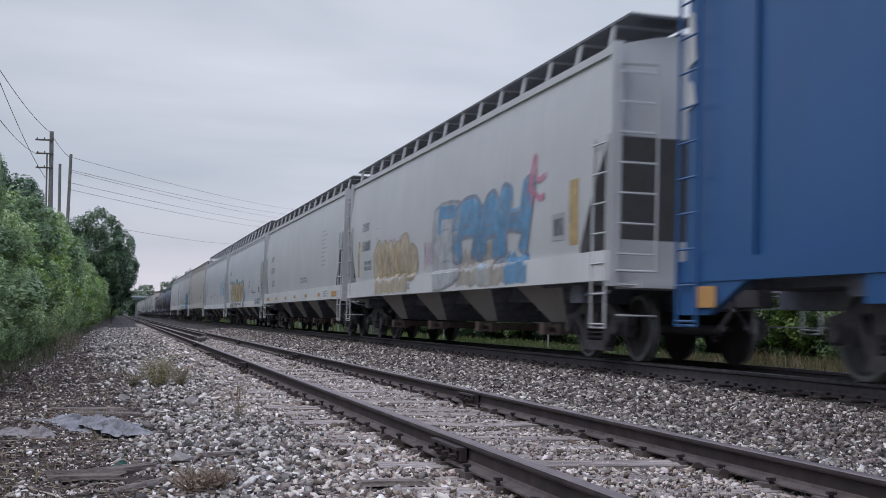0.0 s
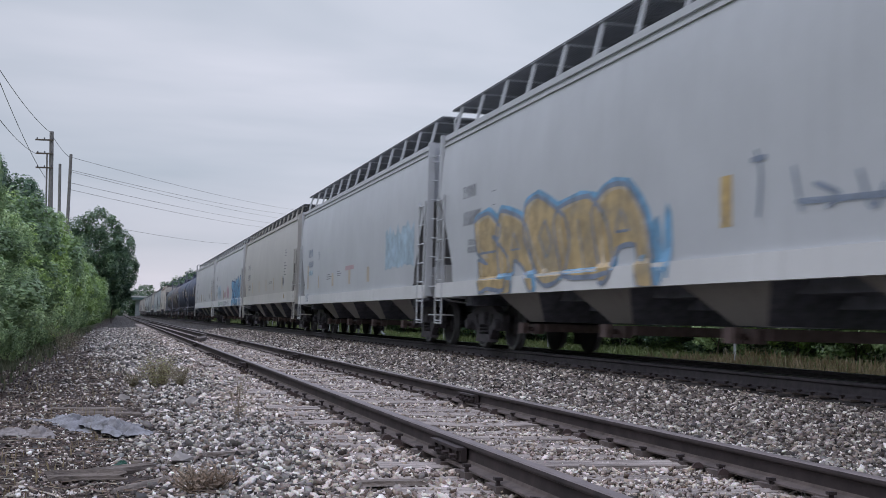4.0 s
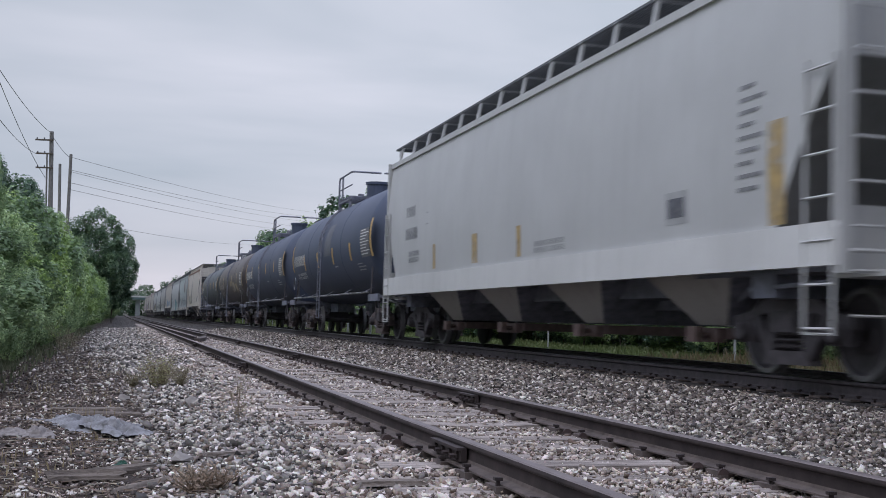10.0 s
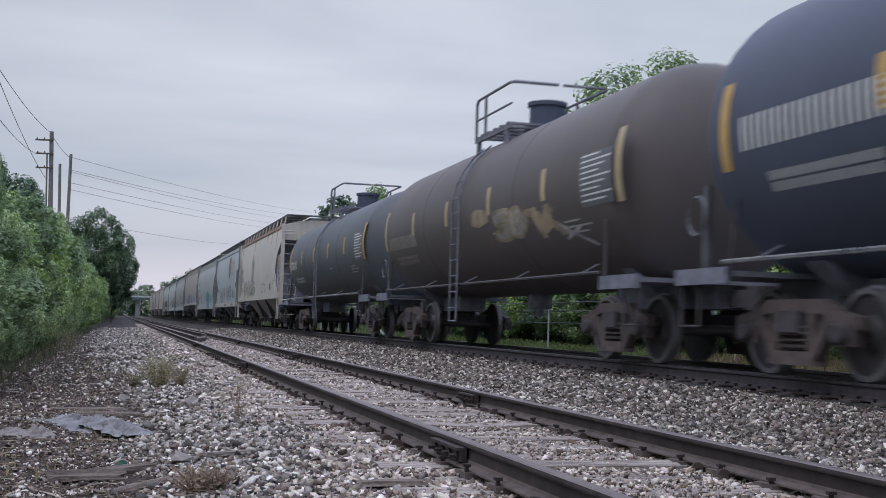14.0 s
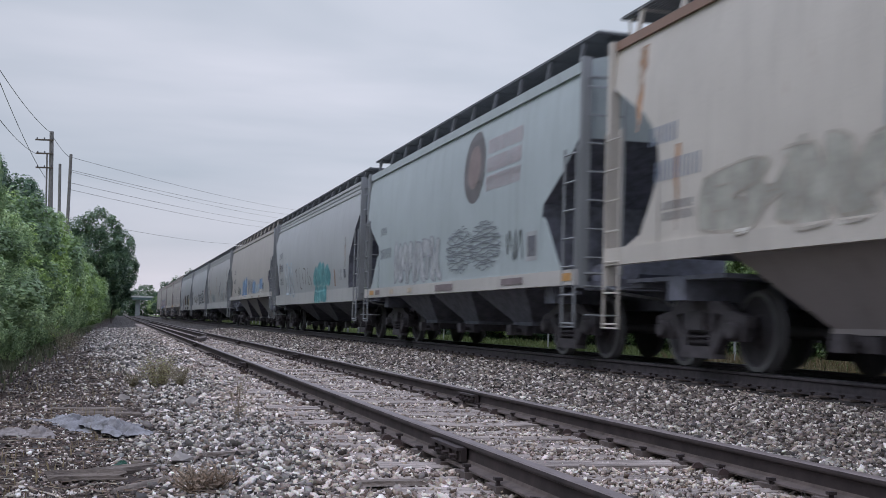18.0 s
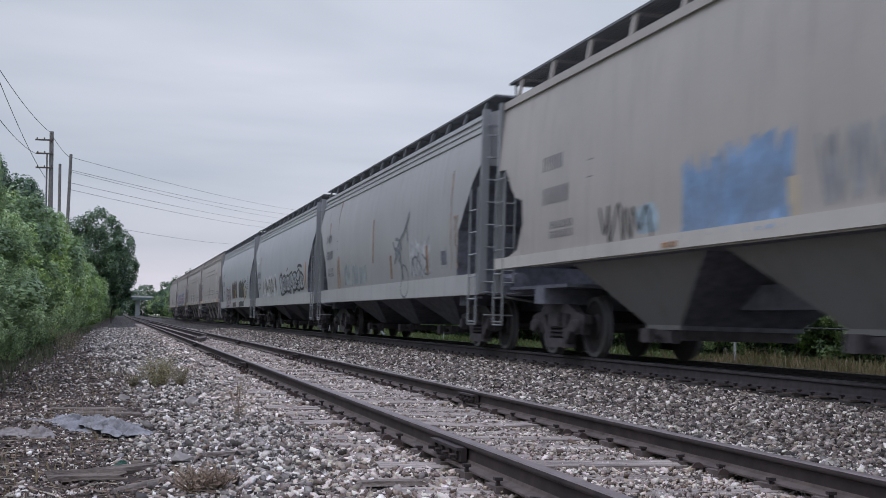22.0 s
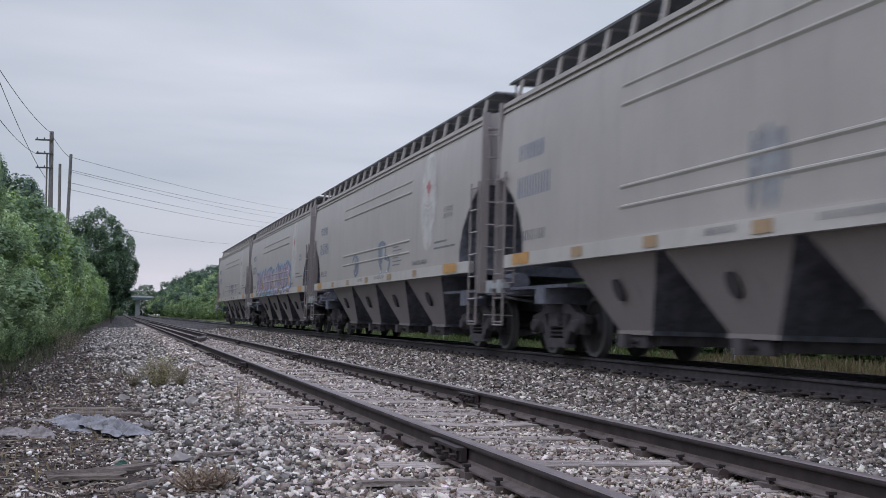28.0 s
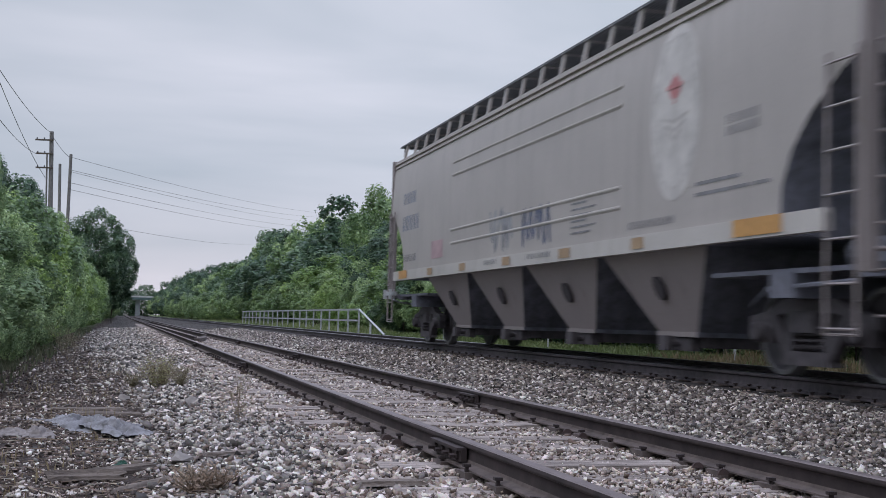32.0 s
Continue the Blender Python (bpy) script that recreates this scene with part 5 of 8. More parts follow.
    for i in range(nb):
        yy = -H + 0.5 + (2 * H - 1.0) * i / (nb - 1)
        o = part("board_bracket", br, M[st.get("bracket_paint", st["paint"])] if st.get("light_brackets", True) else M["grate"], car)
        o.location = (0, yy, 0)
        o = part("board_bracket", br, M[st.get("bracket_paint", st["paint"])] if st.get("light_brackets", True) else M["grate"], car)
        o.location = (0, yy, 0)
        o.rotation_euler = (0, 0, math.pi)

    def hatch_make(bm):
        box(bm, -0.38, 0.38, -H + 0.5, H - 0.5, z_top + 0.12, max(z_top + 0.22, zb - 0.06))
    part("roof_hatch", cached("roof_hatch|" + key, hatch_make), M["grate"], car)

    def crossover_make(bm):
        lattice(bm, bars(-1.15, 1.15, 4, 0.03), bars(H - 0.25, H + 0.1, 6, 0.024), zb - 0.04, zb - 0.004, lambda i, j: i % 2 == 0 or j % 2 == 0)
    for turn in (0, 180):
        o = part("end_running_board", cached("end_running_board|" + key, crossover_make), M["grate"], car)
        o.rotation_euler = (0, 0, radians(turn))
        hold = cached("roof_handhold|%.2f%.2f" % (H, zb), lambda bm: pipe(bm, [(-1.3, H - 0.05, z_top), (-1.3, H - 0.02, z_top + 0.34), (-1.12, H + 0.02, zb + 0.02)], 0.02, 5))
        o = part("roof_handhold", hold, trim, car)
        o.rotation_euler = (0, 0, radians(turn))
        br2 = cached("step_bracket|%.2f" % H, lambda bm: (box(bm, -1.63, -1.5, H - 0.55, H + 0.3, 1.06, 1.15), box(bm, -1.66, -1.56, H - 0.5, H - 0.34, 0.98, 1.2), box(bm, -1.66, -1.56, H + 0.08, H + 0.24, 0.98, 1.2)))
        if st["type"] == "grain":
            for m, q in ((1, 0), (-1, 180)):
                o = part("step_bracket", br2, M["galv"], car, "pale steel step bracket")
                o.rotation_euler = (0, 0, radians(turn))
                break
    lever = cached("uncoupling_lever|%.2f" % H, lambda bm: pipe(bm, [(-1.52, H + 0.06, 1.0), (-1.3, H + 0.16, 0.92), (-0.7, H + 0.26, 0.86), (-0.2, H + 0.34, 0.7)], 0.022, 5))
    part("uncoupling_lever", lever, M["galv"], car, "bent pale steel lever")
    near = cached("uncoupling_lever_mirror|%.2f" % H, lambda bm: pipe(bm, [(-1.52, -H - 0.06, 1.0), (-1.3, -H - 0.16, 0.92), (-0.7, -H - 0.26, 0.86), (-0.2, -H - 0.34, 0.7)], 0.022, 5))
    part("uncoupling_lever", near, M["galv"], car, "bent pale steel lever")
    # discharge bays
    nbay, y0, y1 = st["bays"]
    y0, y1 = -P / 2 + y0, P / 2 - y1
    pitch = (y1 - y0) / nbay
    spec = dict(st["bay"], top=z_sill0 + 0.12)
    bay = cached("bay|" + st["type"] + "%.2f" % pitch, lambda bm: bay_make(bm, pitch, spec))
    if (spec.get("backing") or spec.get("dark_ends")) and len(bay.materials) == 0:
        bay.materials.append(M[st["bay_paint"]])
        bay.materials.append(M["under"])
        # end sheets take the darker colour: shade between the bays, painted by facing
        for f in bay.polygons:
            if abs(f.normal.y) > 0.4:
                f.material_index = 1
    gate = cached("gate|" + st["type"], lambda bm: gate_make(bm, st["bay"]))
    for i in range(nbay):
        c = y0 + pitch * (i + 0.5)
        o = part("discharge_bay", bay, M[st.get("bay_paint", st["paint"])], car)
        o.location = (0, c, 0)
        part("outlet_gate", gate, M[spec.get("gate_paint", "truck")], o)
        if spec.get("hatch"):
            for turn in (0, 180):
                h = part("hatch_cover", cached("hatch_cover|" + st["type"], lambda bm: cover_make(bm, spec), 30), M["truck"], o, "dark oval hatch cover")
                h.rotation_euler = (0, 0, radians(turn))
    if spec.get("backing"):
        # added block that keeps the gaps between bays dark and closed
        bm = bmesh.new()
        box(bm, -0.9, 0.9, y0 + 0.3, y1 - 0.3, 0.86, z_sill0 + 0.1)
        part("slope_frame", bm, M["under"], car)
    ends(car, P, 2 * H)
    over = st.get("over", 2.15)
    for s in (-1, 1):
        c = s * (P / 2 - over)
        part("body_bolster", cached("body_bolster", lambda bm: box(bm, -1.36, 1.36, -0.22, 0.22, 0.80, 1.06)), M["under"], car).location = (0, c, 0)
        part("shear_plate", cached("shear_plate|%.2f%.2f" % (H, over), lambda bm: box(bm, -1.34, 1.34, -over + P / 2 - H + 0.5, 1.5, 1.04, 1.09)), M["under"], car).location = (0, c, 0)
        if s > 0:
            car.children[-1].rotation_euler = (0, 0, math.pi)
    bogie(car, -P / 2 + over)
    bogie(car, P / 2 - over)
    under_gear(car, H, st)
    return car


def ladder_end(bm, z_top):
    # near half of the end: inner rail and its two ties to the corner post, in one bent piece
    pipe(bm, [(-1.5, -0.1, 1.2), (-0.96, -0.13, 1.2), (-0.96, -0.13, z_top - 0.28), (-1.5, -0.1, z_top - 0.28)], 0.024, 5)


def ladder_side(bm, high, mirror=False):
    s = -1 if mirror else 1
    pipe(bm, [(-1.6, s * 0.5, high), (-1.6, s * 0.5, 0.45), (-1.6, s * 0.03, 0.45), (-1.6, s * 0.03, high)], 0.02, 5)


def rungs(ladder, p, q, z0, z1, mat, step=0.4):
    """Rungs of a ladder between the uprights at p and q, given as (x, y)."""
    me = cached("rung|%.2f%.2f%.2f%.2f" % (*p, *q), lambda bm: tube(bm, (*p, 0), (*q, 0), 0.014, 5))
    z = z0
    while z < z1:
        part("rung", me, mat, ladder).location = (0, 0, z)
        z += step


def bay_make(bm, pitch, b):
    """One discharge bay: sloping sheets that narrow from the sill to the outlet."""
    zt, zb = b.get("top", 1.22), b["bottom"]
    wt, wb = b["half_top"], b["half_bottom"]
    lt, lb = pitch * b["long_top"] / 2, b["long_bottom"] / 2
    zm = b.get("flare", zt - 0.02)
    top = [(-wt, -lt, zt), (wt, -lt, zt), (wt, lt, zt), (-wt, lt, zt)]
    bot = [(-wb, -lb, zb), (wb, -lb, zb), (wb, lb, zb), (-wb, lb, zb)]
    loft(bm, [top, bot])
    if b.get("lip"):
        box(bm, -wb - 0.03, wb + 0.03, -lb - 0.05, lb + 0.05, zb - 0.03, zb + 0.03)


def cover_make(bm, b):
    """Oval cover plate on the sloping side of a bay."""
    zt, zb, wt, wb = b["top"], b["bottom"], b["half_top"], b["half_bottom"]
    for s in (-1,):
        t = 0.5
        x = s * (wt + (wb - wt) * t + 0.012)
        z = zt + (zb - zt) * t
        ring0 = [(x + s * 0.0, 0.13 * math.cos(a), z + 0.15 * math.sin(a)) for a in [2 * math.pi * i / 10 for i in range(10)]]
        slope = (wt - wb) / (zt - zb)
        ring0 = [(p[0] + s * (p[2] - z) * slope, p[1], p[2]) for p in ring0]
        ring1 = [(p[0] + s * 0.05, p[1], p[2]) for p in ring0]
        loft(bm, [ring0, ring1])


def gate_make(bm, b):
    zb, wb, lb = b["bottom"], b["half_bottom"], b["long_bottom"] / 2
    w = b.get("gate", wb)
    box(bm, -w, w, -lb, lb, zb - 0.16, zb - 0.03)
    box(bm, -w - 0.12, -w, -lb * 0.7, lb * 0.7, zb - 0.2, zb - 0.04)
    tube(bm, (-w - 0.3, 0, zb - 0.12), (w + 0.3, 0, zb - 0.12), 0.035, 8)
    box(bm, -w - 0.34, -w - 0.24, -0.12, 0.12, zb - 0.2, zb - 0.02)


def under_gear(car, H, st):
    bm = bmesh.new()
    # brake pipe, air tank and rods at the front end
    tube(bm, (-0.7, -H + 0.2, 1.25), (-0.7, -H + 1.3, 1.25), 0.16, 12)
    box(bm, -1.05, -0.75, -H + 0.3, -H + 0.7, 1.06, 1.3)
    pipe(bm, [(-1.35, -H + 0.4, 0.94), (-1.3, -H + 2.0, 0.9), (-0.8, -H + 3.2, 0.75)], 0.025, 6)
    part("brake_gear", bm, M["under"], car)
    bm = bmesh.new()
    wheel = [(0.27 * math.cos(2 * math.pi * i / 18), 0, 0.27 * math.sin(2 * math.pi * i / 18)) for i in range(19)]
    pipe(bm, [(0.75 + a, -H - 0.22, 2.35 + c) for a, _, c in wheel], 0.018, 5)
    for k in range(3):
        a = k * 2.094
        tube(bm, (0.75, -H - 0.22, 2.35), (0.75 + 0.27 * math.cos(a), -H - 0.22, 2.35 + 0.27 * math.sin(a)), 0.014, 5)
    tube(bm, (0.75, -H - 0.24, 2.35), (0.75, -H + 0.0, 2.35), 0.05, 8)
    part("hand_brake_wheel", bm, M["under"], car)


CURVED = [(1.0, 1.555), (1.44, 1.56), (2.2, 1.585), (3.2, 1.56), (3.9, 1.5), (4.22, 1.45)]
SLAB = [(1.0, 1.55), (1.44, 1.55), (3.0, 1.57), (3.8, 1.52), (4.22, 1.44)]
ROUND = [(0.9, 1.50), (1.27, 1.53), (2.0, 1.60), (2.8, 1.61), (3.5, 1.56), (3.95, 1.46), (4.28, 1.38)]
CUT_A = [(0.0, 3.0), (0.33, 2.55), (0.66, 2.05), (0.98, 1.55), (1.0, 1.3)]
CUT_E = [(0.0, 3.3), (0.4, 3.02), (0.67, 2.71), (1.06, 2.35), (1.22, 2.2), (1.35, 1.77), (1.45, 1.54), (1.46, 1.1)]
CUT_S = [(0.0, 3.12), (0.16, 2.98), (0.6, 2.7), (1.4, 2.3), (1.48, 2.1), (1.5, 1.3)]
CUT_H = [(0.0, 3.06), (0.36, 3.04), (0.7, 2.68), (0.9, 2.53), (1.26, 2.44), (1.33, 2.07), (1.34, 1.4)]
CUT_C = [(0.0, 3.6), (0.4, 3.42), (1.05, 3.1), (1.3, 2.9), (1.48, 2.6), (1.52, 2.3), (1.53, 1.3)]
GUSSET_C = [(1.54, 2.3), (1.39, 2.05), (1.05, 1.61), (0.6, 1.48), (0.6, 1.4), (1.56, 1.4)]
GUSSET_H = [(1.35, 2.07), (1.11, 1.66), (0.61, 1.56), (0.61, 1.5), (1.37, 1.5)]
GUSSET_S = [(1.5, 2.1), (1.36, 2.03), (0.83, 1.42), (0.6, 1.24), (0.6, 1.2), (1.52, 1.2)]
CUT_F = [(0.0, 2.95), (0.3, 2.82), (0.8, 2.5), (1.1, 2.2), (1.27, 1.87), (1.3, 1.4)]
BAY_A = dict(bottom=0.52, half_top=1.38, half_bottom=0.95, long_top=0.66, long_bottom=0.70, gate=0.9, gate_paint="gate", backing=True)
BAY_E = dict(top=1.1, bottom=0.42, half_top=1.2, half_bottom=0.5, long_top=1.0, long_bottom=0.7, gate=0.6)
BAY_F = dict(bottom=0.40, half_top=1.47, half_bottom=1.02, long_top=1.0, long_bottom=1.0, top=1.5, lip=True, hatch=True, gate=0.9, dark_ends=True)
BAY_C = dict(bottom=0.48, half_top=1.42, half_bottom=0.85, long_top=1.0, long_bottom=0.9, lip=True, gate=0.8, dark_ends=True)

PLASTIC = dict(type="pellet", bay_paint="dusty_bay", sill_paint="white_sill", slope_shade="grime", sill=(1.07, 1.47), paint="white", prof=CURVED, cut=CUT_A, eaves=((4.17, 0.11, 0.05),), bays=(4, 2.15, 3.05), bay=BAY_A, platform_paint="white", stub=1.62, brackets=15)
SMOOTH = dict(type="smooth", bay_paint="dusty_bay", sill_paint="white_sill", slope_shade="grime", sill=(0.96, 1.24), paint="pale", prof=SLAB, cut=CUT_A, eaves=((4.17, 0.10, 0.05), (4.03, 0.05, 0.03)), bays=(4, 2.15, 3.05), bay=BAY_A, platform_paint="white", stub=1.62, brackets=13, board=(0.3, 1.3), board_z=0.58)
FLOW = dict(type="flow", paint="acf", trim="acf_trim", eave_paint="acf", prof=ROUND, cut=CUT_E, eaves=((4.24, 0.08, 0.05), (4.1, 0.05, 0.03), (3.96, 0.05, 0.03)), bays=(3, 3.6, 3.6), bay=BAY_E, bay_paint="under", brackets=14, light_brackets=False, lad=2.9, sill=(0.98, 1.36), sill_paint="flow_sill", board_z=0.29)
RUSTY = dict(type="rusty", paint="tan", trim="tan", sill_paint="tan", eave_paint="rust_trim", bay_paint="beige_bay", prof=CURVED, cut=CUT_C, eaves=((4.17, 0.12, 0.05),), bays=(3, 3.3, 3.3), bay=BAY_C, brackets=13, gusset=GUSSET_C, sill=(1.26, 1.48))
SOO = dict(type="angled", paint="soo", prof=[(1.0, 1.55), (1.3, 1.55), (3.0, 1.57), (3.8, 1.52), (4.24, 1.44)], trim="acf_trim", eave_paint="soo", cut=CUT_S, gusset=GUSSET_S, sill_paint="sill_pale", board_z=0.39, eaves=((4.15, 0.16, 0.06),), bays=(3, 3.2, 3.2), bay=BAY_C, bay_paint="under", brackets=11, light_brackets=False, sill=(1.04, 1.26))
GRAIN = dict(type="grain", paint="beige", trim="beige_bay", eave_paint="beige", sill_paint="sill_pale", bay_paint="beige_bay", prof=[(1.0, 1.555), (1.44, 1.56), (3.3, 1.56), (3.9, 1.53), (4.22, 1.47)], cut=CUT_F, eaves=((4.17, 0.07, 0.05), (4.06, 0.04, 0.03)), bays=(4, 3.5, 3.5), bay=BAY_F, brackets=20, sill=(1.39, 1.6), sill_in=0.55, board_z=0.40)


def with_paint(st, paint, **more):
    d = dict(st)
    d["paint"] = paint
    d.update(more)
    return d


def tank(name, P, r, mid, paint, label, ladder_y=0.0):
    """A tank car: long shell with domed heads, stub sills, saddle plates, platform and fittings on top."""
    car = tagged(new(name), label, "tank car", "cars of the freight train")
    H = P / 2 - 0.85

    def shell_make(bm):
        yy = [(-H + 0.72 - 0.72 * math.cos(math.pi / 2 * i / 8), max(0.02, r * math.sin(math.pi / 2 * i / 8))) for i in range(9)]
        rings = yy + [(-H + 0.72 + (2 * H - 1.44) * k / 6, r) for k in range(1, 6)] + [(-a, b) for a, b in yy[::-1]]
        n = 40
        loft(bm, [[(q * math.cos(2 * math.pi * k / n), y, mid + q * math.sin(2 * math.pi * k / n)) for k in range(n)] for y, q in rings])
    part("tank_shell", cached("tank_shell|%.2f%.2f" % (P, r), shell_make, 30), M[paint], car)

    def band_make(bm):
        n = 40
        loft(bm, [[(q * math.cos(2 * math.pi * k / n), y, mid + q * math.sin(2 * math.pi * k / n)) for k in range(n)] for y, q in ((-0.06, r), (-0.05, r + 0.006), (0.05, r + 0.006), (0.06, r))], cap=False)
    for yy in (-H * 0.38, H * 0.42):
        o = part("weld_band", cached("weld_band|%.2f" % r, band_make, 30), M[paint], car)
        o.location = (0, yy, 0)
    for s in (-1, 1):
        bm = bmesh.new()
        y = s * (P / 2 - 2.3)
        prism_xz(bm, [(-0.45, 0.88), (0.45, 0.88), (1.12, mid - r * 0.66), (-1.12, mid - r * 0.66)], y - 0.2, y + 0.2)
        box(bm, -0.3, 0.3, min(y - s * 1.6, s * (P / 2 - 0.75)), max(y - s * 1.6, s * (P / 2 - 0.75)), 0.74, 1.1)
        part("saddle", bm, M["under"], car)
        bm = bmesh.new()
        lo, hi = sorted((s * (P / 2 - 0.55), s * (P / 2 - 1.75)))
        box(bm, -1.5, 1.5, lo, hi, 1.04, 1.1)
        box(bm, -1.52, -1.46, lo, hi, 0.96, 1.14)
        part("end_platform", bm, M["under"], car)
        for x in (-1.45, 1.45):
            bm = bmesh.new()
            y2 = s * (P / 2 - 0.6)
            pipe(bm, [(x, y2 - s * 1.1, 1.1), (x * 0.97, y2 - s * 1.2, 1.9), (x * 0.8, y2 - s * 1.3, 2.1)], 0.022, 6)
            part("end_handrail", bm, M["truck"], car)
            bm = bmesh.new()
            pipe(bm, [(x, y2, 1.08), (x, y2, 0.5), (x, y2 - s * 0.42, 0.5), (x, y2 - s * 0.42, 1.08)], 0.02, 6)
            part("sill_step", bm, M["truck"], car)
    for x in (-1.53, 1.53):
        bm = bmesh.new()
        pipe(bm, [(x, -P / 2 + 1.7, 1.19), (x, P / 2 - 1.7, 1.19)], 0.026, 6)
        for k in range(5):
            y = -P / 2 + 2.4 + (P - 4.8) * k / 4
            hold = bmesh.new()
            pipe(hold, [(x, y, 1.19), (x * 0.82, y, 1.34)], 0.014, 5)
            part("rail_bracket", hold, M["under"], car)
        part("side_handrail", bm, M["faded_line"] if paint != "brown" else M["truck"], car, "long pipe handrail along the shell")
    # platform and fittings on top
    zt = mid + r
    py = 0.2
    for i in range(6):
        bm = bmesh.new()
        y = py - 1.0 + i * 0.4
        box(bm, -1.0, 1.0, y - 0.07, y + 0.07, zt + 0.0, zt + 0.04)
        part("platform_slat", bm, M["under"], car)
    for x in (-0.95, 0.95):
        bm = bmesh.new()
        box(bm, x - 0.03, x + 0.03, py - 1.1, py + 1.1, zt - 0.08, zt)
        part("platform_beam", bm, M["under"], car)
        for yy in (-0.9, 0.9):
            bm = bmesh.new()
            box(bm, x - 0.04, x + 0.04, py + yy - 0.04, py + yy + 0.04, zt - 0.42, zt - 0.04)
            part("platform_leg", bm, M["under"], car)
        bm = bmesh.new()
        pipe(bm, [(x, py + 0.5, zt - 0.1), (x, py + 0.5, zt + 0.78)], 0.03, 6)
        part("guard_rail", bm, M["under"], car)
        bm = bmesh.new()
        pipe(bm, [(x, py + 1.1, zt), (x, py + 1.1, zt + 0.7), (x, py + 1.0, zt + 0.78), (x, py - 1.0, zt + 0.78), (x * 0.93, py - 1.1, zt + 0.78), (x * 0.05, py - 1.1, zt + 0.78)], 0.03, 6)
        part("guard_rail", bm, M["under"], car)
        bm = bmesh.new()
        pipe(bm, [(x, py + 1.1, zt + 0.38), (x, py - 1.1, zt + 0.38)], 0.022, 5)
        part("guard_rail", bm, M["under"], car)
    bm = bmesh.new()
    tube(bm, (0, py - 0.4, zt - 0.06), (0, py - 0.4, zt + 0.1), 0.44, 20)
    tube(bm, (0, py - 0.4, zt + 0.1), (0, py - 0.4, zt + 0.48), 0.34, 20)
    tube(bm, (0, py - 0.4, zt + 0.48), (0, py - 0.4, zt + 0.56), 0.38, 20)
    part("valve_housing", bm, M["black"], car)
    bm = bmesh.new()
    tube(bm, (-0.25, py + 1.0, zt - 0.05), (-0.25, py + 1.0, zt + 0.2), 0.16, 12)
    tube(bm, (-0.25, py + 1.0, zt + 0.2), (-0.25, py + 1.0, zt + 0.32), 0.1, 8)
    part("relief_valve", bm, M["under"], car)
    # brake stand at the rear platform
    bm = bmesh.new()
    box(bm, -1.3, -1.22, P / 2 - 0.9, P / 2 - 0.78, 1.1, 2.1)
    wheel = [(0.22 * math.cos(2 * math.pi * i / 14), 0.22 * math.sin(2 * math.pi * i / 14)) for i in range(15)]
    pipe(bm, [(-1.4, P / 2 - 0.84 + a, 1.75 + c) for a, c in wheel], 0.02, 5)
    part("brake_stand", bm, M["grate"], car, "pale steel hand brake stand")
    # side ladder: two bent uprights, each rung a piece
    ly = ladder_y + 0.35
    bm = bmesh.new()
    over = [(-(r + 0.07) * math.cos(k / 5 * 0.9), mid + (r + 0.07) * math.sin(k / 5 * 0.9)) for k in range(1, 6)]
    bend = [(-r - 0.06, ly - 0.24, 0.5), (-r - 0.06, ly - 0.24, mid)] + [(x, ly - 0.24, z) for x, z in over]
    pipe(bm, bend[::-1] + [(x, ly + 0.24, z) for x, _, z in bend], 0.02, 5)
    lad = part("side_ladder", bm, M["under"], car)
    rungs(lad, (-r - 0.06, ly - 0.24), (-r - 0.06, ly + 0.24), 0.75, mid, M["under"], 0.3)
    for k in range(4):
        a = 0.15 + 0.22 * k
        me = cached("rung|tank", lambda bm: tube(bm, (0, -0.24, 0), (0, 0.24, 0), 0.014, 5))
        part("rung", me, M["under"], lad).location = (-(r + 0.07) * math.cos(a), ly, mid + (r + 0.07) * math.sin(a))
    bm = bmesh.new()
    tube(bm, (0, 0, mid - r - 0.25), (0, 0, mid - r + 0.1), 0.22, 12)
    tube(bm, (0, 0, mid - r - 0.4), (0, 0, mid - r - 0.2), 0.1, 8)
    part("bottom_outlet", bm, M["under"], car)
    for s, turn in ((-1, 0), (1, 180)):
        c = part("coupler", cached("coupler", coupler_make), M["truck"], car)
        c.location = (0, s * P / 2, 0)
        c.rotation_euler = (0, 0, radians(180 + turn))
    bogie(car, -P / 2 + 2.3, "truck_brown")
    bogie(car, P / 2 - 2.3, "truck_brown")
    return car


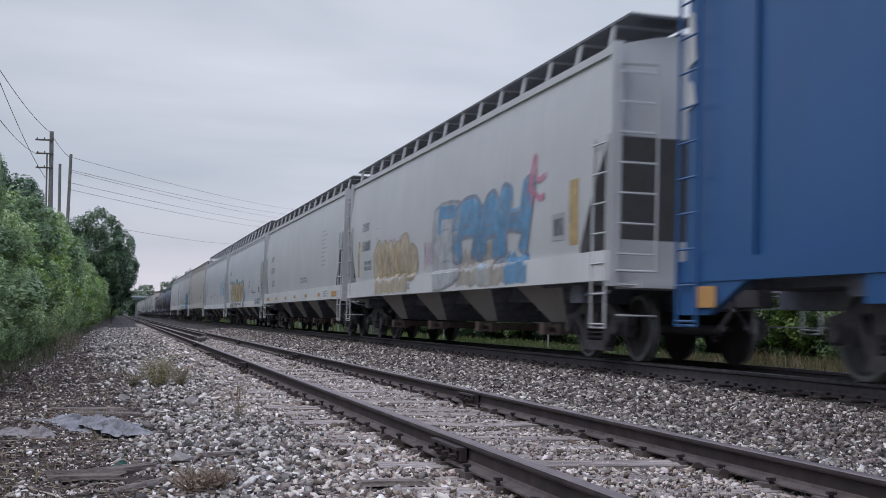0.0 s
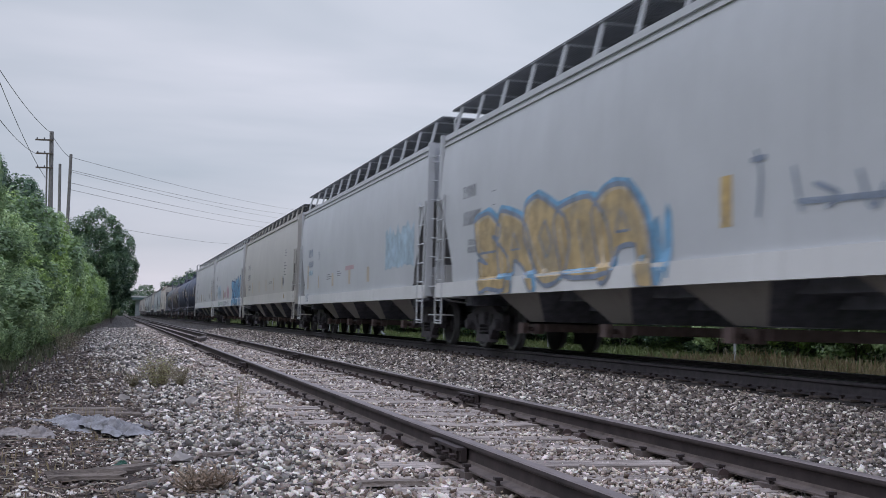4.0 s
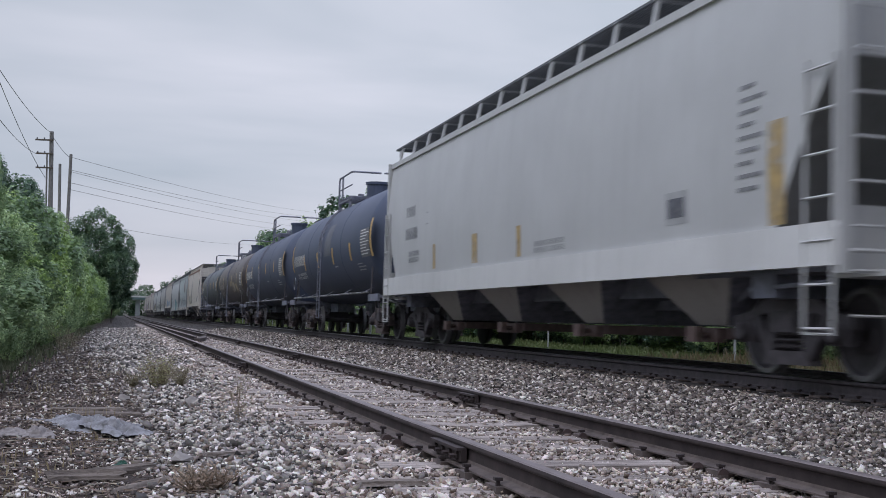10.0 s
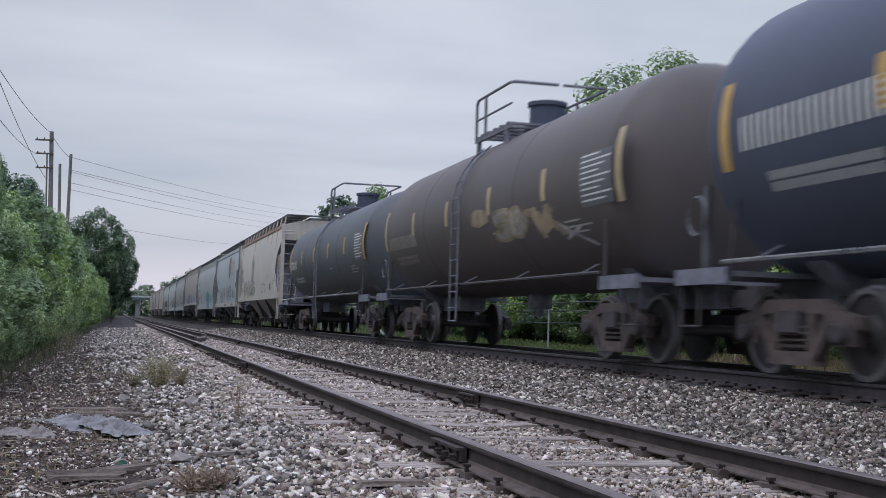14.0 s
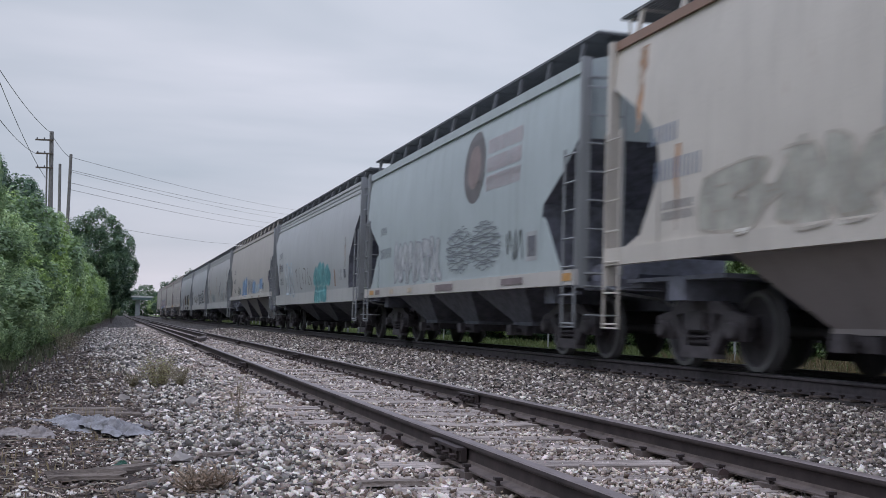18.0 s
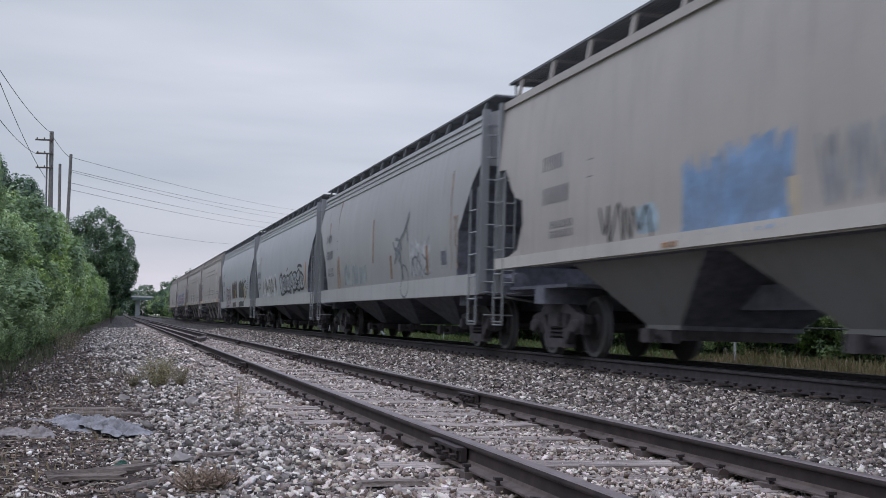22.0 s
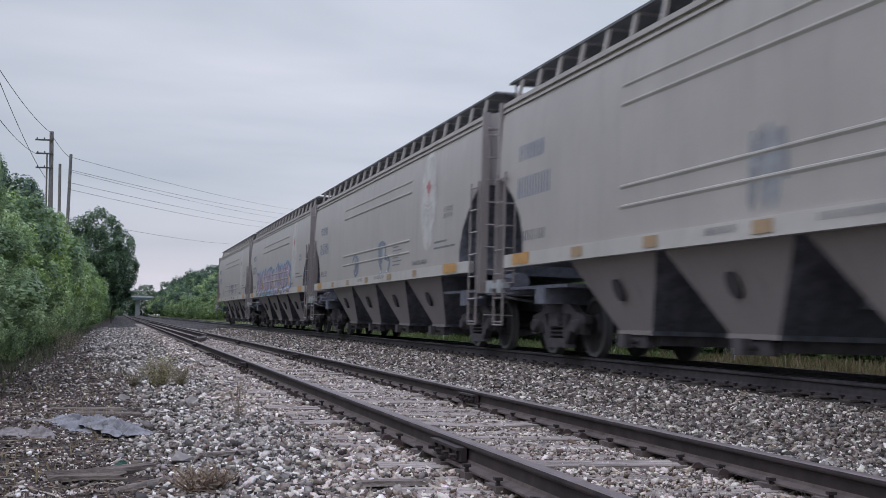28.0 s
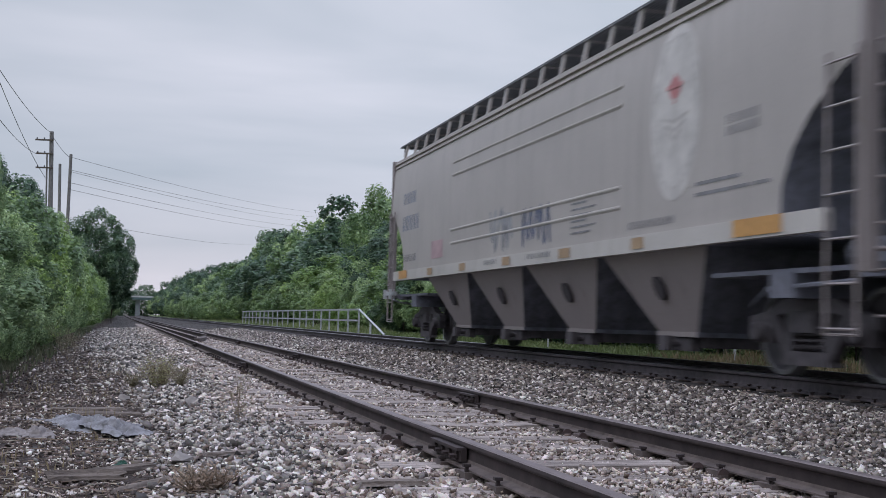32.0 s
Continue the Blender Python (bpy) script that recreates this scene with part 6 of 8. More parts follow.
def boxcar(name, P, label):
    car = tagged(new(name), label, "boxcar", "cars of the freight train")
    H = P / 2 - 1.63
    bm = bmesh.new()
    box(bm, -1.53, 1.53, -H, H, 1.15, 4.9)
    prism_xz(bm, [(-1.55, 4.86), (1.55, 4.86), (0.5, 5.06), (-0.5, 5.06)], -H - 0.03, H + 0.03)
    part("car_body", bm, M["blue"], car)
    for i in range(7):
        for x in (-1.545, 1.545):
            y = 7.2 - 2.4 * i
            bm = bmesh.new()
            prism = [(x - 0.03, y - 0.11), (x + 0.03, y - 0.06), (x + 0.03, y + 0.06), (x - 0.03, y + 0.11)]
            loft(bm, [[(a, b, 1.2) for a, b in prism], [(a, b, 4.7) for a, b in prism]])
            part("side_post", bm, M["blue"], car)
    for x in (-1.56, 1.56):
        bm = bmesh.new()
        box(bm, x - 0.06, x + 0.06, -H, H, 0.98, 1.22)
        box(bm, x - 0.04, x + 0.04, -H + 3.5, H - 3.5, 0.72, 1.0)
        for q in (-1, 1):
            lo, hi = sorted((q * H, q * (H - 1.5)))
            prism_x(bm, [(lo, 0.98), (hi, 0.98), (hi if q > 0 else hi - 0.8, 0.62), (lo + 0.8 if q > 0 else lo, 0.62)], x - 0.045, x + 0.045)
        part("side_sill", bm, M["blue"], car)
    bm = bmesh.new()
    pipe(bm, [(-1.65, H - 0.03, 4.7), (-1.65, H - 0.03, 0.5), (-1.65, H - 0.5, 0.5), (-1.65, H - 0.5, 4.7)], 0.024, 5)
    lad = part("side_ladder", bm, M["blue"], car)
    rungs(lad, (-1.65, H - 0.5), (-1.65, H - 0.03), 0.55, 4.6, M["blue"])
    bm = bmesh.new()
    box(bm, -1.64, -1.625, H - 0.9, H - 0.44, 0.70, 0.93)
    part("reflector", bm, M["orange"], car, "bright orange reflector plate")
    for z0, z1 in ((2.95, 3.3), (3.45, 4.1), (4.2, 4.7)):
        bm = bmesh.new()
        prism_x(bm, [(H - 0.2, z0 + 0.05), (H - 0.04, z0), (H - 0.02, z1), (H - 0.14, z1 - 0.06)], -1.552, -1.538)
        part("peeling_strip", bm, M["white_sill"], car, "peeling white reflective strip")
    for q in (-1, 1):
        bm = bmesh.new()
        y = q * (P / 2 - 4.85)
        box(bm, -1.4, 1.4, y - 0.25, y + 0.25, 0.8, 1.1)
        part("body_bolster", bm, M["under"], car)
        bm = bmesh.new()
        box(bm, -1.6, -1.5, y - 1.75, y - 1.35, 0.55, 0.98)
        part("jacking_pad", bm, M["blue"], car)
    bm = bmesh.new()
    for z in (1.5, 2.3, 3.1, 3.9):
        box(bm, -1.4, 1.4, H, H + 0.07, z, z + 0.25)
    part("end_rib", bm, M["blue"], car)
    bm = bmesh.new()
    box(bm, -1.0, 1.0, -H + 0.4, H - 0.4, 0.92, 1.14)
    part("underframe", bm, M["under"], car)
    ends(car, P, 2 * H)
    bogie(car, -P / 2 + 4.85)
    bogie(car, P / 2 - 4.85)
    return car


# the train, front to rear: coupler plane of each car's front end at the start
JOINTS = [-6.6, 14.03, 33.41, 53.0, 72.25, 91.2, 110.79, 130.71, 150.5, 167.34, 184.46, 201.1, 218.5, 236.09, 251.97, 270.68, 290.95, 309.52, 328.2, 347.34, 366.74, 386.62, 406.33, 426.0]
TRAIN = []


def build_train():
    hop = "covered hopper car"
    make = [
        lambda p: boxcar("boxcar", p, "blue steel boxcar with ribbed sides and an orange reflector"),
        lambda p: hopper("hopper_car", p, 0, PLASTIC, "white " + hop + ", blue and yellow graffiti"),
        lambda p: hopper("hopper_car", p, 0, PLASTIC, "clean white " + hop + ", orange reflector tape"),
        lambda p: hopper("hopper_car", p, 0, SMOOTH, "pale white " + hop + ", yellow graffiti letters"),
        lambda p: hopper("hopper_car", p, 0, SMOOTH, "pale smooth-sided " + hop + ", blue square mark"),
        lambda p: hopper("hopper_car", p, 0, with_paint(PLASTIC, "offwhite", sill_paint="cream_sill"), "cream white " + hop + " with roof boards"),
        lambda p: hopper("hopper_car", p, 0, PLASTIC, "white " + hop + ", light blue graffiti letters"),
        lambda p: hopper("hopper_car", p, 0, PLASTIC, "white " + hop + ", ahead of the tank cars"),
        lambda p: tank("tank_car", p, 1.62, 2.63, "black", "long black tank car with white stencils and a top platform"),
        lambda p: tank("tank_car", p, 1.6, 2.6, "dusty_black", "long dusty black tank car with yellow tape marks"),
        lambda p: tank("tank_car", p, 1.55, 2.58, "brown", "rust-brown weathered tank car with pale graffiti"),
        lambda p: tank("tank_car", p, 1.5, 2.55, "grey_tank", "short dark grey tank car with white stencilled marks"),
        lambda p: hopper("hopper_car", p, 0, RUSTY, "rusty faded tan " + hop + " with roof boards"),
        lambda p: hopper("hopper_car", p, 0, SOO, "cool grey " + hop + ", dark round emblem"),
        lambda p: hopper("hopper_car", p, 0, FLOW, "weathered light grey " + hop + ", teal graffiti"),
        lambda p: hopper("hopper_car", p, 0, with_paint(RUSTY, "taupe", trim="acf_trim", sill_paint="sill_pale", type="rusty2", cut=CUT_H, gusset=GUSSET_H, bay_paint="grime", eave_paint="taupe", sill=(1.38, 1.56)), "dusty beige grey " + hop + ", blue graffiti"),
        lambda p: hopper("hopper_car", p, 0, with_paint(FLOW, "acf_warm", type="flow2"), "stained light grey " + hop + ", dark scrawls"),
        lambda p: hopper("hopper_car", p, 0, with_paint(FLOW, "acf"), "light grey " + hop + ", black and white graffiti"),
        lambda p: hopper("hopper_car", p, 0, with_paint(FLOW, "acf"), "light grey " + hop + ", dark brown graffiti"),
    ] + [lambda p: hopper("hopper_car", p, 0, GRAIN, "beige grey " + hop + ", white oval emblem")] * 4
    for fn, a, b in zip(make, JOINTS, JOINTS[1:]):
        car = fn(b - a)
        TRAIN.append((car, (a + b) / 2))


build_train()


# ---- paint marks on the cars: stencils, tape, emblems and graffiti ----
def worn(m, least, scale=2.2):
    """Thin, patchy paint through which the car's own colour shows."""
    nt = m.node_tree
    co = nt.nodes.new("ShaderNodeTexCoord")
    n = node(nt, "ShaderNodeTexNoise", Scale=scale, Detail=7.0, Roughness=0.7)
    nt.links.new(co.outputs["Object"], n.inputs["Vector"])
    r = nt.nodes.new("ShaderNodeMapRange")
    r.inputs["From Min"].default_value, r.inputs["From Max"].default_value = 0.36, 0.62
    r.inputs["To Min"].default_value, r.inputs["To Max"].default_value = least, 1.0
    nt.links.new(n.outputs["Fac"], r.inputs["Value"])
    nt.links.new(r.outputs["Result"], nt.nodes["Principled BSDF"].inputs["Alpha"])
    return m


for key in ("mark_dark", "mark_blue", "faded_line", "yellow"):
    worn(M[key], 0.35)


def tone(name, col, rough=0.6):
    if name not in M:
        M[name] = plain(name, col, rough, 0, 0.22, 2.5, 0)
    return M[name]


INKS = dict(sky_blue=(0.16, 0.36, 0.55), deep_blue=(0.03, 0.06, 0.16), mustard=(0.50, 0.36, 0.17), amber=(0.55, 0.36, 0.07), pink=(0.55, 0.22, 0.30), red=(0.45, 0.07, 0.12),
            teal=(0.09, 0.32, 0.34), black=(0.018, 0.018, 0.022), brown=(0.085, 0.055, 0.05), white=(0.60, 0.60, 0.60), silver=(0.42, 0.44, 0.46), olive=(0.13, 0.12, 0.075), orange=(0.42, 0.16, 0.06),
            lilac=(0.36, 0.28, 0.42), pale_blue=(0.38, 0.50, 0.58), mint=(0.42, 0.52, 0.46), faded=(0.30, 0.31, 0.33), cornflower=(0.20, 0.32, 0.51), plum=(0.16, 0.05, 0.07), orchid=(0.50, 0.36, 0.44), wheat=(0.52, 0.43, 0.30), khaki=(0.36, 0.29, 0.19), azure=(0.12, 0.29, 0.47), slate=(0.20, 0.24, 0.31), sand=(0.40, 0.36, 0.31), lichen=(0.43, 0.42, 0.37), pale_teal=(0.22, 0.42, 0.44), rust_orange=(0.36, 0.20, 0.10), old_rust=(0.33, 0.20, 0.13), dusk=(0.33, 0.31, 0.37), charcoal=(0.045, 0.042, 0.042), haze=(0.47, 0.48, 0.49), sage=(0.345, 0.385, 0.385), gunmetal=(0.17, 0.185, 0.205))


def ink(k):
    if "spray_" + k not in M:
        worn(tone("spray_" + k, INKS[k], 0.5), 0.5)
    return M["spray_" + k]


class side_of:
    """How far out the side of a hopper lies at height z, and the lowest height to paint."""

    def __init__(self, st):
        self.prof, self.sill = st["prof"], st.get("sill", (1.06, 1.44))
        self.low = self.sill[0] + 0.01

    def __call__(self, z):
        return lerp_tab(self.prof, z) if z > self.sill[1] + 0.005 else self.prof[0][1] + 0.055


class shell_of:
    """The same for the round shell of a tank."""

    def __init__(self, r, mid):
        self.r, self.mid, self.low = r, mid, mid - r * 0.9

    def __call__(self, z):
        return math.sqrt(max(0.01, self.r ** 2 - (z - self.mid) ** 2))


def patch(bm, surf, y0, z0, y1, z1, lift, skew=0.0):
    """A painted rectangle that follows the side of the car."""
    n = max(1, math.ceil(abs(z1 - z0) / 0.08))
    rows = []
    for i in range(n + 1):
        z = max(surf.low, z0 + (z1 - z0) * i / n)
        x = -surf(z) - lift
        k = skew * (z - z0)
        rows.append((bm.verts.new((x, y0 + k, z)), bm.verts.new((x, y1 + k, z))))
    for (a, b), (c, d) in zip(rows, rows[1:]):
        bm.faces.new((a, b, d, c))


def stencil(car, surf, y0, z0, y1, z1, n, mat, rows=1, name="stencil_marking"):
    """Unreadable lettering as plain bars: n to the row."""
    bm = bmesh.new()
    h = (z0 - z1) / rows
    for r in range(rows):
        top = z0 - r * h
        w = (y0 - y1) / n
        if n == 1:
            patch(bm, surf, y0, top - h * 0.34, y0 - (y0 - y1) * (0.62, 1.0, 0.8)[r % 3], top, 0.005)
            continue
        for i in range(n):
            # two thin upright bars to each letter's place
            a = y0 - w * i
            patch(bm, surf, a, top - h * 0.8, a - w * 0.22, top, 0.005)
            patch(bm, surf, a - w * 0.48, top - h * 0.8, a - w * 0.7, top, 0.005)
    tagged(part(name, bm, mat, car), kind="stuff")


def tape(car, surf, spots, mat, name="reflector_tape"):
    for y0, z0, y1, z1 in spots:
        bm = bmesh.new()
        patch(bm, surf, y0, z1, y1, z0, 0.005)
        part(name, bm, mat, car)


def ellipse(bm, surf, y, z, a, b, lift):
    n = 22
    rows = []
    for i in range(n + 1):
        t = math.pi * (i / n - 0.5)
        zz, w = z + b * math.sin(t), a * math.cos(t) + 0.001
        x = -surf(zz) - lift
        rows.append([bm.verts.new((x, y + w * k, zz)) for k in (1, 0.33, -0.33, -1)])
    for p, q in zip(rows, rows[1:]):
        for k in range(3):
            bm.faces.new((p[k], p[k + 1], q[k + 1], q[k]))


def curve_through(pts, n=4):
    out = []
    P = [pts[0]] + list(pts) + [pts[-1]]
    for i in range(1, len(P) - 2):
        a, b, c, d = P[i - 1:i + 3]
        for k in range(n):
            t = k / n
            out.append(tuple(0.5 * (2 * b[j] + (c[j] - a[j]) * t + (2 * a[j] - 5 * b[j] + 4 * c[j] - d[j]) * t * t + (3 * b[j] - a[j] - 3 * c[j] + d[j]) * t ** 3) for j in (0, 1)))
    return out + [tuple(pts[-1])]


def ribbon(bm, surf, pts, w, lift):
    rows = []
    n = len(pts)
    for i, (y, z) in enumerate(pts):
        a, b = pts[max(0, i - 1)], pts[min(n - 1, i + 1)]
        dy, dz = b[0] - a[0], b[1] - a[1]
        ln = math.hypot(dy, dz) or 1
        k = w / 2 * (1.0 if 0 < i < n - 1 else 0.65)
        ny, nz = -dz / ln * k, dy / ln * k
        p, q = (y + ny, max(surf.low, z + nz)), (y - ny, max(surf.low, z - nz))
        rows.append((bm.verts.new((-surf(p[1]) - lift, *p)), bm.verts.new((-surf(q[1]) - lift, *q))))
    for (a, b), (c, d) in zip(rows, rows[1:]):
        bm.faces.new((a, b, d, c))


SHAPES = {          # outlines of sprayed shapes in a unit box, and the lines drawn inside them
    "tee": ([(0.3, 0.0), (0.33, 0.6), (0.02, 0.64), (0.0, 0.98), (0.5, 1.02), (1.0, 0.94), (0.96, 0.6), (0.68, 0.6), (0.74, 0.02)], [[(0.34, 0.6), (0.66, 0.6)]]),
    "arch": ([(0.0, 0.0), (0.06, 0.72), (0.3, 1.0), (0.66, 0.98), (0.92, 0.7), (1.0, 0.0), (0.7, 0.02), (0.64, 0.3), (0.4, 0.3), (0.34, 0.02)], [[(0.38, 0.5), (0.5, 0.72), (0.62, 0.5), (0.38, 0.5)]]),
    "drop": ([(0.5, 0.0), (0.1, 0.14), (0.0, 0.55), (0.2, 0.92), (0.55, 1.0), (0.9, 0.8), (1.0, 0.4), (0.82, 0.1)], [[(0.45, 0.3), (0.36, 0.55), (0.55, 0.72), (0.64, 0.46), (0.45, 0.3)]]),
    "wave": ([(0.05, 0.06), (0.1, 0.36), (0.5, 0.34), (0.08, 0.6), (0.14, 0.92), (0.6, 1.0), (0.98, 0.86), (0.9, 0.66), (0.55, 0.7), (0.98, 0.42), (0.86, 0.06), (0.45, 0.0)], [[(0.2, 0.5), (0.7, 0.5)]]),
    "fork": ([(0.0, 0.04), (0.1, 1.0), (0.36, 0.96), (0.42, 0.58), (0.6, 0.6), (0.66, 1.04), (0.92, 0.98), (1.0, 0.0), (0.72, 0.02), (0.64, 0.34), (0.38, 0.32), (0.3, 0.0)], [[(0.4, 0.46), (0.62, 0.47)]]),
    "bolt": ([(0.0, 0.0), (0.12, 0.55), (0.0, 0.95), (0.42, 1.02), (0.5, 0.62), (0.7, 1.0), (1.0, 0.9), (0.78, 0.5), (1.0, 0.04), (0.66, 0.0), (0.52, 0.3), (0.36, 0.0)], [[(0.2, 0.2), (0.34, 0.7)]]),
    "hump": ([(0.0, 0.0), (0.02, 0.7), (0.25, 0.98), (0.75, 1.0), (0.98, 0.72), (1.0, 0.0)], [[(0.55, 0.1), (0.5, 0.75)]]),
    "block": ([(0.04, 0.0), (0.0, 0.96), (0.95, 1.0), (1.0, 0.6), (0.7, 0.52), (0.98, 0.4), (0.94, 0.04)], [[(0.3, 0.3), (0.6, 0.3)], [(0.3, 0.72), (0.6, 0.72)]]),
}


def loop_through(pts, n=3):
    """A closed, slightly rounded outline through the corners."""
    m, out = len(pts), []
    for i in range(m):
        a, b, c, d = pts[i - 1], pts[i], pts[(i + 1) % m], pts[(i + 2) % m]
        for k in range(n):
            t = k / n
            h = (2 * t ** 3 - 3 * t * t + 1, -2 * t ** 3 + 3 * t * t, 0.3 * (t ** 3 - 2 * t * t + t), 0.3 * (t ** 3 - t * t))
            out.append(tuple(h[0] * b[j] + h[1] * c[j] + h[2] * (c[j] - a[j]) + h[3] * (d[j] - b[j]) for j in (0, 1)))
    return out


def fill_outline(bm, surf, pts, lift, step=0.07):
    """Fills a closed outline of (y, z) on the side of a car in level strips."""
    def spans(z):
        hits = []
        for (ya, za), (yb, zb) in zip(pts, pts[1:] + pts[:1]):
            if (za > z) != (zb > z):
                hits.append(ya + (yb - ya) * (z - za) / (zb - za))
        hits.sort()
        return list(zip(hits[::2], hits[1::2]))
    lo, hi = max(surf.low, min(p[1] for p in pts)), max(p[1] for p in pts)
    n = max(1, math.ceil((hi - lo) / step))
    for i in range(n):
        za, zb = lo + (hi - lo) * i / n, lo + (hi - lo) * (i + 1) / n
        A, B = spans(za + 1e-4), spans(zb - 1e-4)
        if len(A) != len(B):
            A = B = spans((za + zb) / 2)
        for (a0, a1), (b0, b1) in zip(A, B):
            xa, xb = -surf(za) - lift, -surf(zb) - lift
            bm.faces.new([bm.verts.new(p) for p in ((xa, a0, za), (xa, a1, za), (xb, b1, zb), (xb, b0, zb))])


def piece(car, surf, y0, z0, y1, z1, shapes, fill, line, shine=None, w=0.06, seed=1, rise=0.0, widths=None, halo=None):
    """A sprayed piece: filled shapes side by side, each with its outline and inner lines."""
    rng = random.Random(seed)
    widths = widths or [1.0] * len(shapes)
    total, at = sum(widths), 0.0
    body, outl, glow, back = bmesh.new(), bmesh.new(), bmesh.new(), bmesh.new()
    for i, (name, wd) in enumerate(zip(shapes, widths)):
        a, b = y0 + (y1 - y0) * (at - 0.12 * wd) / total, y0 + (y1 - y0) * (at + wd * 1.16) / total
        at += wd
        up, dn = z0 + rise * (i / max(1, len(shapes) - 1)) - rng.uniform(0, 0.14) * (z0 - z1), z1 + rng.uniform(0, 0.08) * (z0 - z1)
        lean = rng.uniform(-0.35, 0.3) * (b - a)

        def on(u, v):
            return (a + (b - a) * u + lean * (v - 0.5), dn + (up - dn) * v)
        ring, lines = SHAPES[name]
        pts = loop_through([on(u + rng.uniform(-0.11, 0.11), v + rng.uniform(-0.09, 0.07)) for u, v in ring])
        fill_outline(body, surf, pts, 0.0075 + 0.0006 * (i % 3))
        if line:
            ribbon(outl, surf, pts + pts[:2], w, 0.0105 + 0.0006 * (i % 3))
            for ln in lines:
                ribbon(outl, surf, [on(*p) for p in ln], w * 0.9, 0.0106 + 0.0006 * (i % 3))
        if halo:
            mid = ((a + b) / 2, (up + dn) / 2)
            fill_outline(back, surf, [(mid[0] + (p - mid[0]) * 1.1 - 0.06, mid[1] + (q - mid[1]) * 1.08 + 0.05) for p, q in pts], 0.004 + 0.0003 * (i % 3))
        if shine:
            mid = ((a + b) / 2, (up + dn) / 2)
            inner = [(mid[0] + (p - mid[0]) * 0.8, mid[1] + (q - mid[1]) * 0.82 + 0.06 * (up - dn)) for p, q in pts]
            ribbon(glow, surf, inner[: len(inner) // 2], w * 1.2, 0.0098 + 0.0002 * (i % 3))
    for bm, col, name in ((body, fill, "graffiti_letters"), (outl, line, "graffiti_outline"), (glow, shine, "graffiti_highlight"), (back, halo, "graffiti_halo")):
        if col:
            tagged(part(name, bm, ink(col), car, col.replace("_", " ") + " sprayed graffiti shapes" if bm is body else ""), kind="stuff")
        else:
            bm.free()


def strokes(car, surf, lines, col, w=0.08, name="graffiti_tag"):
    """Free brush strokes through (y, z)."""
    bm = bmesh.new()
    for k, ln in enumerate(lines):
        ribbon(bm, surf, curve_through(ln, 5), w, 0.0118 + 0.0002 * k)
    tagged(part(name, bm, ink(col), car), kind="stuff")


def scrawl(car, surf, y0, z0, y1, z1, col, w=0.07, n=7, seed=1):
    """A thin scribbled tag."""
    rng = random.Random(seed)
    bm = bmesh.new()
    pts = []
    for i in range(n * 2):
        pts.append((y0 + (y1 - y0) * (i + rng.uniform(-0.6, 0.6)) / (2 * n - 1), (z1 if i % 2 else z0) + rng.uniform(-0.3, 0.3) * (z0 - z1)))
    pts = [(a, min(max(b, z1), z0)) for a, b in pts]
    ribbon(bm, surf, curve_through(pts, 5), w, 0.006)
    part("graffiti_tag", bm, ink(col), car)


def blob(car, surf, y0, z0, y1, z1, col, seed=1, name="graffiti_patch"):
    """A ragged rolled-on patch of paint."""
    rng = random.Random(seed)
    bm = bmesh.new()
    n = 9
    cols = []
    for i in range(2 * n + 1):
        y = y0 + (y1 - y0) * i / (2 * n)
        lo, hi = z1 + rng.uniform(0, 0.10) * (z0 - z1), z0 - rng.uniform(0, 0.28) * (z0 - z1)
        cols.append([bm.verts.new((-surf(z) - 0.0035, y + rng.uniform(-0.02, 0.02), z)) for z in [lo + (hi - lo) * k / 5 for k in range(6)]])
    for p, q in zip(cols, cols[1:]):
        for k in range(5):
            bm.faces.new((p[k], p[k + 1], q[k + 1], q[k]))
    part(name, bm, ink(col), car)


def streak(car, surf, y0, z0, y1, z1, mat, seed):
    """A stain that runs down and thins out."""
    rng = random.Random(seed)
    bm = bmesh.new()
    rows = []
    for i in range(9):
        t = i / 8
        z, w, m = z0 + (z1 - z0) * t, (y0 - y1) / 2 * (1 - 0.8 * t) * rng.uniform(0.75, 1.2), (y0 + y1) / 2 + rng.uniform(-0.03, 0.03)
        rows.append((bm.verts.new((-surf(z) - 0.003, m + w, z)), bm.verts.new((-surf(z) - 0.003, m - w, z))))
    for (a, b), (c, d) in zip(rows, rows[1:]):
        bm.faces.new((a, b, d, c))
    part("rust_stain", bm, mat, car)


def placard(car, surf, y0, z0, y1, z1):
    bm = bmesh.new()
    patch(bm, surf, y0, z1, y1, z0, 0.004)
    part("placard_border", bm, tone("dim_stencil", (0.35, 0.35, 0.35)), car)
    bm = bmesh.new()
    d = (y0 - y1) * 0.14
    patch(bm, surf, y0 - d, z1 + d, y1 + d, z0 - d, 0.008)
    part("placard", bm, M["mark_dark"], car, "dark data placard")


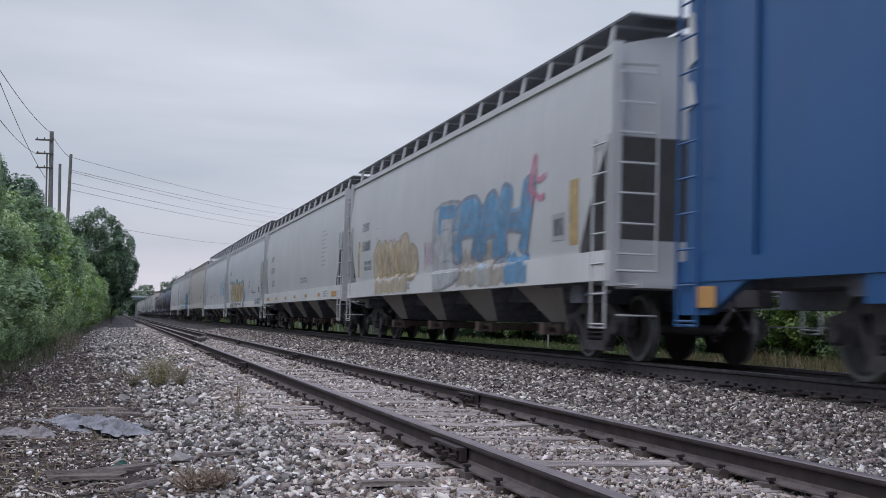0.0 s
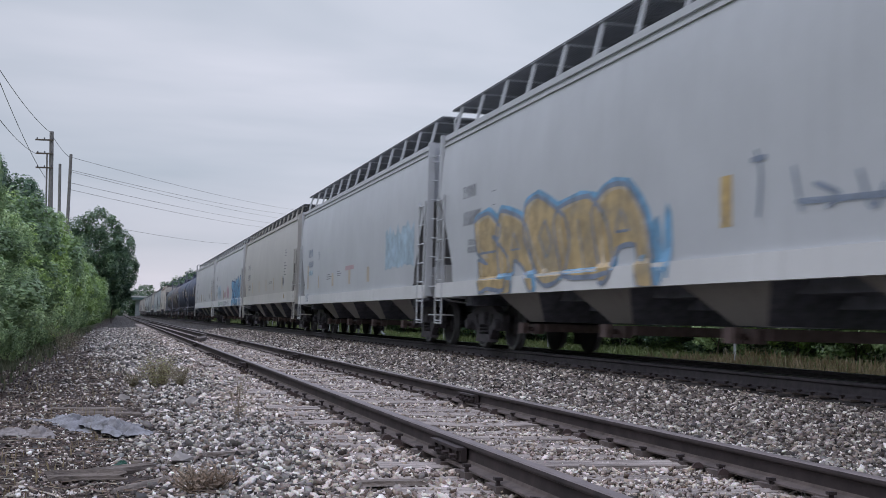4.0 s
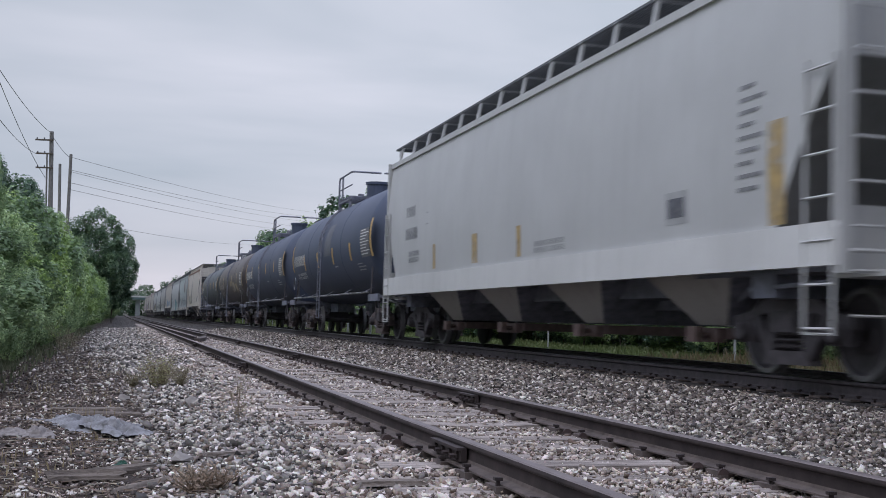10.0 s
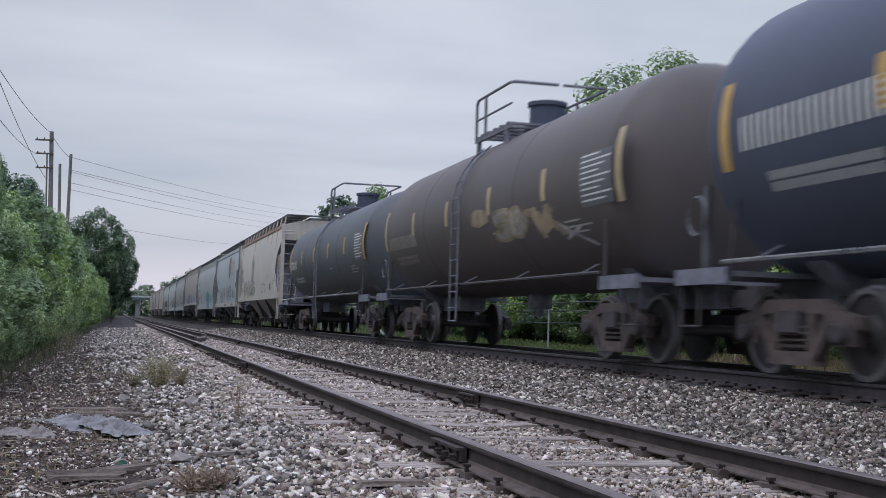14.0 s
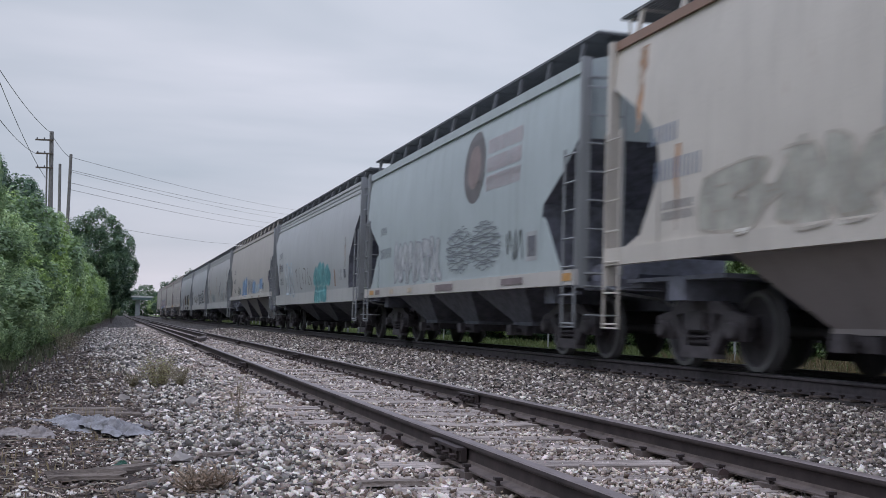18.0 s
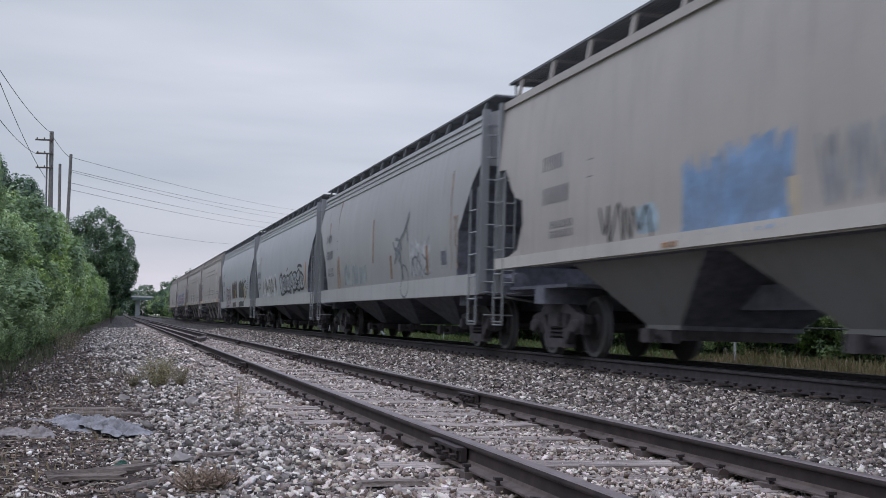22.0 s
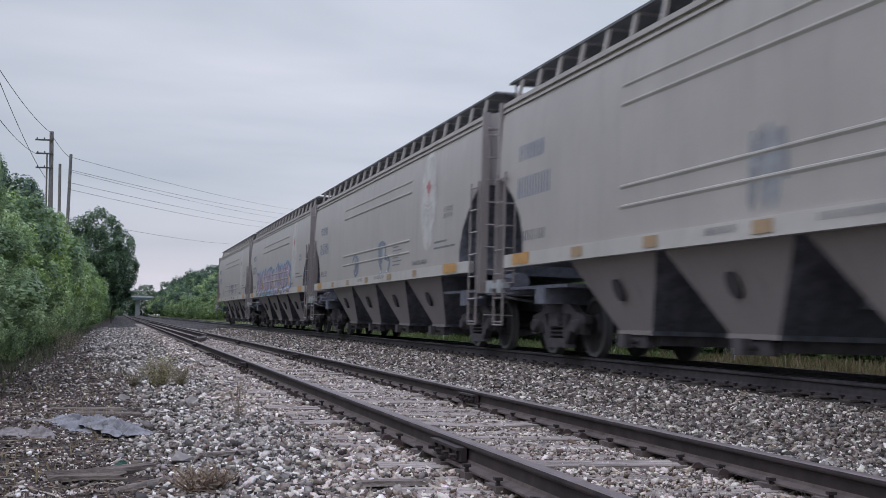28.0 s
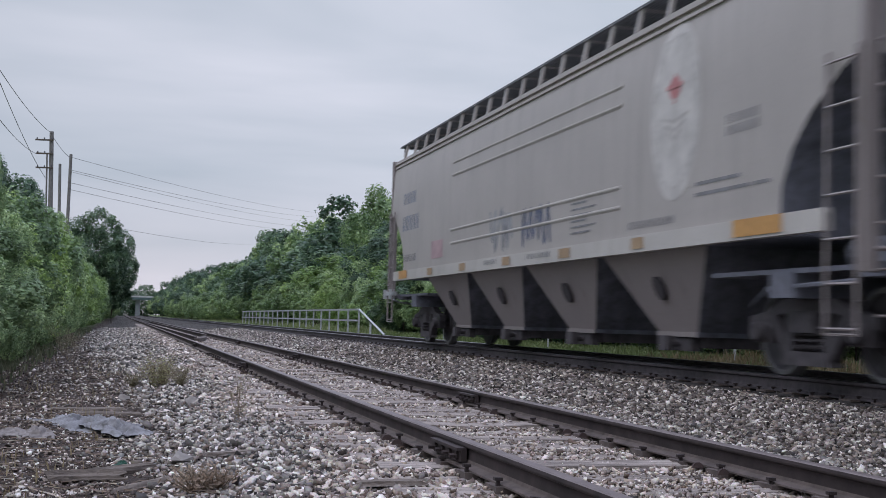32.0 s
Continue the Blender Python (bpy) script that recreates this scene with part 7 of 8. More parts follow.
def emblem(car, surf, y, z, a, b):
    bm = bmesh.new()
    ellipse(bm, surf, y, z, a, b, 0.004)
    part("emblem", bm, tone("emblem_white", (0.50, 0.475, 0.45)), car, "white oval emblem")
    bm = bmesh.new()
    for i in range(32):
        t = 2 * math.pi * i / 32
        t2 = t + 0.1
        ribbon(bm, surf, [(y + a * 0.86 * math.cos(t), z + b * 0.86 * math.sin(t)), (y + a * 0.86 * math.cos(t2), z + b * 0.86 * math.sin(t2))], 0.06, 0.007)
    for k in range(3):
        w = 0.55 - 0.15 * k
        ribbon(bm, surf, [(y + a * w, z - b * (0.05 + 0.09 * k)), (y, z - b * (0.12 + 0.1 * k)), (y - a * w, z - b * (0.05 + 0.09 * k))], 0.05, 0.007)
    tagged(part("emblem_ring", bm, tone("emblem_grey", (0.42, 0.395, 0.375)), car), kind="stuff")
    bm = bmesh.new()
    ellipse(bm, surf, y, z + b * 0.26, a * 0.22, b * 0.13, 0.007)
    ribbon(bm, surf, [(y, z + b * 0.42), (y, z + b * 0.08)], 0.07, 0.010)
    ribbon(bm, surf, [(y + a * 0.3, z + b * 0.28), (y - a * 0.3, z + b * 0.28)], 0.08, 0.013)
    part("emblem_leaf", bm, tone("emblem_red", (0.46, 0.19, 0.19)), car, "faded red emblem mark")


def car_marks(car, surf, dark):
    """The usual stencils at the rear half of a hopper: initials, number and data lines."""
    stencil(car, surf, 7.35, 3.0, 6.5, 2.72, 4, dark)
    stencil(car, surf, 7.3, 2.52, 6.2, 2.2, 6, dark)
    stencil(car, surf, 7.0, 2.0, 6.05, 1.72, 9, dark, 2)
    stencil(car, surf, 5.55, 2.76, 5.25, 2.72, 1, dark)
    stencil(car, surf, 5.55, 2.52, 5.25, 2.48, 1, dark)


def paint_marks():
    D, B, W, O, Y = M["mark_dark"], M["mark_blue"], M["mark_white"], M["orange"], M["yellow"]
    cars = [c for c, _ in TRAIN]
    s = side_of(PLASTIC)
    # first white hopper
    c = cars[1]
    car_marks(c, s, D)
    blob(c, s, 5.4, 1.75, 2.0, 1.09, "wheat", 3)
    piece(c, s, 5.6, 2.42, 2.0, 1.5, ("hump", "hump", "arch", "hump", "hump"), "wheat", "khaki", None, 0.05, 3)
    piece(c, s, 2.05, 2.25, 1.25, 1.3, ("drop",), "wheat", "khaki", None, 0.05, 5)
    scrawl(c, s, 5.4, 2.42, 2.1, 2.15, "orchid", 0.05, 7, 8)
    strokes(c, s, [[(4.9, 2.2), (4.6, 1.55)], [(4.1, 2.2), (3.8, 1.5)], [(3.2, 2.25), (2.95, 1.5)]], "mustard", 0.16)
    piece(c, s, -0.45, 2.75, -1.85, 1.2, ("block",), "haze", "faded", None, 0.07, 4)
    strokes(c, s, [[(-0.5, 2.66), (-1.1, 2.62), (-1.75, 2.6)], [(-0.62, 2.6), (-0.6, 2.2)]], "azure", 0.26)
    piece(c, s, -1.75, 2.82, -6.05, 1.62, ("arch", "arch", "fork"), "azure", "slate", "sky_blue", 0.08, 14, widths=(1.7, 1.3, 1.5))
    blob(c, s, -2.0, 1.9, -4.9, 1.1, "sand", 4)
    blob(c, s, -3.3, 1.62, -4.0, 1.12, "pale_blue", 6)
    blob(c, s, -4.9, 1.7, -6.05, 1.09, "azure", 5)
    strokes(c, s, [[(-5.95, 2.5), (-6.2, 3.1), (-6.35, 2.7), (-6.75, 2.75)], [(-6.1, 3.0), (-6.15, 2.3)], [(-6.0, 2.62), (-6.5, 2.4), (-6.7, 2.45)]], "pink", 0.1)
    tape(c, s, ((-7.75, 2.54, -8.1, 1.6), (-0.2, 2.05, -0.45, 1.56), (7.85, 2.55, 7.6, 1.6)), Y)
    placard(c, s, -7.05, 2.1, -7.6, 1.7)
    scrawl(c, s, 0.64, 2.13, -0.17, 1.54, "orchid", 0.06, 5, 6)
    stencil(c, s, 2.2, 1.3, 1.7, 1.15, 5, M["mark_dark"], 2)
    # second
    c = cars[2]
    car_marks(c, s, D)
    stencil(c, s, -5.5, 3.25, -6.5, 2.05, 1, tone("pale_line", (0.36, 0.36, 0.37)), 9)
    stencil(c, s, -1.1, 1.9, -2.6, 1.68, 12, M["faded_line"], 2)
    tape(c, s, ((-7.8, 1.31, -8.6, 1.15), (-5.25, 1.29, -5.7, 1.18), (-2.45, 1.29, -2.9, 1.19), (0.15, 1.29, -0.3, 1.19), (8.27, 1.31, 7.4, 1.18), (5.35, 1.3, 4.85, 1.19), (2.6, 1.28, 2.1, 1.17)), O)
    stencil(c, s, -6.3, 1.34, -7.2, 1.14, 8, M["faded_line"], 3)
    # third and fourth, smooth sides
    s2 = side_of(SMOOTH)
    c = cars[3]
    car_marks(c, s2, D)
    piece(c, s2, 6.4, 2.45, -0.7, 1.0, ("wave", "arch", "drop", "hump", "arch"), "mustard", "slate", "wheat", 0.07, 9, halo="sky_blue")
    scrawl(c, s2, -0.6, 1.9, -1.4, 1.05, "sky_blue", 0.14, 4, 3)
    strokes(c, s2, [[(-3.35, 2.3), (-3.45, 2.05), (-3.4, 1.6)], [(-3.25, 2.2), (-3.55, 2.2)], [(-4.05, 2.05), (-4.2, 1.6)], [(-4.4, 1.85), (-4.8, 1.7), (-4.6, 1.6)], [(-5.1, 1.9), (-5.3, 1.55), (-5.5, 1.75)], [(-4.1, 1.7), (-5.0, 1.66), (-6.3, 1.62)]], "slate", 0.06)
    placard(c, s2, -7.15, 1.92, -7.6, 1.58)
    scrawl(c, s2, -6.0, 1.36, -8.4, 1.08, "black", 0.06, 9, 1)
    tape(c, s2, ((-7.8, 2.5, -8.0, 1.6), (-2.6, 2.1, -2.85, 1.55)), Y)
    c = cars[4]
    stencil(c, s2, 7.1, 2.78, 6.15, 2.45, 4, B)
    stencil(c, s2, 7.05, 2.38, 6.05, 2.12, 4, B)
    blob(c, s2, 7.08, 2.1, 6.2, 1.9, "pale_blue", 2, "paint_patch")
    blob(c, s2, -5.0, 2.75, -7.9, 1.65, "pale_blue", 3, "paint_patch")
    stencil(c, s2, 5.05, 2.62, 4.75, 2.34, 1, B, 4)
    tape(c, s2, ((7.3, 2.25, 7.05, 1.46), (5.05, 1.85, 4.85, 1.46), (2.5, 1.85, 2.2, 1.46), (-0.2, 1.85, -0.5, 1.46), (-2.8, 1.85, -3.1, 1.46)), tone("faded_tan_tape", (0.46, 0.39, 0.29)))
    stencil(c, s2, 3.4, 1.84, 2.5, 1.64, 1, M["faded_line"], 3)
    stencil(c, s2, 1.6, 1.88, 0.9, 1.7, 1, M["faded_line"], 3)
    tape(c, s2, ((0.3, 1.98, -1.0, 1.86),), tone("faded_red_patch", (0.42, 0.29, 0.30)), "paint_patch")
    stencil(c, s2, 7.2, 1.3, 6.65, 1.02, 2, B, 4)
    # fifth, cream
    c = cars[5]
    car_marks(c, s, D)
    tape(c, s, [(y, 2.1, y - 0.27, 1.62) for y in (7.9, 5.33, 2.54, -0.1, -2.7, -5.37)], tone("faded_tan_tape", (0.46, 0.39, 0.29)))
    placard(c, s, -5.6, 2.1, -6.1, 1.7)
    stencil(c, s, -6.0, 3.12, -6.6, 2.79, 1, M["faded_line"], 3)
    stencil(c, s, -6.0, 2.62, -6.65, 2.05, 1, M["faded_line"], 5)
    tape(c, s, ((-6.3, 1.4, -6.5, 1.22),), Y)
    stencil(c, s, -1.2, 2.0, -2.4, 1.85, 10, M["faded_line"], 1)
    # sixth: pale blue piece
    c = cars[6]
    car_marks(c, s, D)
    piece(c, s, -3.68, 2.6, -8.75, 1.1, ("tee", "hump", "drop", "fork"), "sky_blue", "deep_blue", "pale_blue", 0.07, 12, widths=(1.5, 0.95, 1.1, 1.55))
    strokes(c, s, [[(-3.75, 1.95), (-4.6, 1.9)], [(-5.9, 1.45), (-6.4, 1.9), (-6.9, 1.5)], [(-7.35, 2.3), (-7.9, 2.0), (-8.3, 2.5)]], "deep_blue", 0.09)
    scrawl(c, s, 5.8, 2.35, 3.4, 1.6, "pale_blue", 0.2, 6, 2)
    scrawl(c, s, 1.1, 1.95, 0.4, 1.58, "red", 0.09, 5, 3)
    scrawl(c, s, -0.8, 2.3, -1.7, 1.5, "pink", 0.14, 3, 4)
    tape(c, s, ((1.9, 2.05, 1.6, 1.5), (-0.45, 2.05, -0.7, 1.5), (7.6, 2.1, 7.4, 1.5)), Y)
    scrawl(c, s, 5.4, 1.38, 1.3, 1.1, "mint", 0.09, 14, 5)
    blob(c, s, 1.2, 1.4, -0.4, 1.1, "haze", 16)
    scrawl(c, s, 1.0, 1.38, -2.6, 1.12, "dusk", 0.05, 15, 6)
    # seventh
    c = cars[7]
    car_marks(c, s, D)
    tape(c, s, ((-8.2, 2.54, -8.5, 1.5), (2.1, 2.08, 1.75, 1.55), (-0.43, 2.05, -0.65, 1.55), (4.9, 2.05, 4.7, 1.55)), Y)
    stencil(c, s, -7.6, 3.0, -8.1, 1.8, 1, M["faded_line"], 9)
    placard(c, s, -5.9, 2.04, -6.45, 1.66)
    stencil(c, s, -1.3, 1.75, -2.6, 1.55, 10, M["faded_line"], 2)
    # tank cars
    for k, r, mid in ((8, 1.62, 2.63), (9, 1.6, 2.6), (10, 1.55, 2.58), (11, 1.5, 2.55)):
        c = cars[k]
        q = shell_of(r, mid)
        wm = W if k != 10 else tone("dusty_stencil", (0.34, 0.31, 0.27))
        stencil(c, q, 6.4 if k < 11 else 6.75, 2.66 if k < 10 else (2.4 if k < 11 else 2.56), 3.8 if k < 11 else 5.1, 2.22 if k < 10 else (2.05 if k < 11 else 2.18), 10, wm)
        stencil(c, q, 6.0, 2.06 if k < 10 else 1.95, 4.1, 1.84 if k < 10 else 1.75, 16, wm, 2)
        ty = tone("yellow_tank_tape", (0.48, 0.30, 0.10)) if k != 10 else tone("dusty_tape", (0.42, 0.33, 0.2))
        lo, hi = (2.11, 2.6) if k == 8 else (2.36, 2.85)
        tape(c, q, [(y, hi, y - 0.2, lo) for y in (4.1, 1.35, -1.45, -4.25)], ty)
        tape(c, q, ((6.85, 3.08, 6.65, 2.14), (-7.1, 3.08, -7.32, 2.1)), ty)
        bm = bmesh.new()
        patch(bm, q, -5.85, 2.12, -7.0, 2.86, 0.003)
        part("data_panel", bm, tone("panel_grey", (0.12, 0.12, 0.13)), c)
        stencil(c, q, -5.9, 2.84, -6.95, 2.14, 1, W, 9)
        stencil(c, q, -5.0, 2.0, -6.0, 1.76, 1, tone("dim_stencil", (0.35, 0.35, 0.35)), 3)
        stencil(c, q, -1.6, 2.05, -2.4, 1.95, 1, tone("dim_stencil", (0.35, 0.35, 0.35)), 1)
    bm = bmesh.new()
    patch(bm, shell_of(1.62, 2.63), -0.1, 2.4, -1.2, 3.35, 0.004, -0.15)
    part("paint_patch", bm, tone("grey_patch", (0.105, 0.11, 0.13)), cars[8])
    q = shell_of(1.55, 2.58)
    piece(cars[10], q, -0.5, 2.52, -1.45, 2.16, ("drop",), "khaki", None, None, 0.05, 3)
    piece(cars[10], q, -1.85, 2.45, -3.35, 1.9, ("wave", "drop"), "sand", "khaki", None, 0.05, 7)
    piece(cars[10], q, -3.75, 2.32, -4.8, 1.84, ("bolt",), "khaki", None, None, 0.06, 9)
    strokes(cars[10], q, [[(-4.8, 1.98), (-5.3, 1.8), (-5.9, 1.62)], [(-4.9, 1.75), (-5.6, 1.9)]], "haze", 0.05)
    # rust that runs down from the roof edge and round the end openings
    stain = worn(tone("pale_rust_stain", (0.46, 0.25, 0.13)), 0.12)
    faint = worn(tone("faint_rust_stain", (0.36, 0.26, 0.19)), 0.05)
    for k, spots in ((12, ((-6.3, 4.1, -6.6, 3.3), (-4.6, 4.1, -4.8, 3.5), (-3.0, 4.1, -3.25, 3.7), (7.5, 4.0, 7.2, 2.9), (6.3, 2.6, 6.15, 1.6), (1.9, 4.1, 1.6, 3.6))), (16, ((-6.9, 3.4, -7.05, 1.5), (5.6, 4.0, 5.35, 3.1), (-7.2, 2.5, -7.5, 1.5), (7.0, 3.4, 6.8, 2.8))), (14, ((7.25, 2.6, 7.05, 1.5), (-6.9, 2.8, -7.05, 1.6)))):
        for n, (ya, za, yb, zb) in enumerate(spots):
            streak(cars[k], side_of(RUSTY if k == 12 else FLOW), ya, za, yb, zb, stain if k == 12 else faint, n)
    # upright seams on the rounded cars
    for k in (14, 16, 17, 18):
        for y in (-6.2, -3.1, 0.0, 3.1, 6.2):
            bm = bmesh.new()
            patch(bm, side_of(FLOW), y + 0.012, 1.4, y - 0.012, 3.94, 0.003)
            part("weld_seam", bm, M["acf"], cars[k])
    # rusty tan hopper
    sr = side_of(RUSTY)
    c = cars[12]
    stencil(c, sr, 7.0, 2.88, 6.2, 2.6, 4, B)
    stencil(c, sr, 6.8, 2.45, 5.6, 2.14, 6, B)
    stencil(c, sr, 6.6, 1.95, 5.8, 1.7, 8, D, 2)
    piece(c, sr, 5.6, 2.25, 0.8, 1.5, ("block", "fork", "bolt", "arch", "wave"), "lichen", "sand", None, 0.035, 5)
    blob(c, sr, 2.3, 3.6, 1.3, 1.45, "faded", 5, "scuff_stain")
    placard(c, sr, -4.85, 1.96, -5.4, 1.6)
    stencil(c, sr, -6.0, 2.1, -6.5, 1.82, 1, M["faded_line"], 4)
    strokes(c, sr, [[(-1.9, 1.9), (-2.4, 1.98), (-2.2, 1.7)], [(-2.6, 1.95), (-3.3, 1.9), (-3.2, 1.62), (-3.7, 1.7)], [(-4.0, 2.15), (-4.3, 2.3)], [(-2.0, 1.62), (-2.5, 1.6)]], "slate", 0.05)
    tape(c, sr, ((-6.6, 1.92, -6.95, 1.62),), W, "paint_patch")
    # grey hopper with round emblem
    so = side_of(SOO)
    c = cars[13]
    bm = bmesh.new()
    ellipse(bm, so, -2.2, 3.3, 0.66, 0.66, 0.004)
    part("emblem", bm, tone("emblem_dark", (0.13, 0.12, 0.12)), c, "dark round emblem")
    bm = bmesh.new()
    ellipse(bm, so, -2.2, 3.3, 0.4, 0.4, 0.008)
    part("emblem_middle", bm, tone("emblem_maroon", (0.22, 0.17, 0.16)), c)
    stencil(c, so, -3.0, 3.7, -4.9, 2.72, 8, tone("faded_red_letter", (0.42, 0.33, 0.34)), 3)
    stencil(c, so, 5.7, 2.72, 5.0, 2.48, 3, D)
    stencil(c, so, 5.7, 2.2, 4.5, 1.9, 6, D)
    piece(c, so, 4.1, 2.25, 0.1, 1.3, ("bolt", "arch", "fork", "arch", "tee", "bolt"), "haze", "faded", None, 0.04, 3)
    # two scribbled discs, hatched from side to side
    rng = random.Random(8)
    for yc in (-1.35, -2.95):
        hatch = []
        for k in range(21):
            v = -0.95 + 1.9 * k / 20
            w = 0.88 * math.sqrt(1 - v * v) + 0.06
            z = 1.83 + 0.42 * v
            hatch.append([(yc + w * (1 - 2 * i / 6), z + rng.uniform(-0.045, 0.045)) for i in range(7)])
        strokes(c, so, hatch, "gunmetal", 0.022)
    placard(c, so, -5.2, 1.92, -5.7, 1.46)
    scrawl(c, so, -4.2, 2.0, -5.0, 1.5, "black", 0.05, 4, 9)
    tape(c, so, ((6.7, 1.21, 6.2, 1.1), (-6.9, 1.21, -7.3, 1.1)), M["orange"])
    tape(c, so, ((6.0, 1.21, 5.5, 1.1), (0.2, 1.21, -1.1, 1.08), (-4.1, 1.21, -5.2, 1.1)), tone("faded_brown_band", (0.20, 0.16, 0.16)), "paint_patch")
    tape(c, so, ((4.4, 1.2, 4.0, 1.1), (2.6, 1.2, 2.2, 1.1)), tone("faded_tan_tape", (0.46, 0.39, 0.29)), "paint_patch")
    # light grey: teal piece
    sf = side_of(FLOW)
    c = cars[14]
    car_marks(c, sf, D)
    piece(c, sf, -1.4, 2.25, -4.4, 1.5, ("drop", "hump", "hump", "drop"), "teal", "pale_teal", None, 0.05, 15)
    piece(c, sf, -1.5, 1.6, -3.7, 1.0, ("hump", "hump", "hump", "hump"), "teal", "pale_teal", None, 0.05, 16)
    piece(c, sf, 5.4, 2.5, 3.6, 1.3, ("drop", "fork"), "haze", "pale_blue", None, 0.05, 3)
    strokes(c, sf, [[(2.9, 2.1), (2.5, 2.2), (2.4, 1.6)], [(1.9, 2.25), (1.7, 1.6), (1.3, 1.5)], [(1.2, 2.15), (0.9, 1.6)], [(0.9, 2.2), (0.4, 2.1), (0.5, 1.6)], [(0.0, 2.2), (-0.2, 1.7), (-0.5, 1.6)], [(-0.4, 1.9), (-0.8, 1.7), (-0.9, 1.5)]], "brown", 0.05)
    blob(c, sf, -5.9, 1.98, -6.5, 1.6, "haze", 1, "paint_patch")
    tape(c, sf, ((-5.15, 1.95, -5.35, 1.45),), ink("old_rust"), "rust_streak")
    placard(c, sf, -6.7, 1.95, -7.1, 1.6)
    # dusty beige: blue blocks
    st = side_of(RUSTY)
    c = cars[15]
    car_marks(c, st, D)
    blob(c, st, 2.65, 2.45, 1.5, 1.46, "cornflower", 3)
    blob(c, st, 1.6, 2.5, 0.3, 1.46, "cornflower", 4)
    blob(c, st, -2.1, 2.28, -3.45, 1.56, "cornflower", 6)
    piece(c, st, -3.4, 2.05, -4.9, 1.56, ("drop", "wave", "drop"), "pale_blue", "haze", None, 0.05, 7)
    blob(c, st, -5.05, 2.3, -6.2, 1.72, "cornflower", 8)
    blob(c, st, 3.9, 2.0, 3.3, 1.6, "pale_blue", 10)
    tape(c, st, ((-5.45, 1.72, -5.8, 1.64), (-5.45, 1.6, -5.8, 1.54)), W, "paint_patch")
    tape(c, st, ((-2.15, 1.52, -2.55, 1.4), (3.1, 1.52, 2.7, 1.4), (-5.1, 1.52, -5.5, 1.4)), ink("rust_orange"), "rust_patch")
    scrawl(c, st, 5.1, 2.05, 3.5, 1.55, "black", 0.06, 6, 5)
    for k in range(2):
        scrawl(c, st, -0.1, 2.3, -2.1, 1.62, "faded", 0.06, 8, 11 + k)
    tape(c, st, ((0.42, 1.95, 0.22, 1.56),), tone("faded_tan_tape", (0.46, 0.39, 0.29)))
    placard(c, st, -6.2, 2.05, -6.7, 1.65)
    # stained grey: dark scrawls
    c = cars[16]
    car_marks(c, sf, D)
    scrawl(c, sf, 5.45, 2.3, 5.0, 1.35, "rust_orange", 0.05, 3, 2)
    for k, (ya, yb) in enumerate(((4.4, 3.5), (3.3, 2.3), (2.2, 1.2))):
        blob(c, sf, ya, 2.1 - 0.08 * k, yb, 1.4, "sage", 30 + k, "faded_paint")
    strokes(c, sf, [[(-1.95, 2.3), (-2.3, 2.0), (-2.1, 1.8), (-2.6, 2.1)], [(-2.1, 2.15), (-2.7, 2.0), (-2.5, 1.8)], [(-2.2, 2.35), (-2.6, 2.3), (-2.9, 2.05)]], "gunmetal", 0.08)
    strokes(c, sf, [[(-2.2, 2.0), (-2.7, 2.3), (-3.1, 2.5), (-3.55, 2.88)], [(-2.6, 2.2), (-2.75, 1.7), (-2.9, 1.4)], [(-3.3, 2.6), (-3.45, 2.2)]], "gunmetal", 0.09)
    strokes(c, sf, [[(-2.75, 1.5), (-2.7, 1.15), (-3.1, 1.0), (-3.4, 1.2), (-3.3, 1.6), (-2.9, 1.72), (-2.75, 1.45)], [(-3.75, 1.4), (-3.8, 1.75), (-4.2, 1.85), (-4.55, 1.6), (-4.6, 1.38)]], "gunmetal", 0.045)
    blob(c, sf, -3.6, 2.3, -5.4, 1.42, "haze", 19, "faded_paint")
    strokes(c, sf, [[(-3.8, 1.9), (-4.1, 1.45), (-4.4, 1.95), (-4.6, 1.5)], [(-4.7, 1.9), (-5.1, 1.7), (-4.8, 1.5), (-5.2, 1.45)]], "gunmetal", 0.045)
    placard(c, sf, -6.15, 1.95, -6.7, 1.52)
    tape(c, sf, ((0.4, 3.0, 0.25, 1.9), (-1.6, 2.0, -1.8, 1.45), (-5.0, 2.05, -5.2, 1.45)), ink("old_rust"), "rust_streak")
    # black and white piece
    c = cars[17]
    stencil(c, sf, 7.5, 3.25, 6.2, 2.8, 4, M["mark_white"])
    stencil(c, sf, 7.5, 2.5, 6.3, 2.15, 6, D)
    stencil(c, sf, 7.2, 2.0, 6.3, 1.7, 8, D, 2)
    piece(c, sf, 5.3, 2.2, 0.9, 1.4, ("fork", "bolt", "arch", "drop", "fork"), "olive", "white", None, 0.16, 21)
    piece(c, sf, -0.45, 2.2, -6.65, 1.42, ("hump", "drop", "drop", "arch", "drop", "wave", "drop"), "silver", "black", "white", 0.09, 22)
    strokes(c, sf, [[(-0.5, 2.05), (-0.75, 2.2), (-1.0, 1.9)], [(-5.1, 2.3), (-5.6, 2.35), (-6.2, 2.28)], [(-2.3, 2.25), (-2.6, 2.35)]], "black", 0.1)
    tape(c, sf, ((-6.9, 2.4, -7.1, 1.5),), ink("orange"), "reflector_tape")
    # dark brown blocks
    c = cars[18]
    car_marks(c, sf, D)
    piece(c, sf, 5.15, 2.2, 2.45, 1.0, ("arch", "wave", "drop", "drop"), "haze", "plum", None, 0.07, 31)
    blob(c, sf, 1.5, 2.46, -1.28, 1.42, "brown", 32)
    blob(c, sf, -2.3, 2.45, -5.2, 1.42, "charcoal", 33)
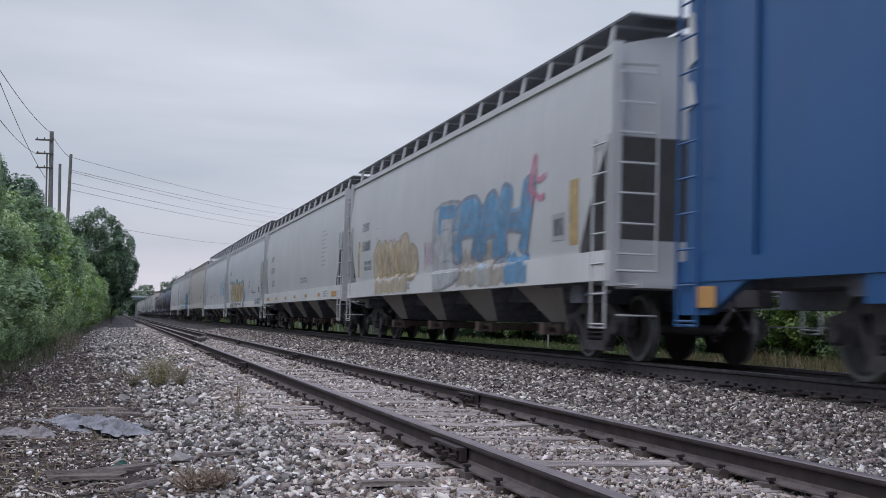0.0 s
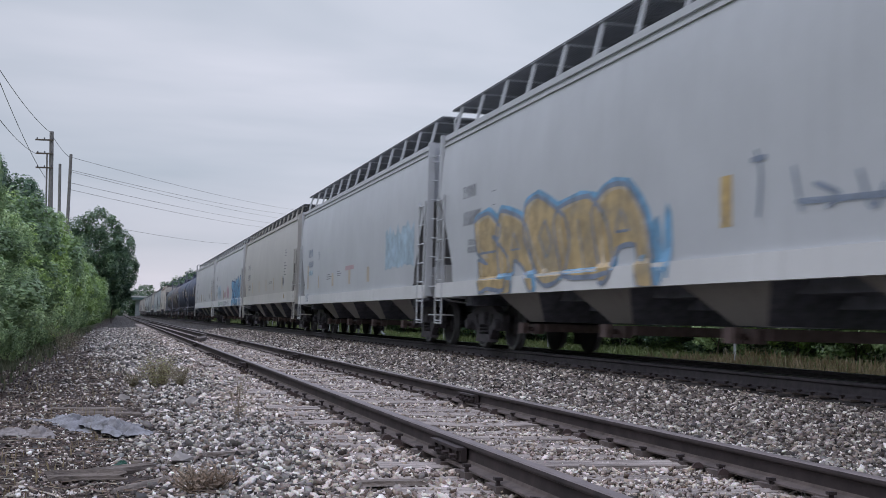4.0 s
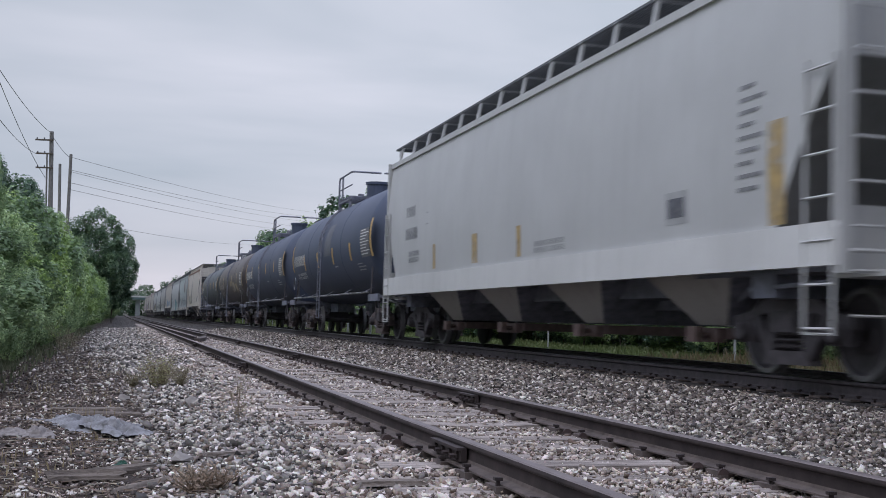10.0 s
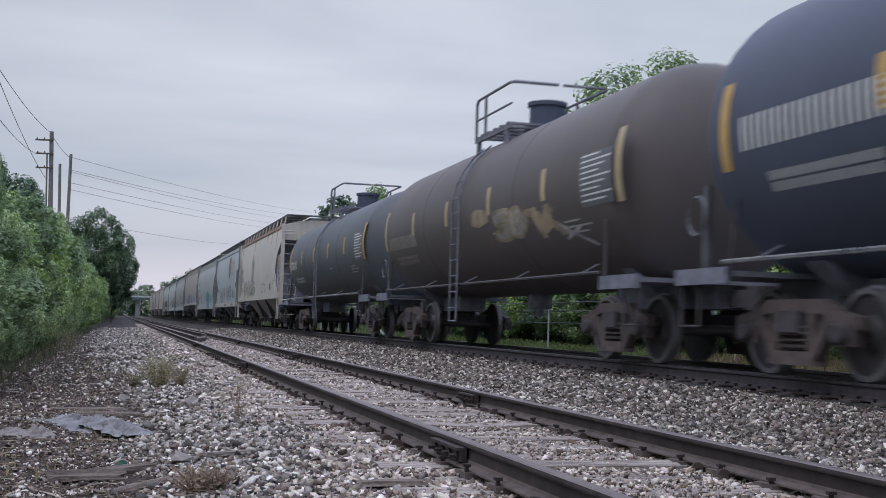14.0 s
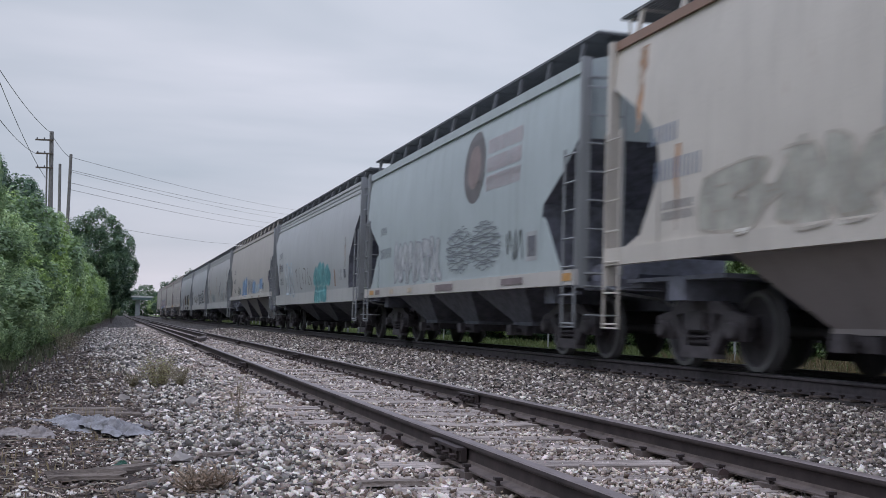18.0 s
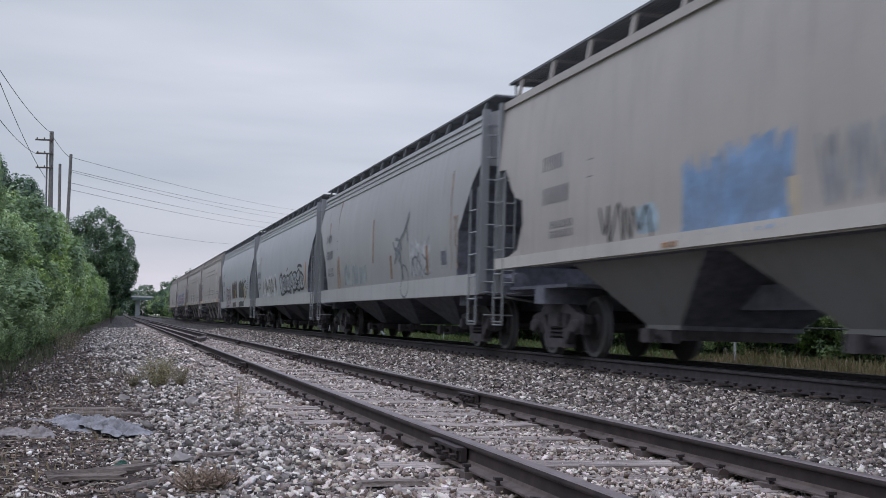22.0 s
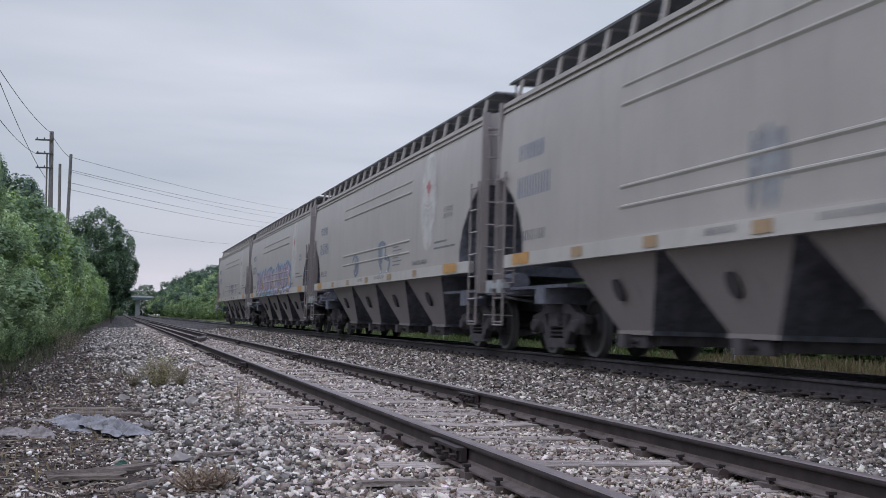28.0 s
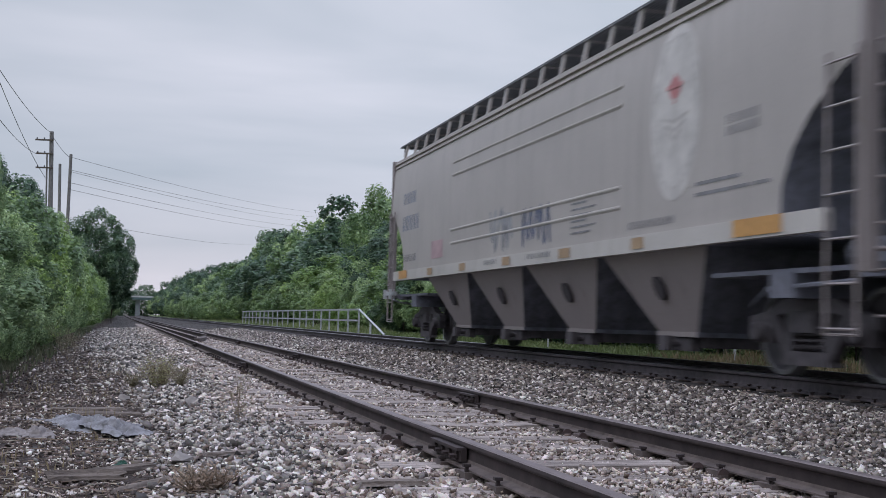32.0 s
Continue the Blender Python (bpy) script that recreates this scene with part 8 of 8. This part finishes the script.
    tape(c, sf, ((-0.3, 1.9, -0.55, 1.3), (-4.95, 2.0, -5.3, 1.3)), ink("amber"), "graffiti_patch")
    strokes(c, sf, [[(-5.35, 2.2), (-5.9, 2.3), (-6.3, 2.1)], [(-5.5, 1.9), (-5.9, 1.6), (-5.4, 1.42)], [(-5.9, 2.0), (-6.4, 1.85), (-6.1, 1.5)]], "charcoal", 0.1)
    stencil(c, sf, -6.6, 2.5, -7.2, 1.8, 1, M["faded_line"], 7)
    blob(c, sf, 1.2, 1.3, -0.7, 1.0, "brown", 35)
    blob(c, sf, -2.3, 1.32, -4.9, 1.0, "charcoal", 36)
    # beige grain hoppers
    sg = side_of(GRAIN)
    for k in (19, 20, 21, 22):
        c = cars[k]
        emblem(c, sg, -5.65, 3.0, 0.66, 1.05)
        for z in (3.58, 3.33, 2.26, 2.0):
            bm = bmesh.new()
            x = -sg(z)
            prism_xz(bm, [(x + 0.01, z - 0.05), (x + 0.01, z + 0.03), (x - 0.02, z + 0.015), (x - 0.02, z - 0.005)], -4.1, 4.0)
            # paler than the body: the light on the rib's top is painted in
            part("side_rib", bm, M["sill_pale"], c)
        stencil(c, sg, 8.1, 3.34, 6.9, 3.02, 4, B)
        stencil(c, sg, 8.15, 2.82, 6.6, 2.4, 6, B)
        stencil(c, sg, 7.9, 1.95, 6.8, 1.75, 5, D)
        tape(c, sg, ((-4.6, 1.57, -4.95, 1.43), (-2.05, 1.57, -2.5, 1.43), (0.6, 1.57, 0.2, 1.43), (3.2, 1.57, 2.8, 1.43), (5.6, 1.57, 5.2, 1.43)), tone("dull_orange_tape", (0.36, 0.25, 0.15)))
        tape(c, sg, ((-7.15, 1.6, -8.1, 1.42), (8.2, 1.6, 7.4, 1.42)), O)
        stencil(c, sg, -4.4, 1.78, -5.7, 1.66, 14, M["faded_line"])
        stencil(c, sg, -6.2, 2.1, -7.8, 1.86, 1, M["faded_line"], 2)
        stencil(c, sg, -2.4, 2.2, -3.3, 1.7, 1, M["faded_line"], 6)
        stencil(c, sg, -6.9, 2.75, -7.6, 2.5, 4, M["faded_line"], 2)
        stencil(c, sg, 1.6, 1.56, 0.9, 1.46, 9, M["faded_line"])
        stencil(c, sg, -0.6, 1.56, -1.7, 1.46, 12, M["faded_line"])
    scrawl(cars[19], sg, 0.75, 2.5, 0.05, 1.7, "faded", 0.12, 4, 2)
    blob(cars[20], sg, 2.3, 2.15, 1.75, 1.72, "faded", 3)
    strokes(cars[20], sg, [[(2.6, 2.05), (2.3, 2.2), (1.9, 2.1), (1.75, 1.8), (2.1, 1.66), (2.35, 1.8)], [(2.35, 1.75), (1.95, 1.95), (1.75, 1.95)]], "slate", 0.09)
    blob(cars[20], sg, -0.75, 2.35, -1.25, 1.85, "slate", 4)
    strokes(cars[20], sg, [[(-0.8, 2.3), (-1.2, 2.35), (-1.6, 2.25), (-1.55, 1.95)], [(-0.95, 1.9), (-1.2, 1.7), (-1.05, 1.6)], [(-1.5, 2.0), (-2.1, 1.9), (-1.9, 1.62)]], "slate", 0.12)
    piece(cars[21], sg, 6.4, 2.55, 0.2, 1.44, ("wave", "fork", "arch", "bolt", "drop", "bolt"), "orchid", "slate", "lilac", 0.07, 41, halo="sky_blue")
    piece(cars[21], sg, -0.65, 2.6, -4.8, 1.44, ("bolt", "arch", "fork", "wave"), "orchid", "slate", "lilac", 0.07, 44, halo="sky_blue")
    blob(cars[21], sg, 5.0, 1.62, 0.6, 1.42, "sky_blue", 45)
    strokes(cars[21], sg, [[(y, 2.1), (y - 0.08, 1.5)] for y in (5.9, 4.1, 2.2, 0.6, -1.9, -4.3)], "amber", 0.2, "graffiti_stripe")
    scrawl(cars[22], sg, 1.5, 2.4, 0.2, 1.7, "faded", 0.1, 5, 5)
    scrawl(cars[22], sg, -0.2, 2.3, -1.5, 1.7, "deep_blue", 0.06, 6, 6)
    tape(cars[22], sg, ((5.5, 2.12, 4.6, 1.76),), tone("faded_red_patch", (0.42, 0.29, 0.30)), "paint_patch")


paint_marks()


# ---- the train rolls towards and past the viewer ----
def motions():
    times = [2.0 * i for i in range(17)]
    for car, y in TRAIN:
        walk(car, [(t, pose(MAIN_MID, y - SPEED * t - GAIN * t * t / 2, MAIN_TOP)) for t in times])
    # wheels turn with the distance run; all wheelsets at the same place in their truck share one set of rows
    lead = {}
    for w in TRUCKS:
        y, z = w.location.y, w.location.z
        if y not in lead:
            rows = []
            for k in range(32 * FPS + 1):
                t = k / FPS
                rows.append((t, Matrix.Translation((0, y, z)) @ Matrix.Rotation((SPEED * t + GAIN * t * t / 2) / WHEEL_R, 4, "X")))
            walk(w, rows)
            lead[y] = w.animation_data
        else:
            w.rotation_mode = "QUATERNION"
            keys = w.animation_data_create()
            keys.action = lead[y].action
            keys.action_slot = lead[y].action_slot


motions()
